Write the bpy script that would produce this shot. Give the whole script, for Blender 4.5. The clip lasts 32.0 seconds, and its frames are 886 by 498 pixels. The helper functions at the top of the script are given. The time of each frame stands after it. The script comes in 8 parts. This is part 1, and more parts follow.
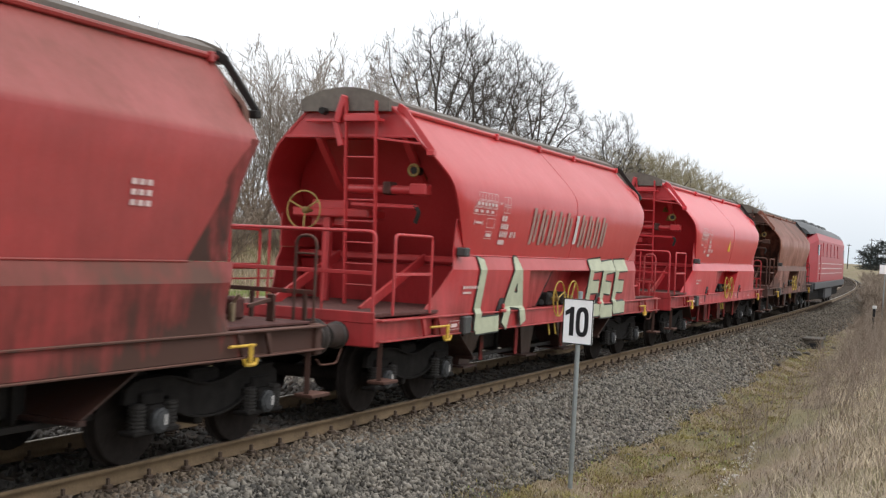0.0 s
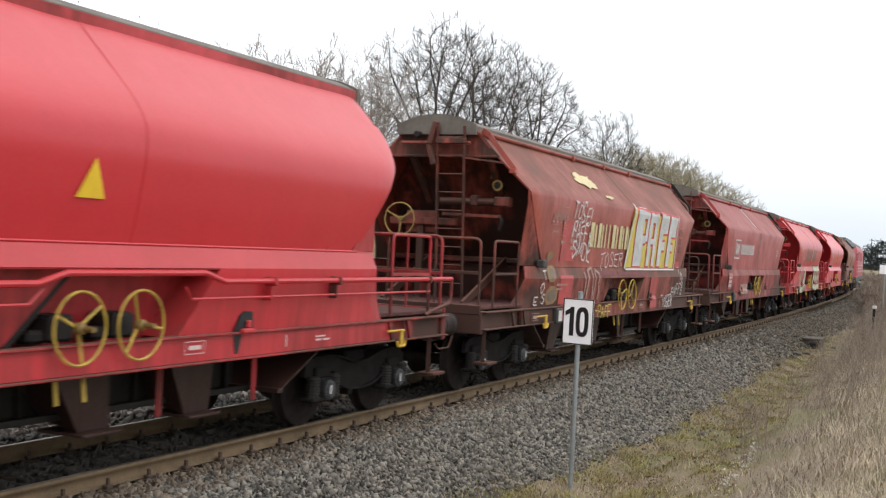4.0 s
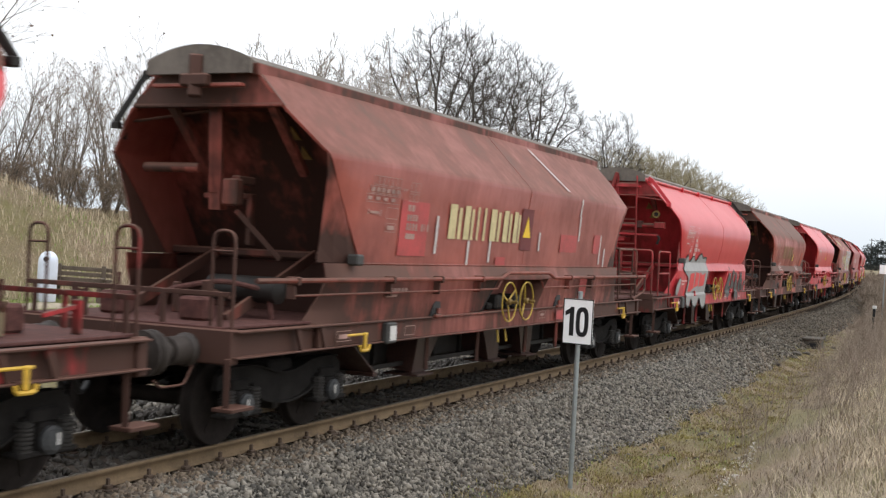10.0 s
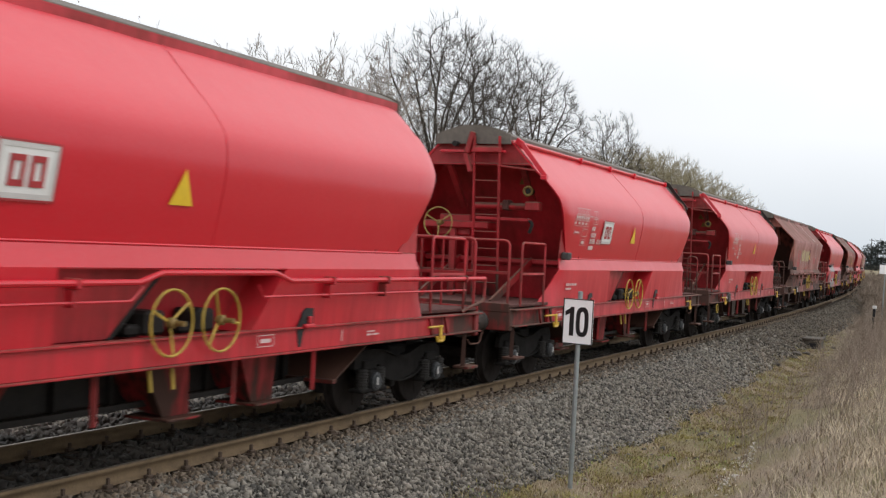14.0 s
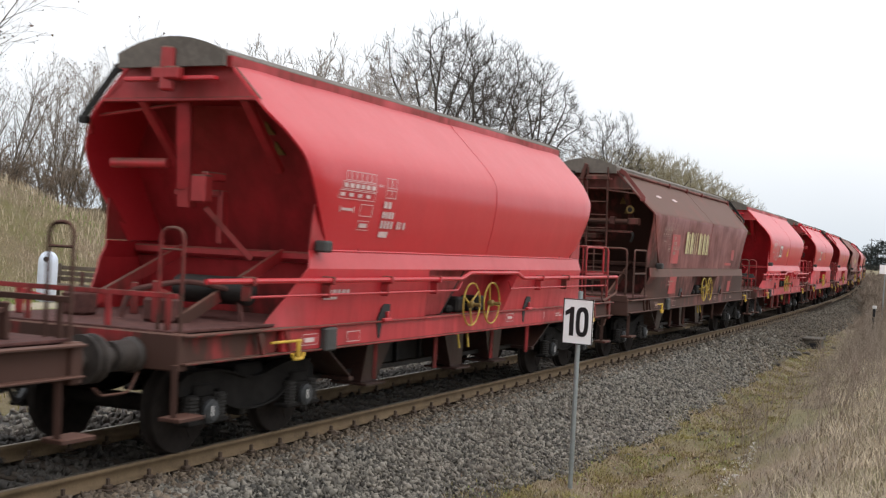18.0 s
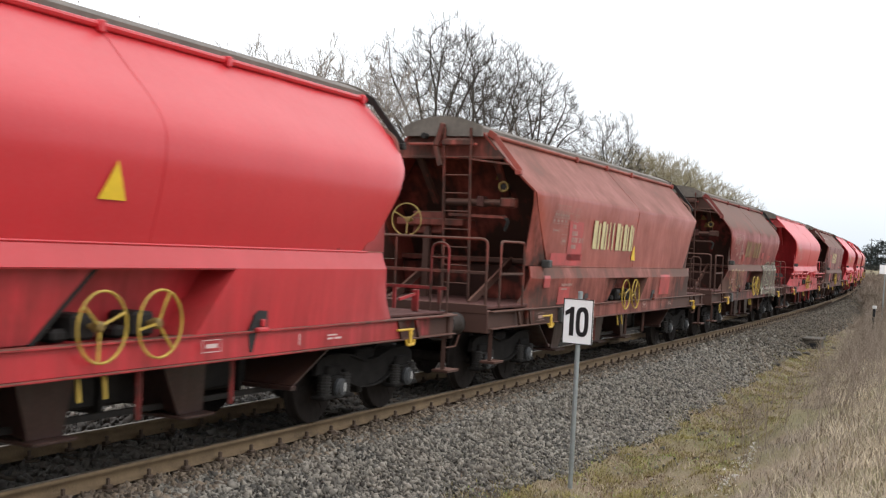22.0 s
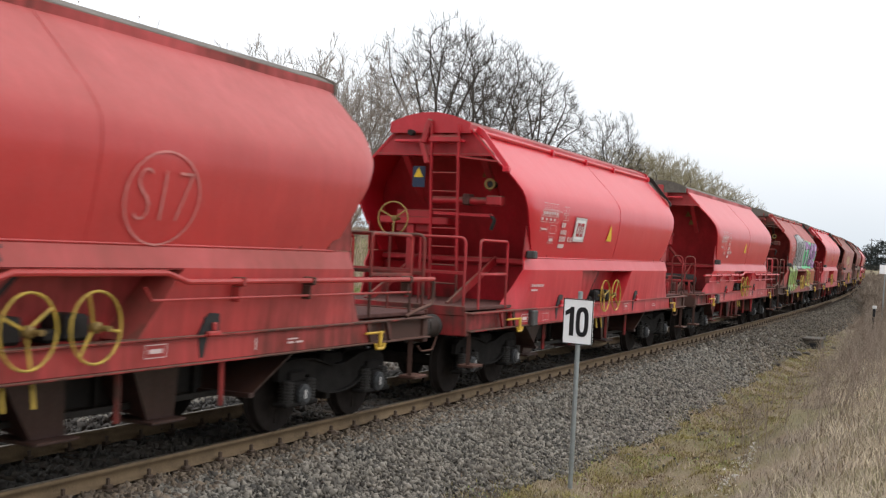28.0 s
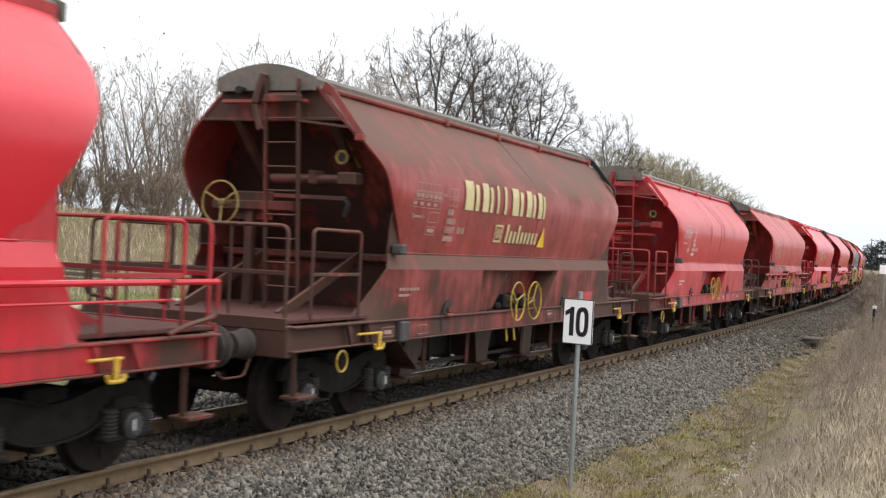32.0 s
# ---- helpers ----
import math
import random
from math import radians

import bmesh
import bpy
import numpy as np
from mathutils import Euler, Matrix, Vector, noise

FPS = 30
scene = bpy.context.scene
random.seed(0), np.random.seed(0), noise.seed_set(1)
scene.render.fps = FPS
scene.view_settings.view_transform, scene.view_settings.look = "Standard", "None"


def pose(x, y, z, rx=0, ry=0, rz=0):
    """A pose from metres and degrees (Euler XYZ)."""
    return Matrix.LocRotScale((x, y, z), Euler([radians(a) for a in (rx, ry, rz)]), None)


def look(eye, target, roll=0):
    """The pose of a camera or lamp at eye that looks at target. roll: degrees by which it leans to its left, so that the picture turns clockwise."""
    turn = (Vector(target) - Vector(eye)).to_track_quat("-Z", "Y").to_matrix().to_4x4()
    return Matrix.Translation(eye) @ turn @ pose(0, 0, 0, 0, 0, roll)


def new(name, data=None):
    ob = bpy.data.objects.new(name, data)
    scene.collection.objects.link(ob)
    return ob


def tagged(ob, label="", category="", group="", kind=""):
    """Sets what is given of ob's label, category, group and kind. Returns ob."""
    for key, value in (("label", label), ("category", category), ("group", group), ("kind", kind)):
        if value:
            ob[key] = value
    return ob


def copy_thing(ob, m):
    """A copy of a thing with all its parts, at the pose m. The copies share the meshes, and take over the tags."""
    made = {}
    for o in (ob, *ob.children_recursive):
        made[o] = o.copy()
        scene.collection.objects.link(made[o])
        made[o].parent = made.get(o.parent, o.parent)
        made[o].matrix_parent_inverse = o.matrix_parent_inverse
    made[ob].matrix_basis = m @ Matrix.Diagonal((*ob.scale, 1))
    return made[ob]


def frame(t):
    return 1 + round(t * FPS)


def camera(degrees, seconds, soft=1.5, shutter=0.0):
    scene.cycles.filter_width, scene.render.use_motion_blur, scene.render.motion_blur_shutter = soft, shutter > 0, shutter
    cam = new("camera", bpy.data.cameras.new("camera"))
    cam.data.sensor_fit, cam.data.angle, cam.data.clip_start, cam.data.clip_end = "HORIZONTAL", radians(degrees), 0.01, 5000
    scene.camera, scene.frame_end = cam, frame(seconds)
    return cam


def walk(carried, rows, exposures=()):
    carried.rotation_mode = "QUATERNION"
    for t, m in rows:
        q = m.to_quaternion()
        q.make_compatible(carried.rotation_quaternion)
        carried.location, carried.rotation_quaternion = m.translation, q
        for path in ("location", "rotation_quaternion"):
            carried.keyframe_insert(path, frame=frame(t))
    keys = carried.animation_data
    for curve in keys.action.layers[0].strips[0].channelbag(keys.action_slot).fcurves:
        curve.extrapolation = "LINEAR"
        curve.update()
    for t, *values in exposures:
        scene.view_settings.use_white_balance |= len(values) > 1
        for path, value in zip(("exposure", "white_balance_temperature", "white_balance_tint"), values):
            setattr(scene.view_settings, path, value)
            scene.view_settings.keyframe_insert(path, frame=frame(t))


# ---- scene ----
# World: x along the track at the viewer, y to the far side, z up from the rail head.
FOV = 41.37
cam = camera(FOV, 32.0, soft=1.3, shutter=0.2)
EYE = Vector((0.0, -7.958, 2.406))
YAW, PITCH, ROLL = radians(24.709), radians(-0.736), 4.14
AIM = EYE + Vector((math.cos(PITCH) * math.cos(YAW), math.cos(PITCH) * math.sin(YAW), math.sin(PITCH)))
VIEW = look(EYE, AIM, ROLL)
# the camcorder's own exposure follows the brightness of the passing wagons
EXPOSE = [(0, -0.08), (1, -0.1), (1.5, 0.0), (2, 0.07), (3.5, 0.0), (5.6, 0.03), (6.2, 0.15), (7.1, 0.25), (8, -0.06), (9, 0.05), (10, 0.0), (11, 0.0), (12, -0.1), (13, -0.25), (14, -0.25), (17, 0.18), (18, -0.15), (19, 0.05), (20, 0.2), (21, 0.15), (22, 0.05), (23, -0.1), (25, -0.08), (28, -0.12), (29, -0.2), (30, -0.15), (31, -0.06), (31.4, -0.06), (32, 0.15)]
walk(cam, [(0, VIEW), (32, VIEW)], EXPOSE)

# ---------------------------------------------------------------- light
SUN_EL, SUN_AZ = radians(50), radians(172)
world = bpy.data.worlds.new("overcast_sky")
scene.world = world
world.use_nodes = True
wn, wl = world.node_tree.nodes, world.node_tree.links
wn.clear()
w_out = wn.new("ShaderNodeOutputWorld")
w_bg = wn.new("ShaderNodeBackground")
w_sky = wn.new("ShaderNodeTexSky")
w_sky.sky_type, w_sky.sun_disc = "NISHITA", False
w_sky.sun_elevation, w_sky.sun_rotation = SUN_EL, SUN_AZ
w_sky.air_density, w_sky.dust_density = 1.0, 3.0
w_tc = wn.new("ShaderNodeTexCoord")
w_sep = wn.new("ShaderNodeSeparateXYZ")
w_ramp = wn.new("ShaderNodeValToRGB")
w_ramp.color_ramp.elements[0].position, w_ramp.color_ramp.elements[0].color = 0.0, (0.84, 0.92, 1.0, 1)
w_ramp.color_ramp.elements[1].position, w_ramp.color_ramp.elements[1].color = 0.85, (1.96, 2.03, 2.12, 1)
w_mid = w_ramp.color_ramp.elements.new(0.10)
w_mid.color = (1.21, 1.245, 1.295, 1)
w_mid2 = w_ramp.color_ramp.elements.new(0.26)
w_mid2.color = (1.31, 1.34, 1.385, 1)
w_noise = wn.new("ShaderNodeTexNoise")
w_noise.inputs["Scale"].default_value, w_noise.inputs["Detail"].default_value = 2.2, 4.0
w_nr = wn.new("ShaderNodeMapRange")
w_nr.inputs[1].default_value, w_nr.inputs[2].default_value = 0.3, 0.7
w_nr.inputs[3].default_value, w_nr.inputs[4].default_value = 0.93, 1.07
w_mul = wn.new("ShaderNodeMixRGB")
w_mul.blend_type, w_mul.inputs[0].default_value = "MULTIPLY", 1.0
w_mix = wn.new("ShaderNodeMixRGB")
w_mix.inputs[0].default_value = 0.95
w_sc = wn.new("ShaderNodeMixRGB")
w_sc.blend_type, w_sc.inputs[0].default_value = "MULTIPLY", 1.0
w_sc.inputs[2].default_value = (0.1, 0.1, 0.1, 1)
wl.new(w_tc.outputs["Generated"], w_sep.inputs[0])
wl.new(w_sep.outputs["Z"], w_ramp.inputs[0])
wl.new(w_tc.outputs["Generated"], w_noise.inputs["Vector"])
wl.new(w_noise.outputs[0], w_nr.inputs[0])
wl.new(w_ramp.outputs[0], w_mul.inputs[1])
wl.new(w_nr.outputs[0], w_mul.inputs[2])
wl.new(w_sky.outputs[0], w_sc.inputs[1])
wl.new(w_sc.outputs[0], w_mix.inputs[1])
wl.new(w_mul.outputs[0], w_mix.inputs[2])
wl.new(w_mix.outputs[0], w_bg.inputs[0])
w_bg.inputs[1].default_value = 1.0
wl.new(w_bg.outputs[0], w_out.inputs[0])

sun = new("sun", bpy.data.lights.new("sun", "SUN"))
sun.data.energy, sun.data.angle, sun.data.color = 0.55, radians(25), (1.0, 0.97, 0.93)
sun.matrix_world = look((0, 0, 0), (-math.cos(SUN_EL) * math.sin(SUN_AZ), -math.cos(SUN_EL) * math.cos(SUN_AZ), -math.sin(SUN_EL)))


# ---------------------------------------------------------------- materials
def nodes_of(name):
    m = bpy.data.materials.new(name)
    m.use_nodes = True
    nt = m.node_tree
    return m, nt.nodes, nt.links, nt.nodes["Principled BSDF"]


def noise_node(n, l, scale, detail=5.0, coord="Object", stretch=None, rough=0.6):
    tc = n.new("ShaderNodeTexCoord")
    tex = n.new("ShaderNodeTexNoise")
    tex.inputs["Scale"].default_value, tex.inputs["Detail"].default_value = scale, detail
    tex.inputs["Roughness"].default_value = rough
    if stretch:
        mp = n.new("ShaderNodeMapping")
        mp.inputs["Scale"].default_value = stretch
        l.new(tc.outputs[coord], mp.inputs[0])
        l.new(mp.outputs[0], tex.inputs["Vector"])
    else:
        l.new(tc.outputs[coord], tex.inputs["Vector"])
    return tex


def ranged(n, l, src, a, b, c=0.0, d=1.0):
    r = n.new("ShaderNodeMapRange")
    for k, v in zip((1, 2, 3, 4), (a, b, c, d)):
        r.inputs[k].default_value = v
    l.new(src, r.inputs[0])
    return r.outputs[0]


def mixed(n, l, fac, a, b, blend="MIX"):
    m = n.new("ShaderNodeMixRGB")
    m.blend_type = blend
    for k, v in ((0, fac), (1, a), (2, b)):
        if isinstance(v, (int, float)):
            m.inputs[k].default_value = v
        elif isinstance(v, tuple):
            m.inputs[k].default_value = (*v, 1) if len(v) == 3 else v
        else:
            l.new(v, m.inputs[k])
    return m.outputs[0]


def bumped(n, l, p, height, strength=0.3, dist=0.01):
    b = n.new("ShaderNodeBump")
    b.inputs["Strength"].default_value, b.inputs["Distance"].default_value = strength, dist
    l.new(height, b.inputs["Height"])
    l.new(b.outputs[0], p.inputs["Normal"])


def times(n, l, a, b):
    m = n.new("ShaderNodeMath")
    m.operation = "MULTIPLY"
    for k, v in ((0, a), (1, b)):
        if isinstance(v, (int, float)):
            m.inputs[k].default_value = v
        else:
            l.new(v, m.inputs[k])
    return m.outputs[0]


def simple(name, colour, rough=0.6, metal=0.0, var=0.25, scale=6.0, bump=0.0, dark=None, spec=0.4):
    m, n, l, p = nodes_of(name)
    t1, t2 = noise_node(n, l, scale), noise_node(n, l, scale * 9, 3)
    dk = dark or tuple(c * (1 - var) for c in colour)
    lt = tuple(min(1, c * (1 + var * 0.6)) for c in colour)
    c1 = mixed(n, l, ranged(n, l, t1.outputs[0], 0.35, 0.65), dk, colour)
    c2 = mixed(n, l, ranged(n, l, t2.outputs[0], 0.45, 0.75, 0, 0.5), c1, lt)
    l.new(c2, p.inputs["Base Color"])
    p.inputs["Roughness"].default_value, p.inputs["Metallic"].default_value = rough, metal
    p.inputs["Specular IOR Level"].default_value = spec
    if bump:
        bumped(n, l, p, t2.outputs[0], bump, 0.01)
    return m


def wagon_paint():
    """Weathered freight wagon paint: the object's own colour, with brown dust and streaks in its alpha's amount."""
    m, n, l, p = nodes_of("wagon_paint")
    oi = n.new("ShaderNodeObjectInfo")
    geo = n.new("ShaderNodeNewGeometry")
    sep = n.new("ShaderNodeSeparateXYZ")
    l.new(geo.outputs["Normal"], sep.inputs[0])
    big = noise_node(n, l, 0.9, 4)
    streak = noise_node(n, l, 3.0, 4, stretch=(2.2, 2.2, 0.22))
    fine = noise_node(n, l, 28.0, 4)
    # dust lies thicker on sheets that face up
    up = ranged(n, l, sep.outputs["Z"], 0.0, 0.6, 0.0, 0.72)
    patch = ranged(n, l, big.outputs[0], 0.30, 0.70, -0.05, 0.62)
    run = ranged(n, l, streak.outputs[0], 0.38, 0.74, -0.05, 0.2)
    s1 = n.new("ShaderNodeMath")
    s1.operation = "ADD"
    l.new(up, s1.inputs[0])
    l.new(patch, s1.inputs[1])
    s2 = n.new("ShaderNodeMath")
    s2.operation = "ADD"
    l.new(s1.outputs[0], s2.inputs[0])
    l.new(run, s2.inputs[1])
    base = n.new("ShaderNodeMath")
    base.operation = "ADD"
    base.inputs[1].default_value = 0.17
    l.new(s2.outputs[0], base.inputs[0])
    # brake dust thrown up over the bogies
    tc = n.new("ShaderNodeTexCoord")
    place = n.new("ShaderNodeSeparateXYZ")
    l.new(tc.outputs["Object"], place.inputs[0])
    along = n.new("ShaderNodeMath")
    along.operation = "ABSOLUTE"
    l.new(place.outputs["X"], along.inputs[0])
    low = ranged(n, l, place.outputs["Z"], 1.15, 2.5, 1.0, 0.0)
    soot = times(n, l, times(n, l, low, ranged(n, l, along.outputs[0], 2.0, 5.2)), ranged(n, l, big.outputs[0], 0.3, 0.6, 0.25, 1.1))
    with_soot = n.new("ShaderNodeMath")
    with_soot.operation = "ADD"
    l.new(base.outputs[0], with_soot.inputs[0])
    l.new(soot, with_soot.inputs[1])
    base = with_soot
    # rubbed places where the dust is scoured off again, slanting down the sheets
    scour = noise_node(n, l, 1.7, 3, stretch=(1.6, 1.0, 0.5), rough=0.7)
    rubbed = n.new("ShaderNodeMath")
    rubbed.operation = "SUBTRACT"
    l.new(base.outputs[0], rubbed.inputs[0])
    l.new(ranged(n, l, scour.outputs[0], 0.60, 0.76, 0.0, 0.30), rubbed.inputs[1])
    base = rubbed
    amount = n.new("ShaderNodeMath")
    amount.operation, amount.use_clamp = "MULTIPLY", True
    l.new(base.outputs[0], amount.inputs[0])
    l.new(oi.outputs["Alpha"], amount.inputs[1])
    # road grime along the sill, whatever the paint's age
    sill_z = ranged(n, l, place.outputs["Z"], 1.0, 1.95, 1.0, 0.0)
    splash = times(n, l, sill_z, ranged(n, l, streak.outputs[0], 0.32, 0.66, 0.04, 0.36))
    grimed = n.new("ShaderNodeMath")
    grimed.operation, grimed.use_clamp = "ADD", True
    l.new(amount.outputs[0], grimed.inputs[0])
    l.new(splash, grimed.inputs[1])
    amount = grimed
    faded = mixed(n, l, ranged(n, l, fine.outputs[0], 0.4, 0.8, 0, 0.06), oi.outputs["Color"], (0.7, 0.3, 0.28))
    # grime colour also carries sky sheen and shade: paler facing up, darker facing down
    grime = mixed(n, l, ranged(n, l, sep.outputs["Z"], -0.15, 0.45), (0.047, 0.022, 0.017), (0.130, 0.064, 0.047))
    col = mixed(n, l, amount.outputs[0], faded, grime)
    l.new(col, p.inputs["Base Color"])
    l.new(ranged(n, l, amount.outputs[0], 0.0, 0.8, 0.30, 0.66), p.inputs["Roughness"])
    l.new(ranged(n, l, amount.outputs[0], 0.0, 0.8, 0.60, 0.24), p.inputs["Specular IOR Level"])
    wob = noise_node(n, l, 1.6, 2)
    bumped(n, l, p, wob.outputs[0], 0.2, 0.025)
    return m


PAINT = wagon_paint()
M = {
    "roof": simple("roof_dust", (0.16, 0.135, 0.115), 0.85, 0, 0.4, 1.5, 0.2),
    "dark": simple("greasy_iron", (0.02, 0.017, 0.0155), 0.6, 0.0, 0.5, 7, 0.2, None, 0.25),
    "bogie": simple("bogie_grime", (0.020, 0.018, 0.017), 0.9, 0.0, 0.5, 6, 0.25, None, 0.1),
    "yellow": simple("yellow_paint", (0.66, 0.41, 0.05), 0.5, 0, 0.35, 8),
    "oldyellow": simple("grimy_yellow", (0.24, 0.155, 0.045), 0.6, 0, 0.4, 8),
    "wheelyellow": simple("worn_wheel_yellow", (0.55, 0.37, 0.06), 0.5, 0, 0.45, 8),
    "wheelcream": simple("rusty_cream", (0.40, 0.27, 0.085), 0.6, 0, 0.5, 9),
    "white": simple("white_marking", (0.60, 0.58, 0.56), 0.6, 0, 0.15, 10),
    "cream": simple("cream_lettering", (0.62, 0.52, 0.28), 0.6, 0, 0.25, 6),
    "black": simple("black_paint", (0.012, 0.012, 0.013), 0.5, 0, 0.2, 8),
    "buffer": simple("buffer_steel", (0.062, 0.05, 0.044), 0.6, 0.2, 0.5, 7),
    "grate": simple("platform_grating", (0.115, 0.05, 0.043), 0.85, 0.0, 0.5, 12, 0.3, None, 0.2),
    "wheel": simple("wheel_disc_rust", (0.028, 0.023, 0.021), 0.9, 0.0, 0.4, 9, 0.2, None, 0.1),
    "spring": simple("spring_steel", (0.032, 0.029, 0.027), 0.7, 0.0, 0.3, 9, 0.0, None, 0.25),
    "axlecap": simple("axle_cover", (0.06, 0.062, 0.065), 0.6, 0.1, 0.5, 12, 0.1, None, 0.3),
    "stencil": simple("stencilled_lettering", (0.66, 0.50, 0.48), 0.65, 0, 0.2, 9),
    "deadlitter": simple("grey_dead_stalks", (0.25, 0.21, 0.17), 0.9, 0, 0.4, 1.3),
    "brownmoss": simple("brown_moss_blades", (0.17, 0.105, 0.062), 0.9, 0, 0.4, 1.4),
    "saplingbark": simple("sapling_bark", (0.21, 0.175, 0.14), 0.95, 0, 0.4, 6, 0.2),
    "sapling": simple("sapling_twig", (0.33, 0.28, 0.235), 0.9, 0, 0.35, 3),
    "rail_side": simple("rusty_rail", (0.165, 0.112, 0.062), 0.85, 0.0, 0.35, 5, 0.3),
    "rail_top": simple("polished_rail_head", (0.30, 0.25, 0.2), 0.4, 1.0, 0.1, 10),
    "sleeper": simple("oiled_timber", (0.06, 0.045, 0.034), 0.9, 0, 0.4, 9, 0.4, None, 0.15),
    "clip": simple("rusty_clip", (0.09, 0.06, 0.042), 0.85, 0.1, 0.4, 14, 0.2),
    "galv": simple("galvanised_pipe", (0.33, 0.36, 0.36), 0.5, 0.5, 0.2, 6),
    "silver": simple("silver_graffiti", (0.58, 0.59, 0.58), 0.5, 0.1, 0.3, 3),
    "green": simple("green_graffiti", (0.10, 0.55, 0.22), 0.5, 0, 0.2, 4),
    "lime": simple("lime_graffiti", (0.30, 0.40, 0.095), 0.5, 0, 0.2, 4),
    "purple": simple("purple_graffiti", (0.28, 0.10, 0.30), 0.5, 0, 0.3, 3),
    "lilac": simple("lilac_graffiti", (0.62, 0.45, 0.66), 0.5, 0, 0.2, 3),
    "lemon": simple("lemon_graffiti", (0.60, 0.48, 0.075), 0.5, 0, 0.2, 4),
    "tagred": simple("red_graffiti", (0.65, 0.05, 0.05), 0.5, 0, 0.2, 4),
    "tagblack": simple("black_graffiti", (0.03, 0.035, 0.03), 0.6, 0, 0.3, 4),
    "tagpale": simple("pale_green_graffiti", (0.46, 0.48, 0.34), 0.6, 0, 0.2, 4),
    "pinkpatch": simple("fresh_paint_patch", (0.47, 0.062, 0.062), 0.5, 0, 0.2, 2.2, 0.0, (0.27, 0.055, 0.048)),
    "locored": simple("loco_red", (0.36, 0.012, 0.022), 0.4, 0, 0.2, 2),
    "locodark": simple("loco_frame_grey", (0.06, 0.06, 0.063), 0.6, 0, 0.3, 3),
    "locogrey": simple("loco_grey", (0.085, 0.088, 0.09), 0.55, 0, 0.3, 3),
    "lococream": simple("loco_stripe", (0.75, 0.72, 0.68), 0.5, 0, 0.1, 3),
    "glassdark": simple("dark_window", (0.02, 0.022, 0.025), 0.12, 0, 0.1, 3),
    "bark": simple("bark", (0.065, 0.053, 0.042), 0.95, 0, 0.45, 9, 0.4),
    "shrubtwig": simple("shrub_twig", (0.33, 0.26, 0.20), 0.9, 0, 0.35, 3),
    "twig": simple("twig", (0.062, 0.051, 0.038), 0.9, 0, 0.35, 3),
    "bin": simple("bin_enamel", (0.70, 0.76, 0.87), 0.45, 0, 0.1, 5),
    "bench": simple("weathered_wood", (0.13, 0.10, 0.075), 0.85, 0, 0.35, 8, 0.3),
    "palestone": simple("chalky_stone", (0.5, 0.46, 0.4), 0.9, 0, 0.3, 9, 0.3),
    "concrete": simple("old_concrete", (0.10, 0.085, 0.068), 0.9, 0, 0.35, 5, 0.4),
    "bud": simple("withered_leaf", (0.16, 0.09, 0.05), 0.9, 0, 0.3, 4),
    "olive": simple("olive_twig", (0.33, 0.285, 0.18), 0.9, 0, 0.35, 3),
    "needle": simple("dark_needles", (0.05, 0.062, 0.06), 0.9, 0, 0.35, 3),
    "mossgrass": simple("moss_blades", (0.30, 0.262, 0.085), 0.9, 0, 0.5, 2.4, 0.0, (0.17, 0.12, 0.06)),
    "greengrass": simple("green_blades", (0.27, 0.36, 0.10), 0.9, 0, 0.4, 1.0),
    "straw": simple("straw_blades", (0.52, 0.425, 0.30), 0.9, 0, 0.35, 1.0),
    "brownstem": simple("brown_stems", (0.31, 0.245, 0.19), 0.9, 0, 0.4, 1.5),
    "pathgravel": simple("path_gravel", (0.34, 0.29, 0.21), 0.95, 0, 0.25, 3, 0.3),
    "faint": simple("faded_lettering", (0.42, 0.26, 0.22), 0.7, 0, 0.4, 3),
    "oldcream": simple("grimy_cream", (0.29, 0.175, 0.08), 0.7, 0, 0.35, 4),
    "warn": simple("warning_yellow", (0.80, 0.52, 0.03), 0.5, 0, 0.15, 6),
    "emblemfield": simple("emblem_field", (0.78, 0.77, 0.75), 0.5, 0, 0.1, 6),
    "emblemgrey": simple("emblem_red", (0.42, 0.045, 0.05), 0.5, 0, 0.2, 6),
    "steelgrey": simple("worn_silver_graffiti", (0.40, 0.40, 0.40), 0.5, 0.1, 0.5, 1.5),
    "rustorange": simple("orange_red_paint", (0.42, 0.075, 0.035), 0.5, 0, 0.3, 4),
    "silvergrey": simple("grey_graffiti", (0.30, 0.29, 0.28), 0.55, 0, 0.2, 3),
    "darkgrey": simple("dark_grey_graffiti", (0.07, 0.065, 0.06), 0.6, 0, 0.3, 4),
    "darkred": simple("dark_red_patch", (0.16, 0.03, 0.03), 0.6, 0, 0.3, 3),
    "orange": simple("orange_patch", (0.42, 0.075, 0.04), 0.6, 0, 0.25, 4),
    "rustgrey": simple("washed_graffiti", (0.19, 0.135, 0.10), 0.6, 0, 0.4, 3),
    "chalk": simple("chalk_line", (0.60, 0.22, 0.20), 0.8, 0, 0.3, 8),
    "coverbox": simple("cover_box_grey", (0.06, 0.058, 0.055), 0.6, 0, 0.3, 6),
    "oldbrass": simple("worn_brass", (0.34, 0.27, 0.17), 0.45, 0.6, 0.3, 12),
    "mustard": simple("mustard_graffiti", (0.40, 0.24, 0.05), 0.55, 0, 0.3, 5),
    "noticeblue": simple("blue_notice", (0.02, 0.035, 0.08), 0.5, 0, 0.2, 6),
    "sign": simple("sign_enamel", (0.95, 0.95, 0.95), 0.35, 0, 0.05, 4),
}


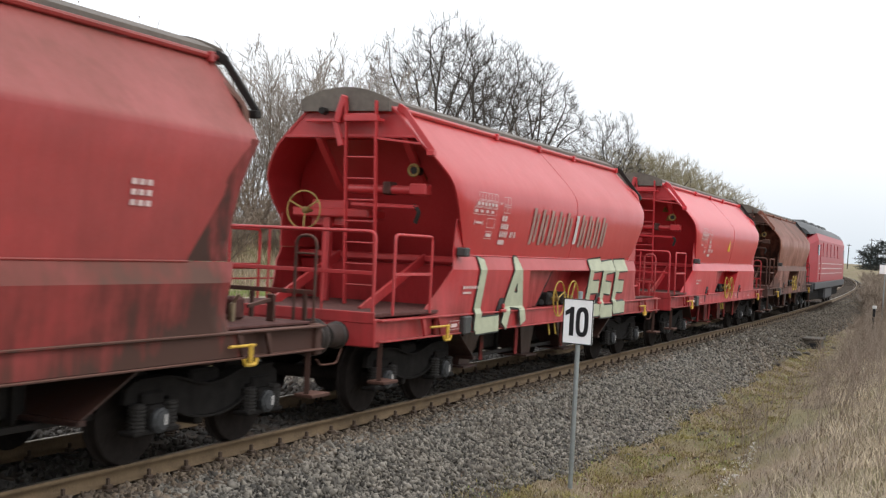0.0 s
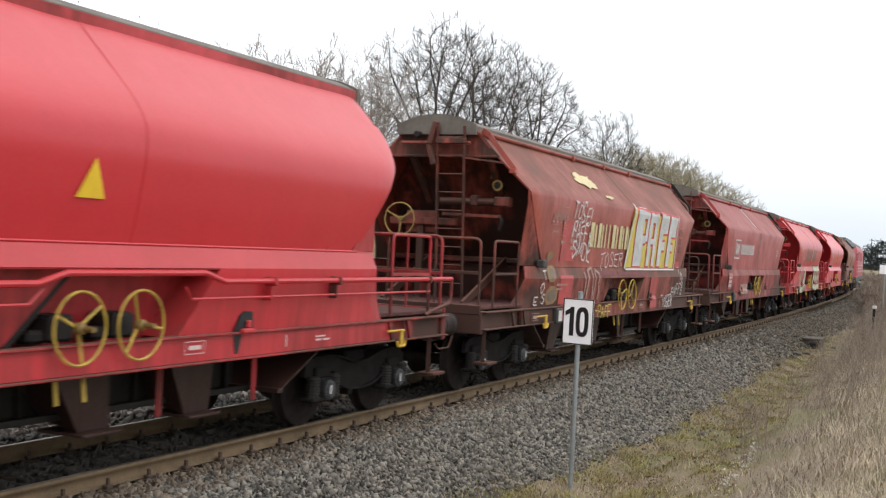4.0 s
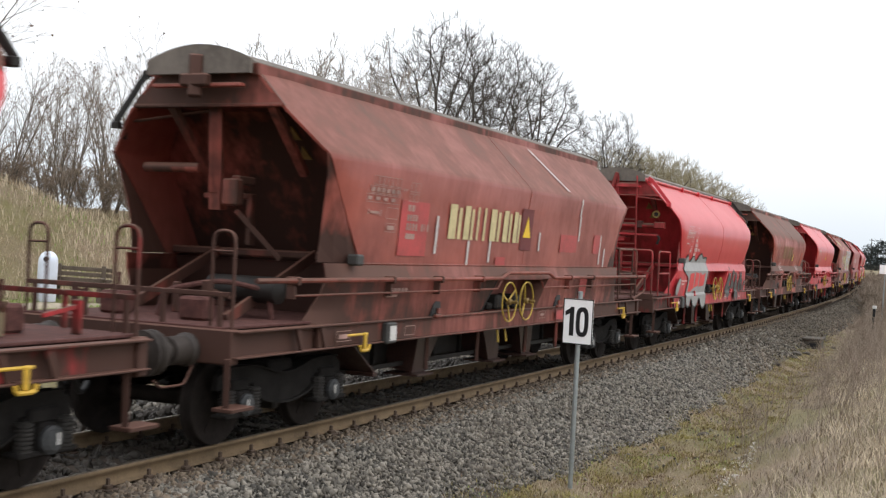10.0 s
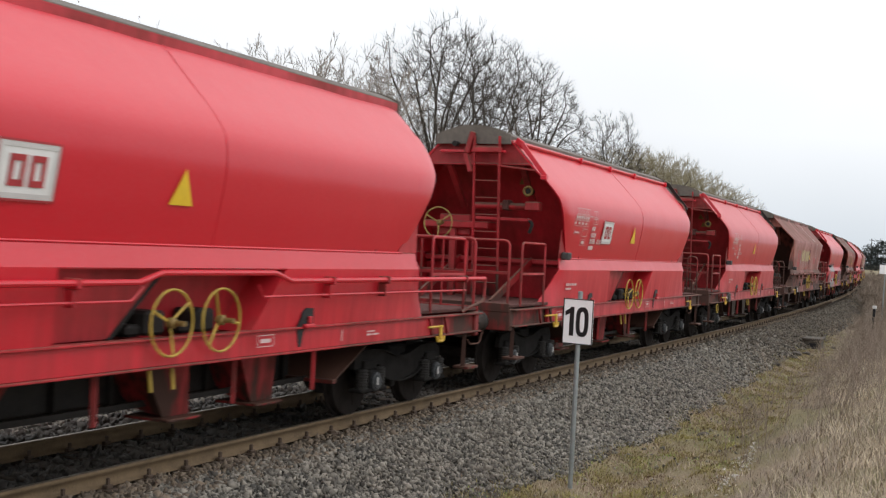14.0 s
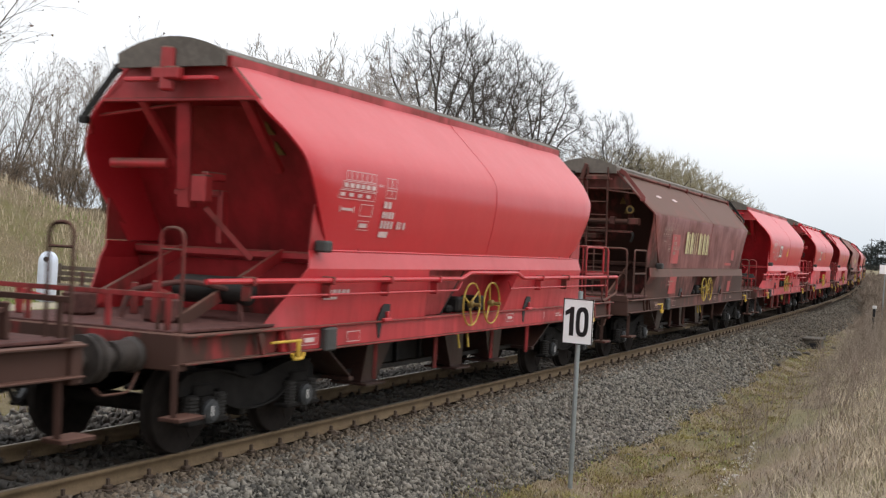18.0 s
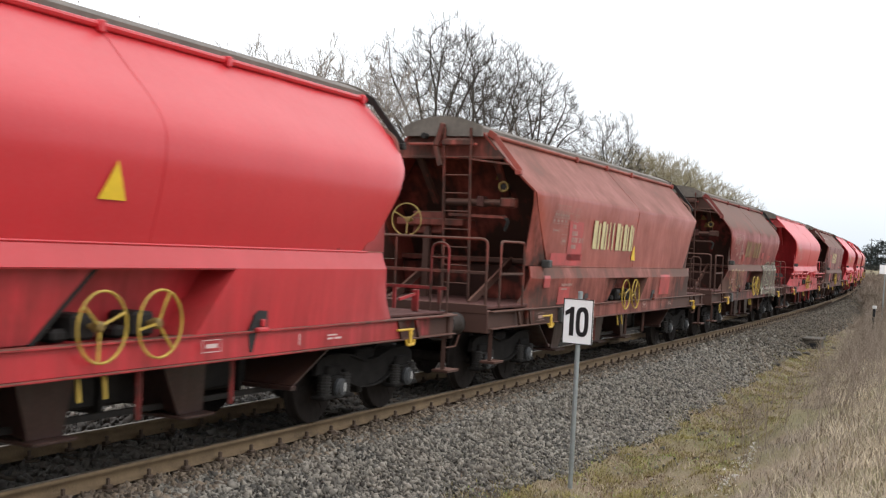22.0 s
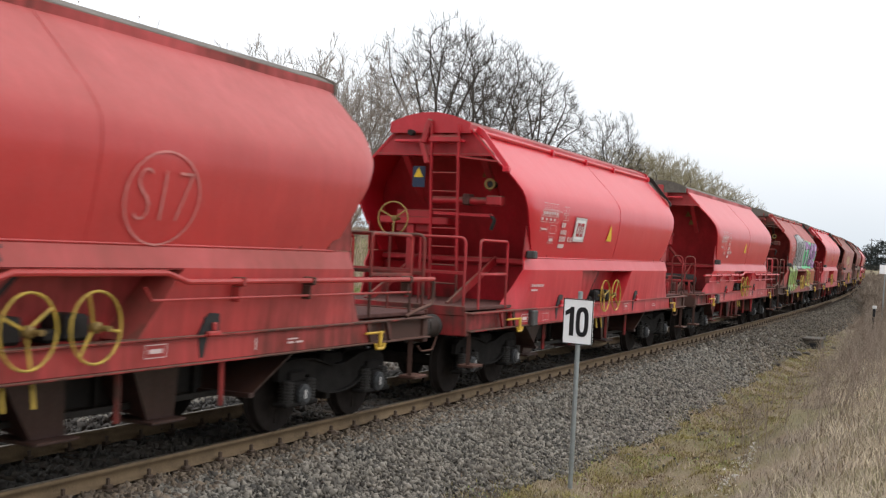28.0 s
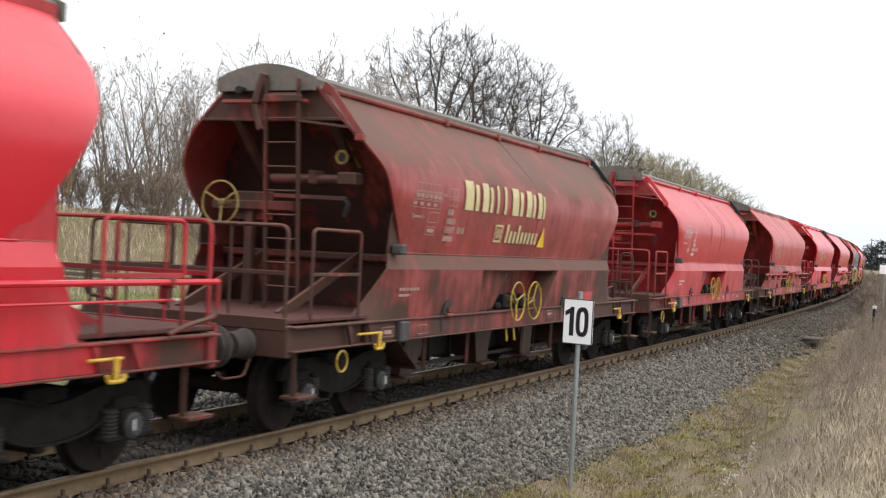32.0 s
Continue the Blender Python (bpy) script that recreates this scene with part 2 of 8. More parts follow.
# ---------------------------------------------------------------- mesh tools
class Geo:
    """Vertices and faces of one mesh."""

    def __init__(self):
        self.v, self.f = [], []

    def add(self, vs, fs):
        k = len(self.v)
        self.v += [tuple(q) for q in vs]
        self.f += [tuple(k + i for i in q) for q in fs]
        return self

    def box(self, x0, x1, y0, y1, z0, z1, c=0.0, m=None):
        """A box with chamfered edges."""
        c = min(c, 0.45 * min(x1 - x0, y1 - y0, z1 - z0))
        if c <= 0:
            vs = [(x, y, z) for x in (x0, x1) for y in (y0, y1) for z in (z0, z1)]
            fs = [(0, 1, 3, 2), (4, 6, 7, 5), (0, 4, 5, 1), (2, 3, 7, 6), (0, 2, 6, 4), (1, 5, 7, 3)]
        else:
            vs, idx = [], {}
            for i, (x, sx) in enumerate(((x0, 1), (x1, -1))):
                for j, (y, sy) in enumerate(((y0, 1), (y1, -1))):
                    for k, (z, sz) in enumerate(((z0, 1), (z1, -1))):
                        for a in range(3):
                            idx[i, j, k, a] = len(vs)
                            vs.append((x + (c * sx if a != 0 else 0), y + (c * sy if a != 1 else 0), z + (c * sz if a != 2 else 0)))
            fs = []
            for i in (0, 1):
                q = [idx[i, 0, 0, 0], idx[i, 0, 1, 0], idx[i, 1, 1, 0], idx[i, 1, 0, 0]]
                fs.append(tuple(q if i == 0 else q[::-1]))
                q = [idx[0, i, 0, 1], idx[1, i, 0, 1], idx[1, i, 1, 1], idx[0, i, 1, 1]]
                fs.append(tuple(q if i == 0 else q[::-1]))
                q = [idx[0, 0, i, 2], idx[0, 1, i, 2], idx[1, 1, i, 2], idx[1, 0, i, 2]]
                fs.append(tuple(q if i == 0 else q[::-1]))
            for i in (0, 1):
                for j in (0, 1):
                    flip = i == j
                    q = [idx[i, j, 0, 0], idx[i, j, 0, 1], idx[i, j, 1, 1], idx[i, j, 1, 0]]
                    fs.append(tuple(q if flip else q[::-1]))
                    q = [idx[i, 0, j, 2], idx[i, 0, j, 0], idx[i, 1, j, 0], idx[i, 1, j, 2]]
                    fs.append(tuple(q if flip else q[::-1]))
                    q = [idx[0, i, j, 1], idx[0, i, j, 2], idx[1, i, j, 2], idx[1, i, j, 1]]
                    fs.append(tuple(q if flip else q[::-1]))
                    for k in (0, 1):
                        q = [idx[i, j, k, 0], idx[i, j, k, 2], idx[i, j, k, 1]]
                        fs.append(tuple(q if (i + j + k) % 2 == 0 else q[::-1]))
        if m is not None:
            vs = [m @ Vector(q) for q in vs]
        return self.add(vs, fs)

    def beam(self, p0, p1, w, h, c=0.004):
        """A bar of section w x h from p0 to p1."""
        p0, p1 = Vector(p0), Vector(p1)
        d = p1 - p0
        m = Matrix.Translation(p0) @ d.to_track_quat("X", "Z").to_matrix().to_4x4()
        return self.box(0, d.length, -w / 2, w / 2, -h / 2, h / 2, c, m)

    def tube(self, pts, r, n=8, closed=False, cap=True):
        """A round bar along pts; r may be one radius or one a point."""
        pts = [Vector(q) for q in pts]
        rs = r if isinstance(r, (list, tuple)) else [r] * len(pts)
        N = len(pts)
        vs, fs = [], []
        up = None
        for i, q in enumerate(pts):
            a = pts[(i - 1) % N] if closed or i > 0 else q
            b = pts[(i + 1) % N] if closed or i < N - 1 else q
            t = (b - a).normalized()
            if up is None:
                up = Vector((0, 0, 1)) if abs(t.z) < 0.9 else Vector((1, 0, 0))
            side = t.cross(up).normalized()
            up = side.cross(t).normalized()
            for k in range(n):
                g = 2 * math.pi * k / n
                vs.append(q + rs[i] * (math.cos(g) * side + math.sin(g) * up))
        for i in range(N if closed else N - 1):
            j = (i + 1) % N
            for k in range(n):
                kk = (k + 1) % n
                fs.append((i * n + k, i * n + kk, j * n + kk, j * n + k))
        if cap and not closed:
            fs.append(tuple(range(n))[::-1])
            fs.append(tuple((N - 1) * n + k for k in range(n)))
        return self.add(vs, fs)

    def lathe(self, prof, axis, origin, n=20):
        """A turned body: prof is a list of (along, radius)."""
        origin = Vector(origin)
        ax = Vector(axis).normalized()
        u = ax.orthogonal().normalized()
        w = ax.cross(u)
        vs = []
        for a, r in prof:
            for k in range(n):
                g = 2 * math.pi * k / n
                vs.append(origin + ax * a + r * (math.cos(g) * u + math.sin(g) * w))
        fs = []
        for i in range(len(prof) - 1):
            for k in range(n):
                kk = (k + 1) % n
                fs.append((i * n + k, i * n + kk, (i + 1) * n + kk, (i + 1) * n + k))
        fs.append(tuple(range(n))[::-1])
        fs.append(tuple((len(prof) - 1) * n + k for k in range(n)))
        return self.add(vs, fs)

    def sheet(self, rows, thick):
        """A plate over a grid of points (rows of equal length), thickened by the vector or length thick towards the inside."""
        R, C = len(rows), len(rows[0])
        top = [Vector(q) for r in rows for q in r]
        if isinstance(thick, (int, float)):
            nor = []
            for i in range(R):
                for j in range(C):
                    a = top[min(i + 1, R - 1) * C + j] - top[max(i - 1, 0) * C + j]
                    b = top[i * C + min(j + 1, C - 1)] - top[i * C + max(j - 1, 0)]
                    nor.append(a.cross(b).normalized() * thick)
        else:
            nor = [Vector(thick)] * (R * C)
        bot = [p - q for p, q in zip(top, nor)]
        K = R * C
        fs = []
        for i in range(R - 1):
            for j in range(C - 1):
                a, b, c, d = i * C + j, (i + 1) * C + j, (i + 1) * C + j + 1, i * C + j + 1
                fs.append((a, b, c, d))
                fs.append((K + d, K + c, K + b, K + a))
        rim = [j for j in range(C)] + [i * C + C - 1 for i in range(1, R)] + [(R - 1) * C + j for j in range(C - 2, -1, -1)] + [i * C for i in range(R - 2, 0, -1)]
        for a, b in zip(rim, rim[1:] + rim[:1]):
            fs.append((a, b, K + b, K + a))
        return self.add(top + bot, fs)

    def plate(self, poly, y0, y1):
        """A plate: a polygon of (x, z) from y0 to y1."""
        n = len(poly)
        vs = [(x, y0, z) for x, z in poly] + [(x, y1, z) for x, z in poly]
        fs = [tuple(range(n)), tuple(range(2 * n - 1, n - 1, -1))]
        for i in range(n):
            j = (i + 1) % n
            fs.append((i, n + i, n + j, j))
        return self.add(vs, fs)

    def mesh(self, name, mat, smooth=False):
        me = bpy.data.meshes.new(name)
        me.from_pydata(self.v, [], self.f)
        me.validate()
        bm = bmesh.new()
        bm.from_mesh(me)
        bmesh.ops.recalc_face_normals(bm, faces=bm.faces)
        bm.to_mesh(me)
        bm.free()
        if mat:
            me.materials.append(mat)
        if smooth:
            me.shade_smooth()
            me.set_sharp_from_angle(angle=radians(38))
        return me


def part(name, geo, mat, parent, label="", smooth=False):
    """Links a mesh as one object under a thing or under a part."""
    me = geo.mesh(name, mat, smooth) if isinstance(geo, Geo) else geo
    ob = new(name, me)
    ob.parent = parent
    if label:
        ob["label"] = label
    return ob


def thing(name, geo, mat, label, category, group="", kind="", smooth=False, m=None):
    ob = new(name, geo.mesh(name, mat, smooth) if isinstance(geo, Geo) else geo)
    if m is not None:
        ob.matrix_basis = m
    return tagged(ob, label, category, group, kind)


def raw_mesh(name, verts, faces, mat, smooth=False):
    """A large mesh straight from arrays of triangles or quads."""
    me = bpy.data.meshes.new(name)
    verts, faces = np.asarray(verts, np.float32), np.asarray(faces, np.int32)
    k = faces.shape[1]
    me.vertices.add(len(verts))
    me.vertices.foreach_set("co", verts.ravel())
    me.loops.add(faces.size)
    me.loops.foreach_set("vertex_index", faces.ravel())
    me.polygons.add(len(faces))
    me.polygons.foreach_set("loop_start", np.arange(0, faces.size, k, dtype=np.int32))
    me.polygons.foreach_set("loop_total", np.full(len(faces), k, np.int32))
    me.update(calc_edges=True)
    me.materials.append(mat)
    if smooth:
        me.shade_smooth()
    return me


# ---------------------------------------------------------------- the line of the track
CANT = 0.0271
GRID = np.linspace(-430.0, 3000.0, 34301)
BEND = 0.000082 + 0.00001648 * np.clip(GRID, 0, 39.54)
BEND[GRID < 0] = 0.0
BEND[GRID > 400] = 0.0
HEAD = np.concatenate([[0], np.cumsum((BEND[1:] + BEND[:-1]) / 2 * 0.1)])
HEAD -= np.interp(0, GRID, HEAD)
LINE_X = np.concatenate([[0], np.cumsum(np.cos((HEAD[1:] + HEAD[:-1]) / 2) * 0.1)])
LINE_Y = np.concatenate([[0], np.cumsum(np.sin((HEAD[1:] + HEAD[:-1]) / 2) * 0.1)])
LINE_X -= np.interp(0, GRID, LINE_X)
LINE_Y -= np.interp(0, GRID, LINE_Y)


def lay(s, w, z, cant=CANT):
    """Places beside the track: s along it, w to its right (the viewer's side), z above the rail heads. Arrays or numbers."""
    th, x, y = np.interp(s, GRID, HEAD), np.interp(s, GRID, LINE_X), np.interp(s, GRID, LINE_Y)
    ww, zz = w * math.cos(cant) - z * math.sin(cant), z * math.cos(cant) + w * math.sin(cant)
    return np.stack(np.broadcast_arrays(x + ww * np.sin(th), y - ww * np.cos(th), zz), -1)


def on_track(s, piv, turned=False):
    """The pose of a vehicle whose middle is at s."""
    a, b = Vector(lay(s - piv, 0.0, 0.0)), Vector(lay(s + piv, 0.0, 0.0))
    mid = (a + b) / 2
    th = math.atan2(b.y - a.y, b.x - a.x)
    m = Matrix.Translation(mid) @ Matrix.Rotation(th, 4, "Z") @ Matrix.Rotation(-CANT, 4, "X")
    return m @ Matrix.Rotation(math.pi, 4, "Z") if turned else m


def travelled(t):
    """How far along the track the first wagon's middle is."""
    u = (t - 16.0) / 16.0
    return 197.74 + 153.0 * u + 4.881 * u * u + 0.094 * u ** 3 + 0.098 * u ** 4


# ---------------------------------------------------------------- ground
def ground_height(s, w):
    """The lie of the land beside the line."""
    kw = [-1200, -300, -60, -34, -24, -15, -9, -6, -4.2, -2.9, -2.2, 2.2, 2.8, 3.6, 4.4, 5.4, 6.6, 7.8, 10, 16, 40, 200, 1500]
    kz = [2.0, 0.5, 0.3, 0.25, 0.15, 0.1, 0.05, -0.05, -0.25, -0.62, -0.75, -0.75, -0.8, -0.88, -0.82, -0.5, 0.05, 0.5, 0.85, 1.0, 1.1, 1.0, 2.0]
    z = np.interp(w, kw, kz)
    # the grassy bank on the far side, higher where it starts
    k = np.clip((-w - 13.2) / 4.3, 0, 1)
    hi = 2.05 + 1.15 * np.clip((28.5 - s) / 4.5, 0, 1)
    z = z + hi * k * k * (3 - 2 * k) * np.clip((s + 60) / 40, 0, 1) * np.clip((150 - s) / 40, 0, 1)
    # tussocky strip between the ballast and the near bank
    hump = np.clip(1 - np.abs(w - 4.2) / 1.3, 0, 1) * np.clip((70 - s) / 10, 0, 1) * np.clip((s - 4) / 4, 0, 1)
    z = z + 0.12 * hump * (np.sin(s * 3.3 + 2.2 * np.sin(w * 2.1)) * np.sin(w * 4.6 + 1.3 * np.sin(s * 1.9)) + 0.6 * np.sin(s * 0.8 + w * 3.0))
    z = z + 0.05 * np.sin(s * 1.7 + w) * np.sin(w * 2.3 + s * 0.6) * np.clip((np.abs(w) - 2.6) / 1.5, 0, 1)
    return z


def soil():
    m, n, l, p = nodes_of("meadow_soil")
    a = noise_node(n, l, 0.35, 6)
    b = noise_node(n, l, 3.0, 6)
    c = noise_node(n, l, 22.0, 5)
    moss = mixed(n, l, ranged(n, l, b.outputs[0], 0.35, 0.65), (0.15, 0.135, 0.045), (0.20, 0.165, 0.08))
    dry = mixed(n, l, ranged(n, l, a.outputs[0], 0.42, 0.6), moss, (0.23, 0.17, 0.105))
    fine = mixed(n, l, ranged(n, l, c.outputs[0], 0.4, 0.7, 0, 0.7), dry, (0.08, 0.06, 0.04))
    l.new(fine, p.inputs["Base Color"])
    p.inputs["Roughness"].default_value = 0.95
    bumped(n, l, p, c.outputs[0], 0.7, 0.05)
    return m


def ballast_mat(name, lo, hi, isl=True):
    m, n, l, p = nodes_of(name)
    geo = n.new("ShaderNodeNewGeometry")
    t = noise_node(n, l, 40.0, 4)
    big = noise_node(n, l, 0.8, 3)
    if isl:
        base = mixed(n, l, geo.outputs["Random Per Island"], lo, hi)
    else:
        base = mixed(n, l, ranged(n, l, t.outputs[0], 0.35, 0.65), lo, hi)
    rust = mixed(n, l, ranged(n, l, big.outputs[0], 0.45, 0.7, 0, 0.3), base, (0.15, 0.115, 0.085))
    grain = mixed(n, l, ranged(n, l, t.outputs[0], 0.4, 0.7, 0, 0.35), rust, (0.10, 0.09, 0.08))
    l.new(grain, p.inputs["Base Color"])
    p.inputs["Roughness"].default_value = 0.9
    bumped(n, l, p, t.outputs[0], 0.4, 0.01)
    return m


SOIL = soil()
STONE = ballast_mat("ballast_stone", (0.024, 0.022, 0.019), (0.30, 0.268, 0.222))
STALE = ballast_mat("overgrown_stone", (0.03, 0.024, 0.017), (0.15, 0.122, 0.088))
# oil-stained stones, coloured darker still for the shade under the train
OILY_SHADED = ballast_mat("oily_shaded_stone", (0.014, 0.012, 0.0105), (0.05, 0.043, 0.037))
RUSTY = ballast_mat("rust_dusted_stone", (0.07, 0.05, 0.035), (0.24, 0.18, 0.125))
BED = ballast_mat("ballast_bed", (0.022, 0.019, 0.016), (0.06, 0.053, 0.045), False)


def grid_mesh(name, ss, ws, zf, mat):
    S_, W_ = np.meshgrid(ss, ws, indexing="ij")
    z = zf(S_, W_)
    v = lay(S_.ravel(), W_.ravel(), z.ravel(), 0.0)
    R_, C_ = S_.shape
    i = (np.arange(R_ - 1)[:, None] * C_ + np.arange(C_ - 1)[None, :]).ravel()
    f = np.stack([i, i + 1, i + C_ + 1, i + C_], 1)[:, ::-1]
    return raw_mesh(name, v, f, mat, True)


GS = np.concatenate([np.linspace(-2500, -430, 12), np.linspace(-400, -20, 40), np.linspace(-18, 120, 231), np.linspace(124, 420, 75), np.linspace(460, 3000, 24)])
GW = np.concatenate([np.linspace(-1150, -80, 16), np.linspace(-70, -16, 37), np.linspace(-15, 16, 125), np.linspace(18, 60, 20), np.linspace(80, 1500, 14)])
tagged(new("ground", grid_mesh("ground", GS, GW, ground_height, SOIL)), "winter meadow soil with short moss and dead grass", "ground", kind="structure")


def bed_height(s, w):
    a = np.abs(w)
    z = np.interp(a, [0, 1.5, 1.75, 2.65, 2.9], [-0.2, -0.2, -0.24, -0.74, -0.86])
    z = np.where(w < 0, np.interp(a, [0, 1.5, 1.75, 2.4, 3.6, 4.3], [-0.2, -0.2, -0.22, -0.34, -0.4, -0.62]), z)
    return z + w * math.sin(CANT) * np.clip(1 - (a - 1.6) / 1.0, 0, 1) + 0.012 * np.sin(s * 9.1 + w * 7) * np.sin(w * 11 - s * 5)


BS = np.concatenate([np.linspace(-425, -6, 120), np.linspace(-5, 90, 476), np.linspace(92, 430, 170)])
tagged(new("ballast_bed", grid_mesh("ballast_bed", BS, np.linspace(-4.3, 2.9, 56), bed_height, BED)), "grey crushed stone track bed with sloping shoulders", "track bed", kind="structure")


def scatter(name, label, rng, s0, s1, w0, w1, count, size, mat, zf, bias=1.0, keep=None):
    """Loose stones as one mesh: small uneven octahedra."""
    s = s0 + (s1 - s0) * rng.random(count) ** bias
    w = w0 + (w1 - w0) * rng.random(count)
    if keep is not None:
        ok = rng.random(count) < keep(s, w)
        s, w = s[ok], w[ok]
        count = len(s)
    r = size * (0.5 + 0.95 * rng.random(count))
    z = zf(s, w) + r * 0.7 * rng.random(count)
    c = lay(s, w, z, 0.0)
    unit = np.array([[1, 0, 0], [-1, 0, 0], [0, 1, 0], [0, -1, 0], [0, 0, 1], [0, 0, -1], [0.6, 0.6, 0.5], [-0.6, -0.5, 0.55]])
    tri = np.array([[0, 2, 6], [2, 4, 6], [4, 0, 6], [2, 1, 4], [1, 3, 7], [3, 4, 7], [4, 1, 7], [3, 0, 4], [2, 0, 5], [1, 2, 5], [3, 1, 5], [0, 3, 5]])
    v = np.repeat(unit[None], count, 0) * (0.5 + 1.0 * rng.random((count, 8, 1)))
    v *= (0.4 + 1.05 * rng.random((count, 1, 3)))
    q = rng.normal(size=(count, 4))
    q /= np.linalg.norm(q, axis=1)[:, None]
    a, b, cc, d = q.T
    rot = np.stack([1 - 2 * (cc * cc + d * d), 2 * (b * cc - a * d), 2 * (b * d + a * cc), 2 * (b * cc + a * d), 1 - 2 * (b * b + d * d), 2 * (cc * d - a * b), 2 * (b * d - a * cc), 2 * (cc * d + a * b), 1 - 2 * (b * b + cc * cc)], 1).reshape(-1, 3, 3)
    v = np.einsum("nij,nkj->nki", rot, v) * r[:, None, None] + c[:, None, :]
    f = (tri[None] + 8 * np.arange(count)[:, None, None]).reshape(-1, 3)
    ob = new(name, raw_mesh(name, v.reshape(-1, 3), f, mat))
    return tagged(ob, label, "gravel", kind="stuff")


RNG = np.random.default_rng(5)


def shoulder(s, w):
    """The top of the stones: the bed, or the ground past its foot."""
    return np.maximum(bed_height(s, w), ground_height(s, w) + 0.005)


def foot_edge(s):
    """The foot of the open stones; moss creeps up the shoulder beside the speed board."""
    return np.maximum(3.3 - 0.024 * (s - 14), 2.75) - np.interp(s, [13, 19.5], [1.0, 0.4]) + 0.1 * np.sin(s * 1.3) + 0.05 * np.sin(s * 3.7)


def to_foot(s, w):
    """Stones thin out at the foot of the shoulder."""
    return np.clip((foot_edge(s) + 0.45 - w) * 3, 0, 1)


scatter("ballast_stones", "grey crushed ballast stones beside the rail", RNG, 6, 30, 1.15, 3.6, 66000, 0.028, STONE, shoulder, 1.2, to_foot)
scatter("ballast_stones", "rust-dusted ballast stones close to the rail", RNG, 6, 60, 0.84, 1.55, 24000, 0.030, RUSTY, bed_height, 1.3)
scatter("ballast_stones", "grey crushed ballast stones further along", RNG, 30, 52, 1.2, 3.2, 15000, 0.040, STONE, shoulder, 1.2, lambda s, w: to_foot(s, w) * np.clip((44 - s) / 14, 0, 1))
scatter("ballast_stones", "brown overgrown ballast stones far along the line", RNG, 28, 90, 1.2, 3.2, 26000, 0.044, STALE, shoulder, 1.1, lambda s, w: to_foot(s, w) * np.clip((s - 28) / 14, 0, 1))
scatter("ballast_stones", "dark oily ballast stones between the rails, train shade in their colour", RNG, 6, 50, -2.3, 0.66, 14000, 0.04, OILY_SHADED, bed_height, 1.4)
scatter("ballast_stones", "grey gravel on the far side of the track", RNG, 6, 40, -4.2, -2.2, 8000, 0.045, STONE, bed_height, 1.3)
scatter("chalk_stones", "pale chalky gravel on the ditch edge", RNG, 14.6, 20.6, 4.3, 5.6, 1500, 0.019, M["palestone"], ground_height, 1.0, lambda s, w: np.clip(1.1 - 4.5 * np.abs(w - (5.2 - 0.095 * (s - 15))) - 0.12 * np.abs(s - 17.3), 0, 1))
scatter("ballast_stones", "stray stones at the foot of the ballast", RNG, 10, 50, 3.0, 4.6, 700, 0.024, STONE, ground_height, 1.3)

# ---------------------------------------------------------------- rails and sleepers
RAIL = [(-0.07, -0.159), (0.07, -0.159), (0.07, -0.148), (0.02, -0.128), (0.009, -0.11), (0.009, -0.05), (0.034, -0.036), (0.035, -0.008), (0.028, 0.0), (-0.028, 0.0), (-0.035, -0.008), (-0.034, -0.036), (-0.009, -0.05), (-0.009, -0.11), (-0.02, -0.128), (-0.07, -0.148)]


def sweep(prof, ss, w0):
    n, R_ = len(prof), len(ss)
    pw, pz = np.array([q[0] for q in prof]), np.array([q[1] for q in prof])
    v = lay(np.repeat(ss, n), np.tile(pw, R_) + w0, np.tile(pz, R_))
    f = []
    for k in range(n):
        kk = (k + 1) % n
        i = np.arange(R_ - 1) * n
        f.append(np.stack([i + k, i + kk, i + n + kk, i + n + k], 1))
    return v, np.concatenate(f)


RS = np.concatenate([np.linspace(-425, -5, 60), np.linspace(-4, 160, 165), np.linspace(164, 425, 66)])
for side, nm in ((0.7525, "near"), (-0.7525, "far")):
    v, f = sweep(RAIL, RS, side)
    rail = tagged(new("rail", raw_mesh("rail", v, f, M["rail_side"])), "rusty steel rail with a polished running surface", "rail", "rails of the track", kind="structure")
    v, f = sweep([(-0.026, 0.0005), (0.026, 0.0005), (0.026, 0.002), (-0.026, 0.002)], RS, side)
    part("running_surface", raw_mesh("running_surface", v, f, M["rail_top"]), None, rail, "shiny wheel-polished steel strip")

PITCH_S = 0.5785
S_FIRST = 7.908 - 30 * PITCH_S
sleeper_mesh = Geo().box(-0.13, 0.13, -1.3, 1.3, -0.32, -0.172, 0.012).mesh("sleeper", M["sleeper"])
plate_mesh = Geo().box(-0.08, 0.08, -0.185, 0.185, -0.172, -0.156, 0.004)
for yy in (-0.115, 0.115):
    plate_mesh.box(-0.045, 0.045, yy - 0.03, yy + 0.03, -0.156, -0.118, 0.008)
    plate_mesh.lathe([(0, 0.022), (0.055, 0.022), (0.06, 0.012)], (0, 0, 1), (0, yy, -0.12), 6)
plate_mesh = plate_mesh.mesh("rail_clip", M["clip"])
track = tagged(new("track_sleepers"), "row of dark oiled timber sleepers with rusty rail clips", "sleepers", kind="structure")
for i in range(260):
    s = S_FIRST + i * PITCH_S
    m = on_track(s, 0.1)
    sl = new("sleeper", sleeper_mesh)
    sl.parent = track
    sl.matrix_basis = m
    if 14 < i < 150:
        for w in (-0.7525, 0.7525) if i < 60 else (0.7525,):
            cl = new("rail_clip", plate_mesh)
            cl.parent = sl
            cl.matrix_basis = pose(0, -w, 0)
far_geo = Geo()
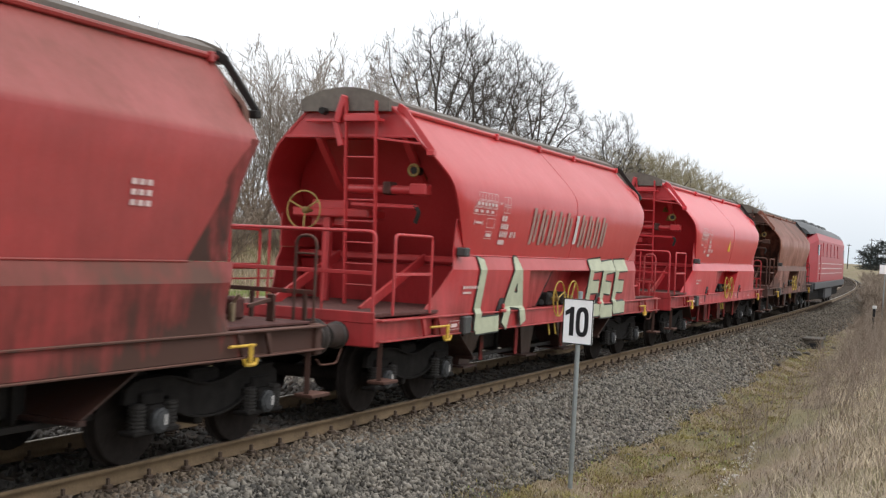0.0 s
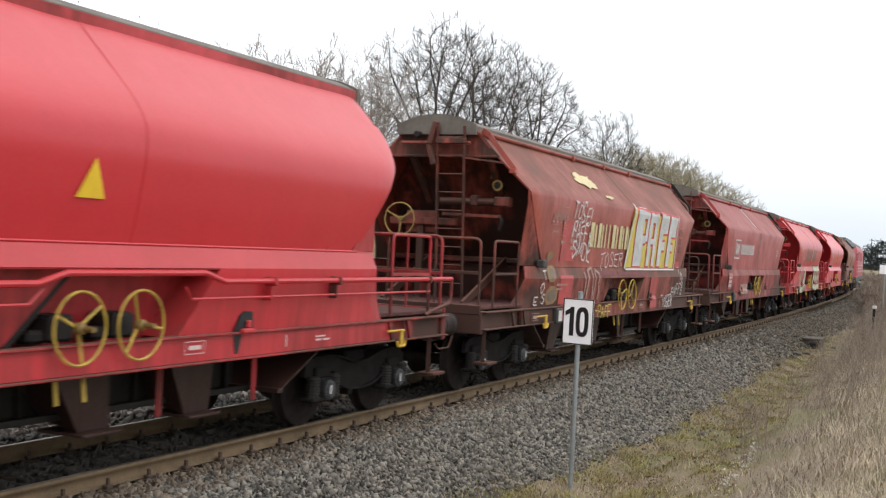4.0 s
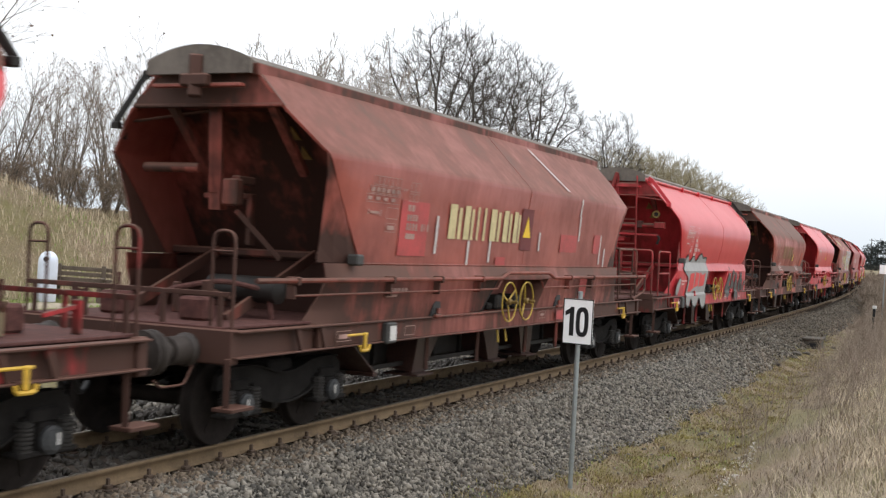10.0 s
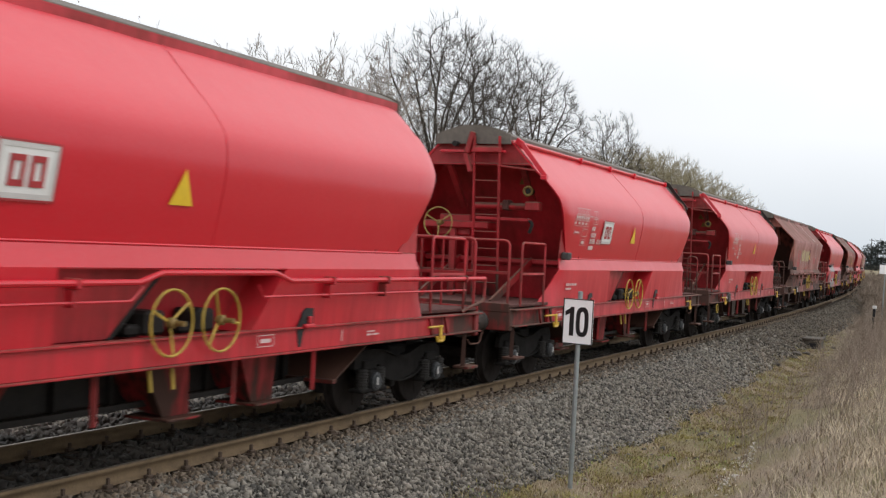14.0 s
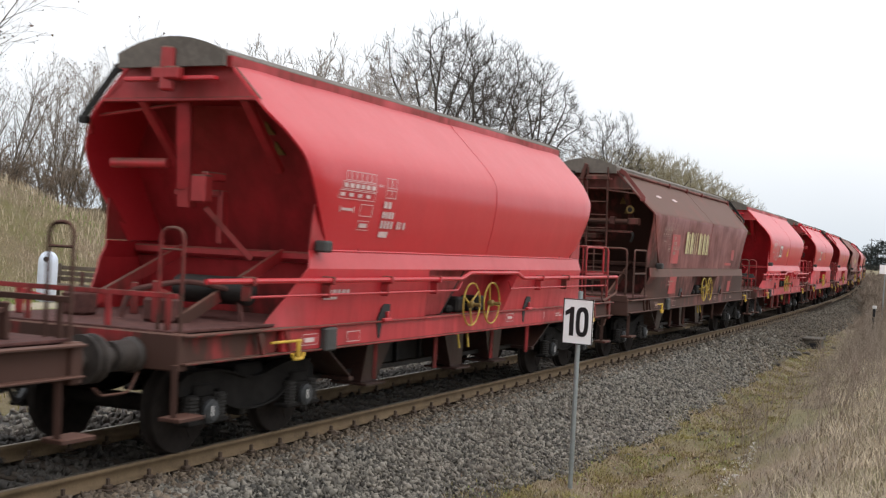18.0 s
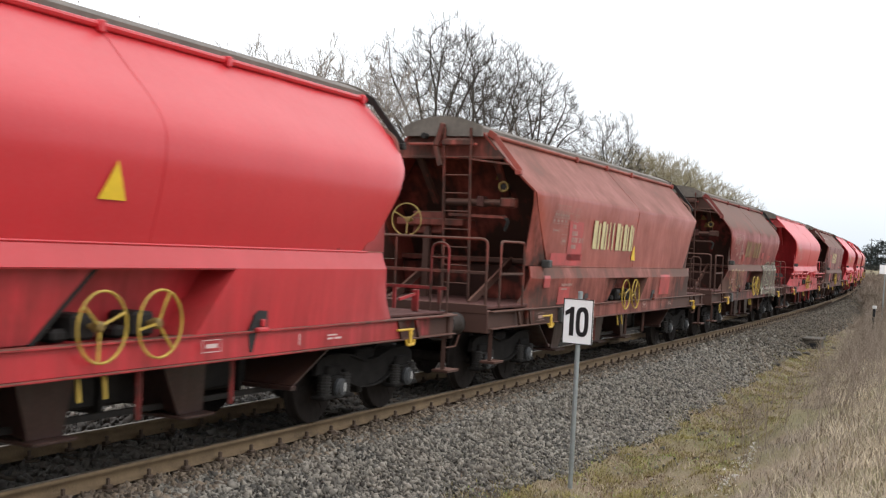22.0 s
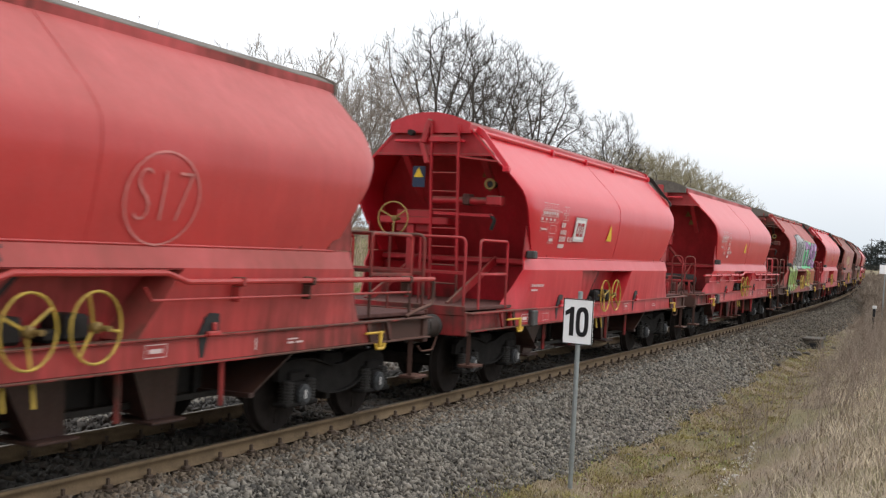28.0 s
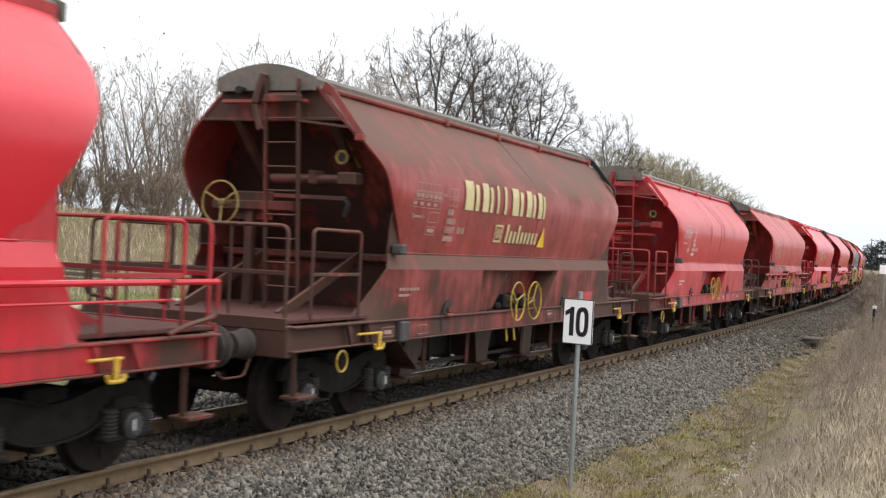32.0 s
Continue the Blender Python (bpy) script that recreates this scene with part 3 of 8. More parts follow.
for s in list(np.arange(-420, S_FIRST - 0.3, PITCH_S)) + list(np.arange(S_FIRST + 260 * PITCH_S, 425, PITCH_S)):
    m = on_track(float(s), 0.1)
    far_geo.add([m @ Vector(q) for q in ((-0.13, -1.3, -0.3), (0.13, -1.3, -0.3), (0.13, 1.3, -0.3), (-0.13, 1.3, -0.3), (-0.13, -1.3, -0.172), (0.13, -1.3, -0.172), (0.13, 1.3, -0.172), (-0.13, 1.3, -0.172))],
                [(4, 5, 6, 7), (0, 1, 5, 4), (2, 3, 7, 6), (1, 2, 6, 5), (3, 0, 4, 7)])
far_me = bpy.data.meshes.new("distant_sleepers")
far_me.from_pydata(far_geo.v, [], far_geo.f)
far_me.materials.append(M["sleeper"])
far_sl = part("distant_sleepers", far_me, None, track)
far_sl["kind"] = "stuff"

# ---------------------------------------------------------------- hopper wagons
HALF_TURN = Matrix.Rotation(math.pi, 4, "Z")


def turned(geo):
    g = Geo()
    g.v, g.f = [(-x, -y, z) for x, y, z in geo.v], geo.f
    return g


class Spec:
    """Sizes of one type of wagon."""

    def __init__(self, half, piv, roof, edge, seam, seam_z, prof, apron):
        self.half, self.piv, self.roof, self.seam, self.seam_z, self.prof, self.apron = half, piv, roof, seam, seam_z, prof, apron
        self.flare = [0.27, 0.27, 0.32, 0.52, 0.79, 0.88] if half < 8 else [0.66, 0.64, 0.62, 0.64, 0.79, 0.88]
        self.ez = [seam_z, seam_z + 0.42, seam_z + 0.72, 3.2, 3.55, 4.1]
        self.ex = [seam - 0.12, seam + 0.19, seam + 0.42, edge, edge + 0.2, roof - 0.12]

    def wide(self, z):
        return float(np.interp(z, [q[0] for q in self.prof], [q[1] for q in self.prof]))

    def end(self, z):
        return float(np.interp(z, self.ez, self.ex))

    def out(self, z):
        """Half width of the side, upper body or apron."""
        if z >= self.seam_z:
            return self.wide(z)
        return float(np.interp(z, [1.25, self.seam_z - 0.2, self.seam_z], [1.435, 1.49, self.wide(self.seam_z)]))


def smooth_prof(pts, n=26):
    """A rounded profile through (z, w) points."""
    z = np.array([q[0] for q in pts])
    w = np.array([q[1] for q in pts])
    zz = np.linspace(z[0], z[-1], 240)
    ww = np.interp(zz, z, w)
    k = np.hanning(41)
    k /= k.sum()
    pad = np.concatenate([ww[0] - (ww[20:0:-1] - ww[0]), ww, ww[-1] - (ww[-2:-22:-1] - ww[-1])])
    ws = np.convolve(pad, k, "valid")
    pick = np.linspace(0, 239, n).astype(int)
    return [(float(zz[i]), float(ws[i])) for i in pick]


ROUND = Spec(7.54, 5.137, 5.43, 5.1, 4.43, 2.09, smooth_prof([(2.09, 1.40), (2.45, 1.48), (2.85, 1.545), (3.12, 1.53), (3.35, 1.37), (4.1, 0.64)]), 5.31)
ANGLED = Spec(8.197, 5.994, 6.42, 6.03, 5.17, 1.95, [(1.95, 1.42), (2.4, 1.455), (2.8, 1.485), (3.1, 1.53), (3.15, 1.527), (3.18, 1.512), (3.22, 1.475), (3.6, 1.11), (3.9, 0.825), (4.1, 0.64)], 6.05)


def side_sheet(sp):
    """The upper side of the tank, seen from its own side (y below zero)."""
    rows = []
    us = np.concatenate([[-1, -0.99, -0.975, -0.95], np.linspace(-0.9, 0.9, 13), [0.95, 0.975, 0.99, 1]])
    for z, w in sp.prof:
        e = sp.end(z)
        # the free edges are rolled inwards a little
        roll = float(np.interp(z, [sp.seam_z, 2.8, 3.2, 3.6], [0.01, 0.03, 0.04, 0.02]))
        rows.append([(u * e, -w + 0.006 * math.sin(u * 17 + z * 5) + roll * max(0.0, (abs(u) - 0.93) / 0.07) ** 2, z) for u in us])
    return Geo().sheet(rows, -0.03)


def apron_sheet(sp):
    """The lower side plate with flared ends and the cut-out round the handwheels."""
    g = Geo()
    top, low = sp.seam_z, 1.25
    zs = [top, top - 0.07, top - 0.2, 1.72, 1.55, 1.4, low]

    def flare(z):
        k = (top - z) / (top - low)
        return sp.seam + float(np.interp(k, [0, 0.1, 0.226, 0.548, 0.88, 1], sp.flare))

    def skin(x, z):
        """A point of the plate: its flared ends turn inwards."""
        turn = float(np.interp(z, [1.25, 1.35, 1.9, 2.1], [0.22, 0.21, 0.05, 0.0]))
        return (x, -sp.out(z) + turn * min(1.0, max(0.0, (abs(x) - flare(z) + 0.55) / 0.55)) ** 2, z)

    def cut_l(z):
        return -1.82 + 0.06 * (1.9 - z)

    def cut_r(z):
        return 1.52 - 0.85 * (1.9 - z)

    ct = min(1.9, top - 0.2)
    zs = [top, top - 0.08, ct, ct - 0.15, ct - 0.3, 1.4, low]
    for a, b in ((0, 2),):
        rows = []
        for z in zs[a:b + 1]:
            f_ = flare(z)
            rows.append([skin(x, z) for x in [-f_, -f_ + 0.15, -f_ + 0.3, -f_ + 0.55] + list(np.linspace(-f_ + 1.0, f_ - 1.0, 7)) + [f_ - 0.55, f_ - 0.3, f_ - 0.15, f_]])
        g.sheet(rows, 0.02)
    for left in (True, False):
        rows = []
        for z in zs[2:]:
            x0, x1 = (-flare(z), cut_l(z)) if left else (cut_r(z), flare(z))
            f_ = flare(z)
            inner = [-f_ + 0.0, -f_ + 0.15, -f_ + 0.3, -f_ + 0.55, (-f_ + 0.55 + x1) / 2, x1] if left else [x0, (x0 + f_ - 0.55) / 2, f_ - 0.55, f_ - 0.3, f_ - 0.15, f_]
            rows.append([skin(x, z) for x in inner])
        g.sheet(rows, 0.02)
    # returns of the cut-out
    g.sheet([[(cut_l(z), -sp.out(z), z), (cut_l(z) + 0.1, -0.95, z)] for z in zs[2:]], 0.015)
    g.sheet([[(cut_r(z), -0.95, z), (cut_r(z), -sp.out(z), z)] for z in zs[2:]], 0.015)
    g.sheet([[(x, -1.475, ct), (x, -0.95, ct + 0.05)] for x in (-1.82, 0, 1.52)], 0.015)
    return g


DEEP = 0.78


def end_wall(sp):
    """The sloping end of the hopper with its header, seen from the rear (x below zero)."""
    slope, head = Geo(), Geo()
    z1, z0 = 3.8, 1.75
    x1, x0 = -(sp.end(3.8) - DEEP), -(sp.seam - 0.95)
    rows = []
    for k in np.linspace(0, 1, 9):
        z = z1 + (z0 - z1) * k
        w = (sp.wide(max(z, sp.seam_z)) if z >= sp.seam_z else sp.out(z)) - 0.03
        x = x1 + (x0 - x1) * (k ** 0.85)
        rows.append([(x + 0.05 * abs(u), -w * u, z) for u in np.linspace(1, -1, 7)])
    slope.sheet(rows, 0.03)
    xh = -sp.end(3.95) + 0.02
    pts = [(xh, -sp.wide(z) + 0.01, z) for z in (3.66, 3.8, 3.95, 4.09)] + [(xh, sp.wide(z) - 0.01, z) for z in (4.09, 3.95, 3.8, 3.66)]
    n = len(pts)
    head.add([Vector(q) for q in pts] + [Vector(q) + Vector((0.05, 0, 0)) for q in pts],
             [tuple(range(n)), tuple(range(2 * n - 1, n - 1, -1))] + [(i, (i + 1) % n, n + (i + 1) % n, n + i) for i in range(n)])
    head.box(xh + 0.03, xh + DEEP + 0.12, -sp.wide(3.68) + 0.05, sp.wide(3.68) - 0.05, 3.69, 3.72, 0.006)
    head.box(xh - 0.02, xh + 0.1, -sp.wide(3.68) + 0.03, sp.wide(3.68) - 0.03, 3.64, 3.68, 0.008)
    return slope, head


def ring(cx, cy, cz, r, axis, t=0.016, n=24):
    pts = []
    for k in range(n):
        g = 2 * math.pi * k / n
        a, b = r * math.cos(g), r * math.sin(g)
        pts.append((cx + a, cy, cz + b) if axis == "y" else (cx, cy + a, cz + b))
    return Geo().tube(pts, t, 6, closed=True)


def handwheel(parent, name, cx, cy, cz, r, axis, turn, dish):
    """A painted handwheel: rim, three spokes and a hub."""
    paint = M["wheelyellow"] if axis == "y" else M["wheelcream"]
    rim = part(name, ring(cx, cy, cz, r, axis, 0.0125), paint, parent, "yellow steel handwheel" if axis == "y" else "rusty cream brake handwheel", True)
    for k in range(3):
        g = turn + 2 * math.pi * k / 3
        a, b = r * math.cos(g), r * math.sin(g)
        if axis == "y":
            q = Geo().tube([(cx, cy - dish, cz), (cx + a, cy, cz + b)], 0.014, 5)
        else:
            q = Geo().tube([(cx - dish, cy, cz), (cx, cy + a, cz + b)], 0.014, 5)
        part("spoke", q, paint, rim, "", True)
    ax = (0, 1, 0) if axis == "y" else (1, 0, 0)
    o = (cx, cy - dish - 0.03, cz) if axis == "y" else (cx - dish - 0.03, cy, cz)
    part("hub", Geo().lathe([(0, 0.03), (0.02, 0.05), (0.08, 0.05), (0.1, 0.025), (0.2, 0.025)], ax, o, 10), M["oldyellow"], rim, "", True)
    return rim


def bend(pts, r=0.09, n=4):
    """A polyline with rounded corners."""
    pts = [Vector(q) for q in pts]
    out = [pts[0]]
    for a, b, c in zip(pts, pts[1:], pts[2:]):
        u, v = (a - b), (c - b)
        k = min(r, u.length * 0.45, v.length * 0.45)
        p, q = b + u.normalized() * k, b + v.normalized() * k
        for i in range(n + 1):
            t = i / n
            out.append(p.lerp(b, t).lerp(b.lerp(q, t), t))
    return out + [pts[-1]]


def build_bogie(root, x, name="bogie"):
    """A two-axle cast bogie with outside coil springs."""
    b = Geo().box(x - 0.25, x + 0.25, -1.0, 1.0, 0.62, 0.86, 0.03)
    b.lathe([(0, 0.28), (0.1, 0.25)], (0, 0, 1), (x, 0, 0.86), 14)
    bogie = part(name, b, M["bogie"], root, "grimy two-axle cast steel bogie")
    for sy in (-1, 1):
        y = sy * 1.0
        # fish-bellied side frame
        belly = [(x + 0.66 * math.cos(g), 0.66 - 0.25 * math.sin(g)) for g in np.linspace(0, math.pi, 13)]
        dip = [(x + q, 0.83 - 0.12 * math.cos(q / 0.7 * math.pi / 2) ** 2) for q in np.linspace(-0.7, 0.7, 9)]
        poly = [(x - 1.26, 0.62), (x - 1.24, 0.76), (x - 1.12, 0.83)] + dip + [(x + 1.12, 0.83), (x + 1.24, 0.76), (x + 1.26, 0.62)] + belly
        fg = Geo().plate(poly, y - 0.035, y + 0.035)
        fg.sheet([[(q[0], y - 0.085, q[1]) for q in belly], [(q[0], y + 0.085, q[1]) for q in belly]], 0.022)
        fg.sheet([[(q[0], y - 0.08, q[1]) for q in [(x - 1.12, 0.83)] + dip + [(x + 1.12, 0.83)]], [(q[0], y + 0.08, q[1]) for q in [(x - 1.12, 0.83)] + dip + [(x + 1.12, 0.83)]]], 0.02)
        part("side_frame", fg, M["bogie"], bogie)
        for ax in (-0.9, 0.9):
            q = Geo().box(x + ax - 0.12, x + ax + 0.12, y - 0.12 + sy * 0.02, y + 0.12 + sy * 0.02, 0.34, 0.60, 0.03).box(x + ax - 0.17, x + ax + 0.17, y + sy * 0.03 - 0.05, y + sy * 0.03 + 0.05, 0.59, 0.72, 0.02)
            box_ = part("axle_box", q, M["bogie"], bogie)
            part("axle_cover", Geo().lathe([(0, 0.12), (0.035, 0.12), (0.045, 0.095), (0.06, 0.09), (0.065, 0.05)], (0, sy, 0), (x + ax, y + sy * 0.138, 0.46), 14), M["axlecap"], box_, "round bolted axle cover")
            for dx in (-0.23, 0.23):
                pr = []
                for k in range(7):
                    pr += [(k * 0.035, 0.085), (k * 0.035 + 0.02, 0.085), (k * 0.035 + 0.022, 0.068), (k * 0.035 + 0.033, 0.068)]
                part("coil_spring", Geo().lathe(pr, (0, 0, 1), (x + ax + dx, y + sy * 0.07, 0.38), 10), M["spring"], bogie)
            part("spring_seat", Geo().box(x + ax - 0.34, x + ax + 0.34, y - 0.1 + sy * 0.05, y + 0.1 + sy * 0.05, 0.33, 0.38, 0.015), M["bogie"], bogie)
            part("paint_mark", Geo().box(x + ax + 0.02, x + ax + 0.05, y + sy * 0.205 - 0.004, y + sy * 0.205 + 0.004, 0.42, 0.52, 0.003), M["white"], box_, "small pale paint mark")
    part("brake_beam", Geo().box(x - 0.06, x + 0.06, -0.95, 0.95, 0.3, 0.4, 0.02), M["dark"], bogie)


def build_wheelset(root, x):
    prof_l = [(-0.80, 0.12), (-0.795, 0.40), (-0.79, 0.455), (-0.74, 0.46), (-0.70, 0.463), (-0.69, 0.488), (-0.665, 0.488), (-0.662, 0.42), (-0.69, 0.38), (-0.71, 0.2), (-0.66, 0.13), (-0.62, 0.085)]
    prof = [(a, r) for a, r in prof_l] + [(-a, r) for a, r in prof_l[::-1]]
    g = Geo().lathe([(-0.98, 0.06), (-0.81, 0.07)] + prof + [(0.81, 0.07), (0.98, 0.06)], (0, 1, 0), (0, 0, 0), 28)
    # lightening bosses, so that the turning shows
    for k in range(3):
        a = 2 * math.pi * k / 3
        for sy in (-1, 1):
            g.box(-0.03, 0.03, 0.785 * sy - 0.02, 0.785 * sy + 0.02, 0.2, 0.36, 0.008, Matrix.Rotation(a, 4, "Y"))
    ob = part("wheelset", g, M["wheel"], root, "dark steel wheelset with brown wheel discs", True)
    ob.matrix_basis = pose(x, 0, 0.46)
    return ob


def build_wagon(sp, label):
    """A self-discharging grain hopper wagon. Its ladder end is at x below zero; handrail pipes run along the side at y above zero."""
    root = new("hopper_wagon")
    tagged(root, label, "hopper wagon", "wagons of the freight train")
    h = sp.half
    for sd in (0, 1):
        fit = (lambda g: g) if sd == 0 else turned
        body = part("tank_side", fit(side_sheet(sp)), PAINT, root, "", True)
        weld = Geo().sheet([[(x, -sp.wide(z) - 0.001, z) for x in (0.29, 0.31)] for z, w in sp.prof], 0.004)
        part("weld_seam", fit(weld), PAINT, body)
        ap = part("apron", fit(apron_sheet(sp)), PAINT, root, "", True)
        seam = Geo().tube([(-sp.seam + 0.13, -sp.out(sp.seam_z) - 0.004, sp.seam_z), (sp.seam - 0.13, -sp.out(sp.seam_z) - 0.004, sp.seam_z)], 0.012, 6)
        part("seam_strip", fit(seam), PAINT, ap)
        # folded gusset between tank edge and apron
        for sx in (-1, 1):
            if sp.half > 8:
                # broad end plate behind the slanting edge of the side panel
                zg = [sp.seam_z + 0.005, sp.seam_z + 0.2, sp.seam_z + 0.45, sp.seam_z + 0.7, 2.95, 3.16]
                front = [sp.seam + 0.66, sp.seam + 0.65, sp.seam + 0.66, sp.seam + 0.69, sp.seam + 0.76, sp.seam + 0.86]
                ge = Geo().sheet([[(sx * (sp.end(z) - 0.12 + (fr - sp.end(z) + 0.12) * u), -sp.wide(z) + 0.03 + 0.10 * u * u * min(1, (3.3 - z)), z) for u in (0, 0.35, 0.7, 1)] for z, fr in zip(zg, front)], 0.015)
            else:
                ge = Geo().sheet([[(sx * (sp.seam - 0.25), -sp.out(sp.seam_z) + 0.004, sp.seam_z + 0.005), (sx * (sp.seam + 0.27), -sp.out(sp.seam_z) + 0.004, sp.seam_z + 0.005)], [(sx * (sp.seam + 0.0), -sp.out(sp.seam_z) - 0.008, sp.seam_z + 0.28), (sx * (sp.seam + 0.25), -sp.out(sp.seam_z) - 0.008, sp.seam_z + 0.28)], [(sx * (sp.seam + 0.19), -sp.out(sp.seam_z) - 0.02, sp.seam_z + 0.5), (sx * (sp.seam + 0.225), -sp.out(sp.seam_z) - 0.02, sp.seam_z + 0.5)]], 0.015)
            part("gusset", fit(ge), PAINT, ap)
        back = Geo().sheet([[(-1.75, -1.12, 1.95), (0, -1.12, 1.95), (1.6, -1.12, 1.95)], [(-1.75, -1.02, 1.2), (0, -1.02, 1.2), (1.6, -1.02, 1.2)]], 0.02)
        part("recess_plate", fit(back), PAINT, ap, "plate behind the handwheels, darkened for the recess's shade")
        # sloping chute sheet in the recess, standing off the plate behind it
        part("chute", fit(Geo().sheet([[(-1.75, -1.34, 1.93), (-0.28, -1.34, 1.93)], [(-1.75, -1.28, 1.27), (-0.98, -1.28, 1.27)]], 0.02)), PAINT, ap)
        # dark bar along the sheet's slanted edge stands in for the gap's shadow
        part("chute_rib", fit(Geo().beam((-0.27, -1.3, 1.93), (-0.96, -1.24, 1.27), 0.04, 0.12)), M["dark"], ap, "dark strip for the gap shadow beside the chute sheet")
        for gx in (-0.42, 0.33):
            part("gearbox", fit(Geo().box(gx - 0.14, gx + 0.14, -1.36, -1.05, 1.28, 1.5, 0.03).box(gx - 0.3, gx - 0.12, -1.3, -1.1, 1.27, 1.38, 0.03)), M["dark"], ap, "dark greasy gear case")
        for cx, tn in ((-0.375, 0.4), (0.375, 1.2)):
            if sd == 0:
                handwheel(root, "handwheel", cx, -1.5, 1.4, 0.30, "y", tn, -0.03)
            else:
                w = handwheel(root, "handwheel", -cx, 1.5, 1.4, 0.30, "y", tn, 0.03)
        # frame sill: channel with flanges
        xs = sp.apron - 0.1
        sill = part("sill", fit(Geo().box(-xs, xs, -1.43, -1.37, 1.012, 1.245, 0.006)), PAINT, root)
        part("top_flange", fit(Geo().box(-h + 0.66, h - 0.66, -1.475, -1.36, 1.245, 1.27, 0.006)), PAINT, sill)
        part("bottom_flange", fit(Geo().box(-h + 0.66, h - 0.66, -1.465, -1.36, 0.99, 1.012, 0.006)), PAINT, sill)
        for a_, b_ in ((-h + 0.66, -xs), (xs, h - 0.66)):
            part("sill_end", fit(Geo().box(a_, b_, -1.36, -1.32, 1.0, 1.25, 0.006)), PAINT, sill)
        for rx in (-sp.apron + 0.15, -sp.apron - 0.35, sp.apron - 0.15, sp.apron + 0.35):
            part("stiffener", fit(Geo().plate([(rx - 0.05, 1.25), (rx + 0.05, 1.25), (rx + 0.10, 1.01), (rx + 0.06, 1.01)], -1.455, -1.42)), PAINT, sill)
        # lashing openings with their hooks
        for hx in (-2.96, 2.0):
            q = Geo().plate([(hx - 0.13, 1.275), (hx - 0.11, 1.42), (hx - 0.03, 1.47), (hx + 0.12, 1.46), (hx + 0.13, 1.275)], -1.466, -1.45).plate([(hx - 0.2, 1.262), (hx - 0.12, 1.38), (hx + 0.02, 1.29), (hx + 0.02, 1.262)], -1.463, -1.448)
            # black plate on the sill stands in for the shadowed notch below
            if sp.half < 8:
                q.plate([(hx - 0.16, 1.243), (hx - 0.02, 1.243), (hx - 0.07, 1.05), (hx - 0.12, 1.05)], -1.437, -1.42)
            op = part("lashing_opening", fit(q), M["black"], ap, "black lashing opening")
            part("lashing_hook", fit(Geo().box(hx - 0.1, hx + 0.1, -1.52, -1.46, 1.25, 1.30, 0.015).box(hx + 0.0, hx + 0.06, -1.5, -1.46, 1.3, 1.38, 0.012)), PAINT, op)
        # hangers under the sill
        for px in (-3.34, -1.9, 0.34, 1.75) if sd == 0 else (-2.9, -1.15, 0.88, 2.4):
            part("hanger", fit(Geo().beam((px, -1.32, 1.0), (px + 0.03, -1.3, 0.54), 0.05, 0.085)), PAINT, root)
        for px in (-0.49, -0.17):
            part("release_handle", fit(Geo().tube([(px, -1.36, 0.99), (px, -1.39, 0.78)], 0.018, 6)), M["wheelyellow"], root, "short yellow release handle")
        part("cover_box", fit(Geo().box(-4.45, -4.2, -1.52, -1.42, 0.98, 1.24, 0.02)), M["coverbox"], root, "dark grey steel cover box")
        lv = Geo().tube([(-5.5, -1.48, 1.13), (-4.95, -1.5, 1.13)], 0.016, 6).box(-5.045, -4.985, -1.53, -1.49, 0.95, 1.15, 0.015).tube(bend([(-5.13, -1.51, 1.0), (-5.1, -1.51, 0.94), (-4.93, -1.51, 0.94), (-4.9, -1.51, 1.0)], 0.04), 0.02, 6)
        part("brake_lever", fit(lv), M["yellow"], root, "yellow changeover lever")
        lv = Geo().tube([(h - 2.5, -1.48, 1.13), (h - 2.1, -1.5, 1.13)], 0.016, 6).box(h - 2.21, h - 2.15, -1.53, -1.49, 0.95, 1.15, 0.015).tube(bend([(h - 2.29, -1.51, 1.0), (h - 2.27, -1.51, 0.94), (h - 2.09, -1.51, 0.94), (h - 2.07, -1.51, 1.0)], 0.04), 0.02, 6)
        part("brake_lever", fit(lv), M["yellow"], root, "yellow changeover lever")
        part("side_lamp_box", fit(Geo().box(-sp.seam - 0.2, -sp.seam - 0.04, -1.56, -1.41, sp.seam_z - 0.02, sp.seam_z + 0.11, 0.02)), M["coverbox"], root, "small dark grey bracket box")
        # corner steps
        for px in (-h + 0.95, h - 0.74) if sd == 0 else (-h + 0.74, h - 0.95):
            st = Geo().beam((px - 0.14, -1.38, 1.0), (px - 0.1, -1.36, 0.5), 0.06, 0.02).box(px - 0.14, px + 0.24, -1.46, -1.22, 0.47, 0.51, 0.006)
            part("step", fit(st), PAINT, root)
    # ends
    for sd in (0, 1):
        fit = (lambda g: g) if sd == 0 else turned
        slope, head = end_wall(sp)
        ew = part("end_wall", fit(slope), PAINT, root, "", True)
        mk_ = Geo()
        for z_, y_ in ((3.38, -0.55), (3.16, -0.62)):
            q_ = [(y_ - 0.085, z_), (y_ + 0.085, z_), (y_, z_ + 0.15)]
            wall_x = [-(sp.end(3.8) - DEEP) + (sp.end(3.8) - DEEP - sp.seam + 0.95) * ((3.8 - z) / 2.05) ** 0.85 for y, z in q_]
            mk_.add([(x - d_, y, z) for d_ in (0.03, 0.055) for x, (y, z) in zip(wall_x, q_)], [(0, 1, 2), (5, 4, 3), (0, 3, 4, 1), (1, 4, 5, 2), (2, 5, 3, 0)])
        part("warning_mark", fit(mk_), M["oldyellow"], ew, "pair of grimy yellow warning triangles")
        part("end_header", fit(head), PAINT, ew)
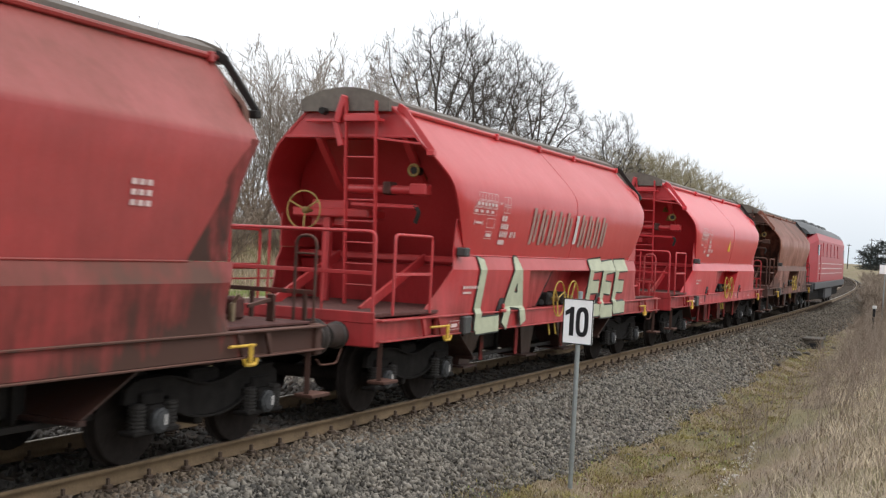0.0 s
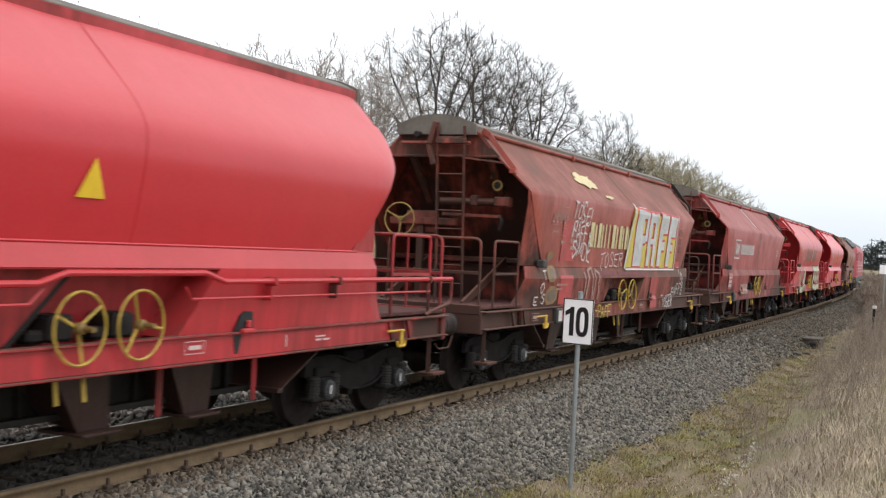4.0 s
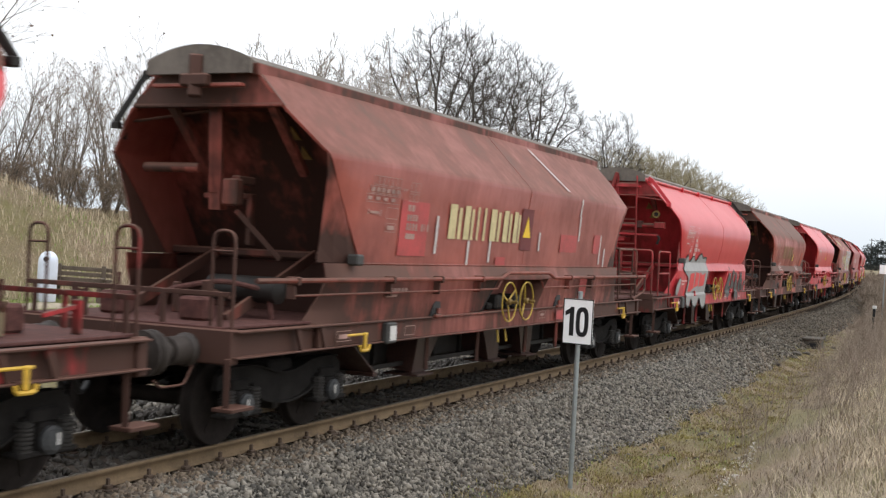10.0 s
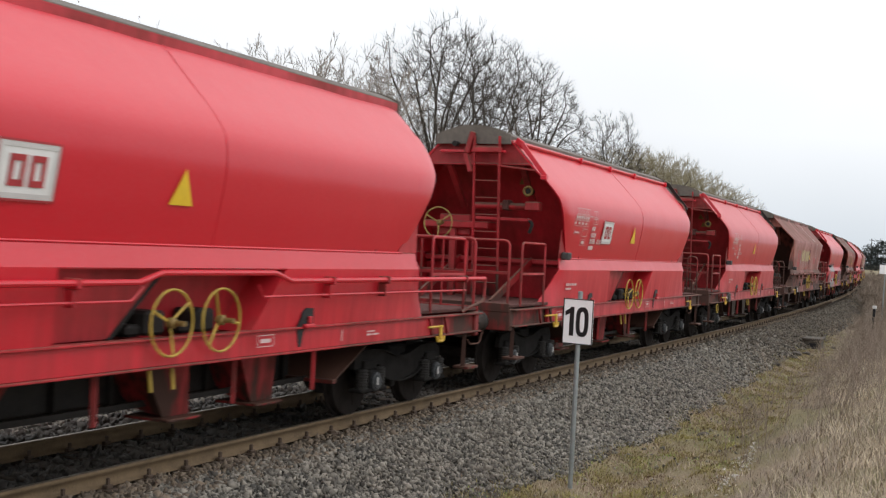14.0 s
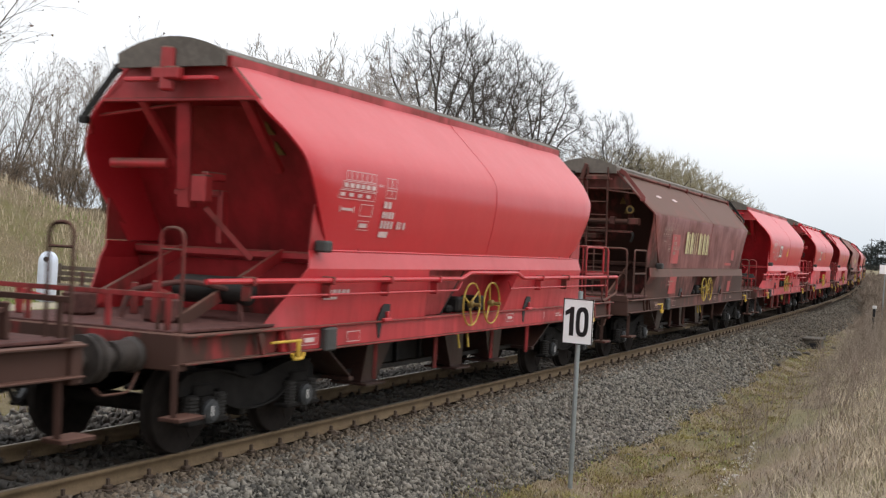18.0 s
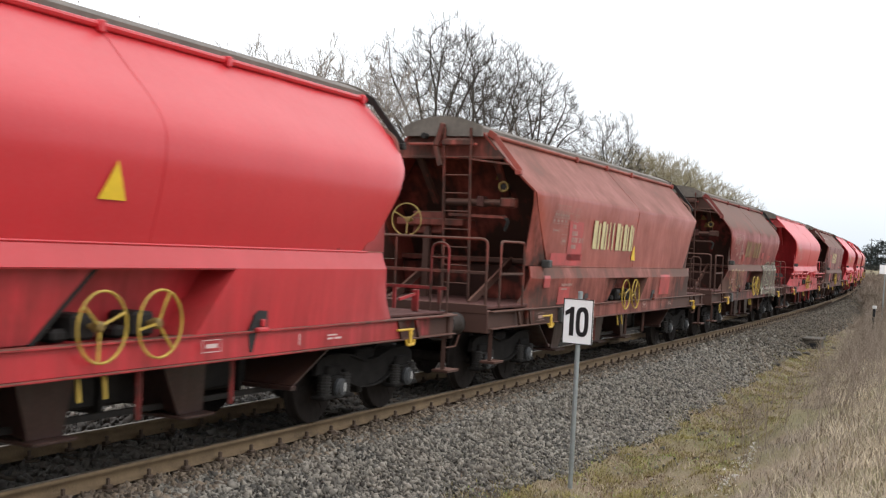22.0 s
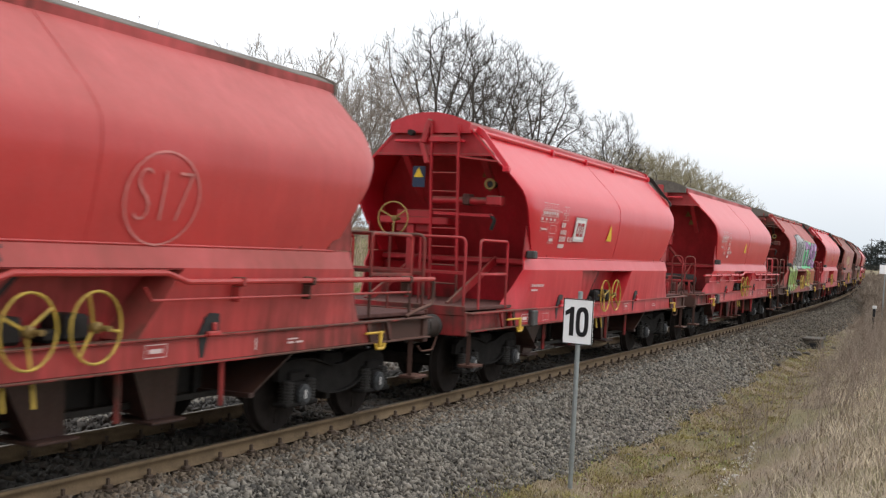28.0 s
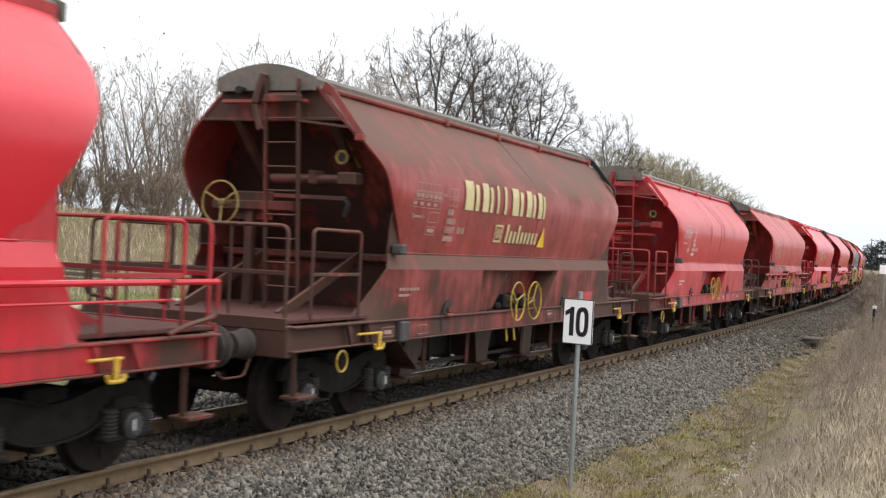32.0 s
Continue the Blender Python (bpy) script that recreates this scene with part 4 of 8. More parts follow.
        xb = -(sp.seam - 0.6)
        part("cross_beam", fit(Geo().box(xb - 0.36, xb - 0.25, -1.4, 1.4, 1.96, 2.06, 0.02)), PAINT, ew)
        for y in (-0.7, 0.7):
            part("strut", fit(Geo().beam((-h + 1.5, y, 1.3), (xb - 0.3, y, 2.02), 0.045, 0.13)), PAINT, ew)
        for y in (-0.85, 0.5):
            xt = -sp.end(3.7) + 0.05
            part("rib", fit(Geo().beam((xt, y, 3.66), (xt + 0.75, y, 2.95), 0.10, 0.08)), PAINT, ew)
        low = Geo().sheet([[(xb - 0.22, -1.42 * u, 1.93) for u in (1, 0, -1)], [(xb - 0.02, -1.4 * u, 1.3) for u in (1, 0, -1)]], 0.02)
        part("lower_end_plate", fit(low), PAINT, ew)
        tail = Geo().box(-h + 0.62, -h + 0.76, -1.4, 1.4, 0.93, 1.28, 0.015)
        part("headstock", fit(tail), PAINT, root)
        for y in (-0.875, 0.875):
            q = Geo().lathe([(0, 0.10), (0.03, 0.20), (0.05, 0.225), (0.075, 0.225), (0.085, 0.09), (0.30, 0.09), (0.30, 0.14), (0.55, 0.145), (0.58, 0.17), (0.63, 0.17)], (1, 0, 0), (-h, y, 1.055), 18)
            part("buffer", fit(q), M["buffer"], root, "greasy steel side buffer", True)
        hk = Geo().beam((-h + 0.66, 0, 1.03), (-h + 0.22, 0, 1.03), 0.07, 0.12).tube([(-h + 0.3, 0, 1.03), (-h + 0.12, 0.05, 0.82), (-h + 0.05, 0, 0.72)], 0.03, 6)
        part("coupling_hook", fit(hk), M["dark"], root)
        part("brake_hose", fit(Geo().tube(bend([(-h + 0.62, 0.32, 1.0), (-h + 0.4, 0.32, 0.9), (-h + 0.2, 0.28, 0.62), (-h + 0.02, 0.2, 0.72)], 0.1), 0.028, 6)), M["black"], root, "black rubber brake hose", True)
        part("shunter_grip", fit(Geo().tube(bend([(-h + 0.62, -0.95, 0.9), (-h + 0.5, -0.95, 0.72), (-h + 0.12, -0.95, 0.72), (-h + 0.02, -0.95, 0.8)], 0.06), 0.014, 6)), PAINT, root)
    # ladder end
    xl = -sp.roof - 0.10
    lad = part("ladder", Geo().beam((xl, -0.53, 4.12), (xl + 0.2, -0.53, 1.35), 0.03, 0.06), PAINT, root)
    part("ladder_rail", Geo().beam((xl, -0.07, 4.12), (xl + 0.2, -0.07, 1.35), 0.03, 0.06), PAINT, lad)
    for k in range(9):
        z = 1.62 + 0.29 * k
        x = xl + 0.2 * (4.12 - z) / 2.77
        part("rung", Geo().tube([(x, -0.53, z), (x, -0.07, z)], 0.013, 6), PAINT, lad)
    part("top_step", Geo().box(xl - 0.02, xl + 0.06, -0.56, -0.04, 3.84, 3.93, 0.01), PAINT, lad)
    part("ladder_stay", Geo().beam((xl + 0.02, -0.5, 3.62), (-sp.end(3.55), -1.12, 3.56), 0.03, 0.03), PAINT, lad)
    part("roof_bracket", Geo().beam((-sp.roof - 0.08, 0.08, 3.82), (-sp.roof - 0.05, -0.02, 4.2), 0.12, 0.1, 0.02).beam((-sp.roof - 0.1, -0.02, 3.5), (-sp.roof - 0.08, 0.1, 3.86), 0.06, 0.08, 0.01), PAINT, root)
    part("bracket_pin", Geo().lathe([(0, 0.05), (0.12, 0.05)], (-1, 0, 0), (-sp.roof - 0.08, 0.26, 3.98), 8), M["dark"], root)
    part("vent_pipe", Geo().tube([(-sp.end(3.0) - 0.05, 0.1, 2.95), (-sp.end(3.0) - 0.05, -1.02, 2.95)], 0.062, 12), PAINT, root, "stub of pipe across the end", True)
    xv = -sp.end(3.0) - 0.06
    part("pipe_end_box", Geo().box(xv - 0.1, xv + 0.1, -1.14, -0.88, 2.88, 3.04, 0.02), PAINT, root)
    part("linkage_bar", Geo().beam((xv, 0.05, 2.74), (xv, -0.98, 2.72), 0.06, 0.05), PAINT, root)
    part("linkage_hook", Geo().tube(bend([(xv, -0.92, 2.74), (xv - 0.02, -1.02, 2.66), (xv - 0.02, -0.96, 2.5)], 0.05), 0.03, 6), M["dark"], root, "", True)
    part("pipe_clamp", Geo().box(-sp.end(3.0) - 0.14, -sp.end(3.0) + 0.1, -0.58, -0.46, 2.88, 3.06, 0.02), M["grate"], root)
    bracket = Geo().box(-sp.end(2.45) - 0.25, -sp.end(2.45) + 0.3, -0.1, 1.15, 2.55, 2.68, 0.02)
    part("brake_bracket", bracket, PAINT, root)
    handwheel(root, "brake_wheel", -sp.roof + 0.02, 0.60, 2.62, 0.265, "x", 0.5, -0.04)
    part("brake_column", Geo().box(-sp.end(2.45) - 0.2, -sp.end(2.45) - 0.1, 0.54, 0.66, 1.3, 2.6, 0.01), PAINT, root)
    part("brake_plate", Geo().box(-sp.end(2.45) - 0.12, -sp.end(2.45) - 0.08, 0.3, 0.9, 2.42, 2.8, 0.02), PAINT, root)
    part("valve_ring", ring(-sp.end(3.0) - 0.12, -0.92, 3.22, 0.075, "x", 0.02, 14), M["oldyellow"], root, "grimy yellow valve ring", True)
    part("valve_body", Geo().lathe([(0, 0.05), (0.2, 0.06)], (1, 0, 0), (-sp.end(3.0) - 0.12, -0.92, 3.22), 10), M["dark"], root)
    x0, x1 = -h + 0.64, -sp.apron + 0.1
    part("platform", Geo().box(x0, -sp.seam + 0.68, -1.36, 1.36, 1.29, 1.34, 0.01), M["grate"], root, "grey steel walkway grating")
    part("platform_edge", Geo().box(x0 - 0.03, x0, -1.38, 1.38, 1.22, 1.36, 0.008), PAINT, root)
    xa = x0 + 0.04
    rail = part("end_railing", Geo().tube(bend([(xa, -1.32, 1.3), (xa, -1.32, 2.34), (xa, 0.95, 2.34), (xa, 1.32, 2.34), (xa, 1.32, 1.3)], 0.10), 0.022, 8), PAINT, root, "bent tube railing of the brake platform", True)
    part("mid_rail", Geo().beam((xa, -1.32, 1.83), (xa, 1.32, 1.83), 0.02, 0.05), PAINT, rail)
    for y in (-0.6, 0.2, 0.8):
        part("baluster", Geo().tube([(xa, y, 1.3), (xa, y, 2.34)], 0.017, 6), PAINT, rail)
    for sy in (-1, 1):
        sg = part("side_railing", Geo().tube(bend([(x0 + 0.5, sy * 1.36, 1.3), (x0 + 0.5, sy * 1.36, 2.32), (x1 - 0.1, sy * 1.36, 2.32), (x1 - 0.1, sy * 1.36, 1.3)], 0.08), 0.02, 8), PAINT, root, "bent tube railing beside the platform", True)
        part("mid_rail", Geo().beam((x0 + 0.5, sy * 1.36, 1.82), (x1 - 0.1, sy * 1.36, 1.82), 0.02, 0.04), PAINT, sg)
    # machinery end
    xm = sp.end(3.0)
    part("lift_arm", Geo().beam((xm + 0.24, 0.02, 4.0), (xm + 0.05, -0.05, 2.7), 0.15, 0.10).beam((xm + 0.02, -0.05, 2.72), (xm + 0.0, -0.05, 2.5), 0.16, 0.14), PAINT, root, "hinged roof-opening arm")
    part("lift_strut", Geo().beam((xm - 0.0, 0.2, 2.5), (xm - 0.35, 0.6, 1.95), 0.06, 0.06), PAINT, root)
    part("roof_arm_plate", Geo().beam((xm + 0.3, 0.0, 4.12), (xm + 0.18, 0.02, 3.7), 0.2, 0.05), PAINT, root)
    part("roof_bracket", Geo().beam((sp.roof + 0.08, 0.02, 3.72), (sp.roof + 0.05, 0.0, 4.2), 0.15, 0.1, 0.02).box(sp.roof + 0.02, sp.roof + 0.14, -0.16, 0.2, 3.84, 3.98, 0.02), PAINT, root)
    part("corner_lever", Geo().tube(bend([(xm + 0.28, -0.62, 3.98), (xm + 0.3, -0.95, 3.72), (xm + 0.22, -1.26, 3.5), (xm + 0.16, -1.32, 3.3)], 0.1), 0.035, 7), PAINT, root, "curved roof-closing lever", True)
    part("pull_rod", Geo().tube([(xm + 0.2, -1.2, 3.5), (xm + 0.2, -0.1, 3.62)], 0.018, 6), PAINT, root)
    part("arm_bracket", Geo().box(xm + 0.0, xm + 0.16, 0.1, 0.3, 2.55, 2.86, 0.02).box(xm - 0.3, xm + 0.06, 0.16, 0.26, 2.8, 2.9, 0.015), PAINT, root)
    part("cross_tube", Geo().tube([(xm + 0.04, -1.08, 2.98), (xm + 0.04, -0.3, 2.98)], 0.06, 10), PAINT, root, "", True)
    part("door_frame", Geo().box(xm - 0.62, xm - 0.5, -0.62, 0.06, 2.65, 2.72, 0.01).box(xm - 0.62, xm - 0.5, -0.0, 0.07, 2.1, 2.72, 0.01), PAINT, root)
    part("air_tank", Geo().lathe([(0, 0.05), (0.05, 0.15), (0.95, 0.15), (1.0, 0.05)], (0, 1, 0), (xm + 0.25, 0.05, 1.62), 14), M["dark"], root, "cylindrical air reservoir", True)
    part("valve", Geo().box(xm + 0.9, xm + 1.15, -0.75, -0.45, 1.3, 1.55, 0.03).tube([(xm + 1.0, -0.6, 1.5), (xm + 1.0, -0.6, 1.75)], 0.02, 6), M["grate"], root)
    part("valve", Geo().box(xm + 1.0, xm + 1.2, 0.35, 0.7, 1.3, 1.55, 0.03), M["grate"], root)
    for px, py, ln in ((h - 1.15, -1.05, 0.3), (h - 1.35, 0.55, 0.42), (sp.apron + 0.05, -0.4, 0.35)):
        part("deck_bracket", Geo().box(px - 0.02, px + 0.02, py - 0.05, py + 0.05, 1.3, 1.3 + ln, 0.01).beam((px, py, 1.3 + ln * 0.8), (px - 0.3, py + 0.1, 1.3 + ln * 0.55), 0.04, 0.04), PAINT, root)
    part("deck", Geo().box(sp.seam - 0.68, h - 0.64, -1.3, 1.3, 1.27, 1.3, 0.006), M["grate"], root, "grimy steel end deck")
    lo = part("low_railing", Geo().beam((h - 0.7, -1.3, 1.62), (h - 0.7, 1.3, 1.62), 0.03, 0.05), PAINT, root)
    for y in (-1.2, -0.5, 0.5, 1.2):
        part("baluster", Geo().beam((h - 0.7, y, 1.28), (h - 0.7, y, 1.64), 0.05, 0.04), PAINT, lo)
    for y in (-1.2, 1.2):
        gl = part("grab_loop", Geo().tube(bend([(h - 0.72, y - 0.13, 1.28), (h - 0.72, y - 0.13, 2.25), (h - 0.72, y + 0.13, 2.25), (h - 0.72, y + 0.13, 1.28)], 0.12), 0.018, 8), PAINT, root, "bent tube grab loop", True)
        part("rung", Geo().tube([(h - 0.72, y - 0.13, 2.05), (h - 0.72, y + 0.13, 2.05)], 0.014, 6), PAINT, gl)
    part("air_pipe", Geo().tube(bend([(xm + 0.3, 0.95, 1.3), (xm + 0.32, 0.9, 1.62), (xm + 0.6, 0.45, 1.72), (xm + 1.1, 0.1, 1.6), (xm + 1.15, 0.05, 1.32)], 0.2), 0.03, 7), M["grate"], root, "bent air pipe on the end deck", True)
    part("stop_cock", Geo().lathe([(0, 0.035), (0.09, 0.035), (0.1, 0.02)], (0, 0, 1), (xm + 0.75, -0.85, 1.4), 8).beam((xm + 0.75, -0.85, 1.48), (xm + 0.68, -0.98, 1.6), 0.03, 0.02).beam((xm + 0.75, -0.85, 1.3), (xm + 0.75, -0.85, 1.42), 0.05, 0.05), M["oldbrass"], root, "small worn brass stop cock")
    # pipes along the far-handed side
    pz = 1.77
    pts = [(-h + 0.9, 1.58, pz), (-1.45, 1.58, pz), (-1.15, 1.58, pz + 0.08), (0.65, 1.58, pz + 0.08), (0.95, 1.58, pz), (h - 0.75, 1.58, pz)]
    hp = part("hand_pipe", Geo().tube(pts, 0.028, 8), PAINT, root, "long grab pipe along the side", True)
    part("lower_pipe", Geo().tube([(-h + 1.5, 1.545, pz - 0.16), (-1.0, 1.545, pz - 0.16), (-0.9, 1.545, pz - 0.04)], 0.014, 6).tube([(0.85, 1.545, pz - 0.04), (1.0, 1.545, pz - 0.16), (h - 1.5, 1.545, pz - 0.16)], 0.014, 6), PAINT, hp)
    for px in (-h + 1.6, -3.6, -2.3, 1.7, 3.1, 4.5, h - 1.5):
        part("pipe_clip", Geo().box(px - 0.025, px + 0.025, 1.46, 1.62, pz - 0.05, pz + 0.04, 0.01).box(px - 0.016, px + 0.016, 1.46, 1.565, pz - 0.2, pz - 0.05, 0.006), PAINT, hp)
    part("grab_loop", Geo().tube(bend([(-h + 1.5, 1.5, 1.3), (-h + 1.3, 1.56, 1.38), (-h + 0.9, 1.58, 1.45), (-h + 0.9, 1.58, 1.75)], 0.1), 0.024, 8), PAINT, root, "", True)
    # roof
    arc = [(y, 4.14 + 0.17 * (1 - (y / 0.65) ** 2)) for y in np.linspace(-0.65, 0.65, 11)]
    poly = [(-0.65, 4.03)] + arc + [(0.65, 4.03)]
    n = len(poly)

    def slab(xa_, xb_, pl):
        n_ = len(pl)
        return Geo().add([(xa_, y, z) for y, z in pl] + [(xb_, y, z) for y, z in pl], [tuple(range(n_)), tuple(range(2 * n_ - 1, n_ - 1, -1))] + [(i, (i + 1) % n_, n_ + (i + 1) % n_, n_ + i) for i in range(n_)])

    roof = part("roof_hatch", slab(-sp.roof, sp.roof, poly), M["roof"], root, "dusty grey-brown hinged roof cover", True)
    big = [(y * 1.07, z + 0.01 - (0.05 if k in (0, n - 1) else 0)) for k, (y, z) in enumerate(poly)]
    for sx in (-1, 1):
        part("roof_end", slab(sx * sp.roof - 0.03, sx * sp.roof + 0.03, big), M["roof"], roof)
        part("roof_lip", Geo().box(sx * sp.roof - 0.05, sx * sp.roof + 0.05, -0.6, 0.6, 3.84, 3.885, 0.01), PAINT, roof)
    part("roof_curb", Geo().box(-sp.roof + 0.1, sp.roof - 0.1, 0.63, 0.72, 3.98, 4.12, 0.01), PAINT, roof)
    rr = part("roof_rail", Geo().tube([(-sp.roof + 0.22, -0.755, 4.03), (sp.roof - 0.12, -0.755, 4.03)], 0.035, 8), PAINT, root, "red torsion tube along the roof edge", True)
    part("roof_strip", Geo().box(-sp.roof + 0.15, sp.roof - 0.15, -0.72, -0.64, 3.98, 4.02, 0.006), PAINT, rr)
    for px in (-sp.roof + 0.3, -1.8, 0.25, 2.2, sp.roof - 0.3):
        part("rail_bracket", Geo().box(px - 0.035, px + 0.035, -0.82, -0.64, 3.96, 4.075, 0.012), PAINT, rr)
    for sx in (-1, 1):
        xe = sx * (sp.roof - 0.16)
        part("closing_lever", Geo().beam((xe, -0.74, 4.07), (xe + sx * 0.02, -0.86, 4.0), 0.05, 0.10).beam((xe + sx * 0.02, -0.84, 4.02), (sx * (sp.end(3.5) + 0.03), -1.3, 3.46), 0.035, 0.08).box(sx * (sp.end(3.5) + 0.03) - 0.05, sx * (sp.end(3.5) + 0.03) + 0.05, -1.33, -1.22, 3.40, 3.48, 0.01), M["dark"] if sx > 0 else PAINT, rr, "bent closing lever at the roof end")
    # under the frame
    part("centre_sill", Geo().box(-h + 0.7, h - 0.7, -0.22, 0.22, 0.8, 1.15, 0.01), M["dark"], root)
    # trough of the lower frame with its cross ribs
    q = Geo().box(-sp.piv + 1.9, sp.piv - 1.9, -0.5, 0.5, 0.52, 0.98, 0.03)
    for i in range(9):
        x = (-sp.piv + 2.1) + (2 * sp.piv - 4.2) * i / 8
        q.box(x - 0.03, x + 0.03, -0.56, 0.56, 0.46, 1.0, 0.01)
    part("frame_trough", q, M["dark"], root, "dark ribbed trough under the frame")
    if sp.half < 8:
        wheel_ = part("parking_brake_wheel", ring(-5.75, -1.42, 0.83, 0.12, "y", 0.013), M["wheelyellow"], root, "small yellow parking brake wheel", True)
        part("wheel_axle", Geo().tube([(-5.75, -1.43, 0.83), (-5.75, -1.1, 0.83)], 0.02, 6).beam((-5.75, -1.42, 0.72), (-5.75, -1.42, 0.94), 0.02, 0.015), M["dark"], wheel_)
    # narrow discharge funnels with a lip plate, on each side at its own spacing
    for sd in (0, 1):
        fit = (lambda g: g) if sd == 0 else turned
        for fx, lean in ((-2.75, -0.3), (-0.45, 0.1), (1.4, 0.25)) if sd == 0 else ((-2.0, -0.3), (0.2, 0.3), (1.8, 0.2)):
            q = Geo()
            t, b = 0.40, 0.2
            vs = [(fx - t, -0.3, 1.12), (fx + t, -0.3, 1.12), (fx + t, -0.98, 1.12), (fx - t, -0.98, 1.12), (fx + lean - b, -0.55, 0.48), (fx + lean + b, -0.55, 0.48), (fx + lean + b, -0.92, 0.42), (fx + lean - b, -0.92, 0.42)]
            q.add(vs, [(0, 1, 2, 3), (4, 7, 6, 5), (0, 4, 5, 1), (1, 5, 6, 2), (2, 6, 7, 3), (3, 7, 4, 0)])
            fun = part("discharge_funnel", fit(q), PAINT, root, "discharge funnel under the tank, grime and shade in its colour")
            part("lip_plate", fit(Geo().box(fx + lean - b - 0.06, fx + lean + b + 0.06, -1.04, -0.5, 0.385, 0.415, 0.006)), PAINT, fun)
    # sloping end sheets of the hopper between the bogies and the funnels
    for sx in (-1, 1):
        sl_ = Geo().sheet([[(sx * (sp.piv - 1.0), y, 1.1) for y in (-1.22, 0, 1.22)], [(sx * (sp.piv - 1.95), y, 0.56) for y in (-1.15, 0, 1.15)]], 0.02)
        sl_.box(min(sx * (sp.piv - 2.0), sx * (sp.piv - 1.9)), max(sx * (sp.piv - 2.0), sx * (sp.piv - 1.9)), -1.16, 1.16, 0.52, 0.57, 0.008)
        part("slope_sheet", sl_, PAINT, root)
    part("floor_frame", Geo().box(-sp.seam, sp.seam, -1.3, 1.3, 1.12, 1.16, 0.006), M["dark"], root)
    part("brake_rod", Geo().beam((-sp.piv + 1.3, 0.75, 0.55), (sp.piv - 1.3, 0.75, 0.55), 0.04, 0.06).beam((-sp.piv + 1.3, -0.75, 0.5), (sp.piv - 1.3, -0.75, 0.5), 0.04, 0.06), M["dark"], root)
    part("brake_cylinder", Geo().lathe([(0, 0.08), (0.04, 0.16), (0.5, 0.16), (0.55, 0.06), (0.8, 0.03)], (1, 0, 0), (-1.0, 0.3, 0.72), 12), M["dark"], root)
    for x in (-sp.piv, sp.piv):
        build_bogie(root, x)
    for x in (-sp.piv - 0.9, -sp.piv + 0.9, sp.piv - 0.9, sp.piv + 0.9):
        build_wheelset(root, x)
    return root


# The train, from the leading wagon back: type, ladder end towards the rear ("A") or the front ("B"), colour, dirt, label
RED, FRESH = (0.57, 0.022, 0.034), (0.60, 0.009, 0.025)
TRAIN = [
    (ROUND, "A", (0.36, 0.12, 0.075), 0.7, "dirty brown grain hopper wagon behind the locomotive"),
    (ROUND, "A", RED, 0.02, "red grain hopper wagon with a ladder end"),
    (ROUND, "A", (0.53, 0.034, 0.040), 0.16, "red grain hopper wagon with pale green painted letters"),
    (ANGLED, "A", (0.40, 0.038, 0.038), 0.45, "angular dull red hopper wagon with a framed emblem"),
    (ANGLED, "A", (0.40, 0.068, 0.044), 0.6, "brown-red hopper wagon covered in silver and yellow graffiti"),
    (ROUND, "B", RED, 0.12, "red hopper wagon with a pipe along its side"),
    (ROUND, "B", (0.43, 0.072, 0.045), 0.86, "grimy orange-brown hopper wagon with faded lettering"),
    (ROUND, "A", RED, 0.12, "red hopper wagon with grey bubble graffiti"),
    (ANGLED, "B", (0.36, 0.078, 0.056), 0.62, "angular brick-red hopper wagon with white streaks"),
    (ROUND, "A", RED, 0.12, "red hopper wagon with a yellow warning triangle"),
    (ROUND, "A", FRESH, 0.05, "freshly painted red hopper wagon with a white emblem"),
    (ROUND, "B", FRESH, 0.04, "clean bright red hopper wagon with a side pipe"),
    (ANGLED, "A", (0.25, 0.045, 0.04), 0.85, "dark maroon angular hopper wagon with cream lettering"),
    (ROUND, "B", RED, 0.10, "red hopper wagon with white data panel and side pipe"),
    (ROUND, "A", (0.34, 0.042, 0.038), 0.86, "sooty maroon hopper wagon with faded graffiti"),
    (ANGLED, "A", (0.38, 0.066, 0.044), 0.56, "angular rust-red hopper wagon with cream lettering"),
    (ROUND, "A", RED, 0.12, "red hopper wagon with a white scribbled tag"),
    (ROUND, "A", (0.50, 0.05, 0.045), 0.4, "red hopper wagon with large coloured graffiti"),
    (ROUND, "B", RED, 0.05, "bright red hopper wagon with data panel and pipe"),
    (ROUND, "A", FRESH, 0.06, "fresh red hopper wagon with square white emblem"),
    (ROUND, "B", (0.54, 0.04, 0.04), 0.3, "faded red hopper wagon with chalked circles"),
    (ROUND, "A", RED, 0.18, "red hopper wagon with dusty upper sheets"),
    (ROUND, "A", (0.38, 0.045, 0.04), 0.74, "sooty dark red hopper wagon with yellow lettering"),
    (ROUND, "B", FRESH, 0.05, "clean red hopper wagon at the end of the view"),
]
# parts by the wheels and ends: brake dust, plus recess shade in the colour
SOOTY_SHADED = {"pipe_clip", "end_wall", "headstock", "cross_beam", "strut", "end_railing", "side_railing", "platform_edge", "ladder", "hanger", "step", "lift_arm", "cross_tube", "low_railing", "grab_loop", "brake_bracket", "brake_column", "vent_pipe", "air_tank", "door_frame", "shunter_grip", "rib", "roof_bracket", "arm_bracket", "lift_strut", "linkage_bar", "pull_rod", "pipe_end_box", "corner_lever", "roof_arm_plate", "brake_plate"}
GRIMY_SHADED = {"headstock", "sill_end", "strut", "hanger", "step", "low_railing", "air_tank", "platform_edge", "end_railing", "side_railing", "brake_bracket", "brake_plate", "lower_end_plate", "cross_beam", "shunter_grip", "bracket_pin", "deck_bracket", "linkage_bar", "top_flange", "bottom_flange", "stiffener"}
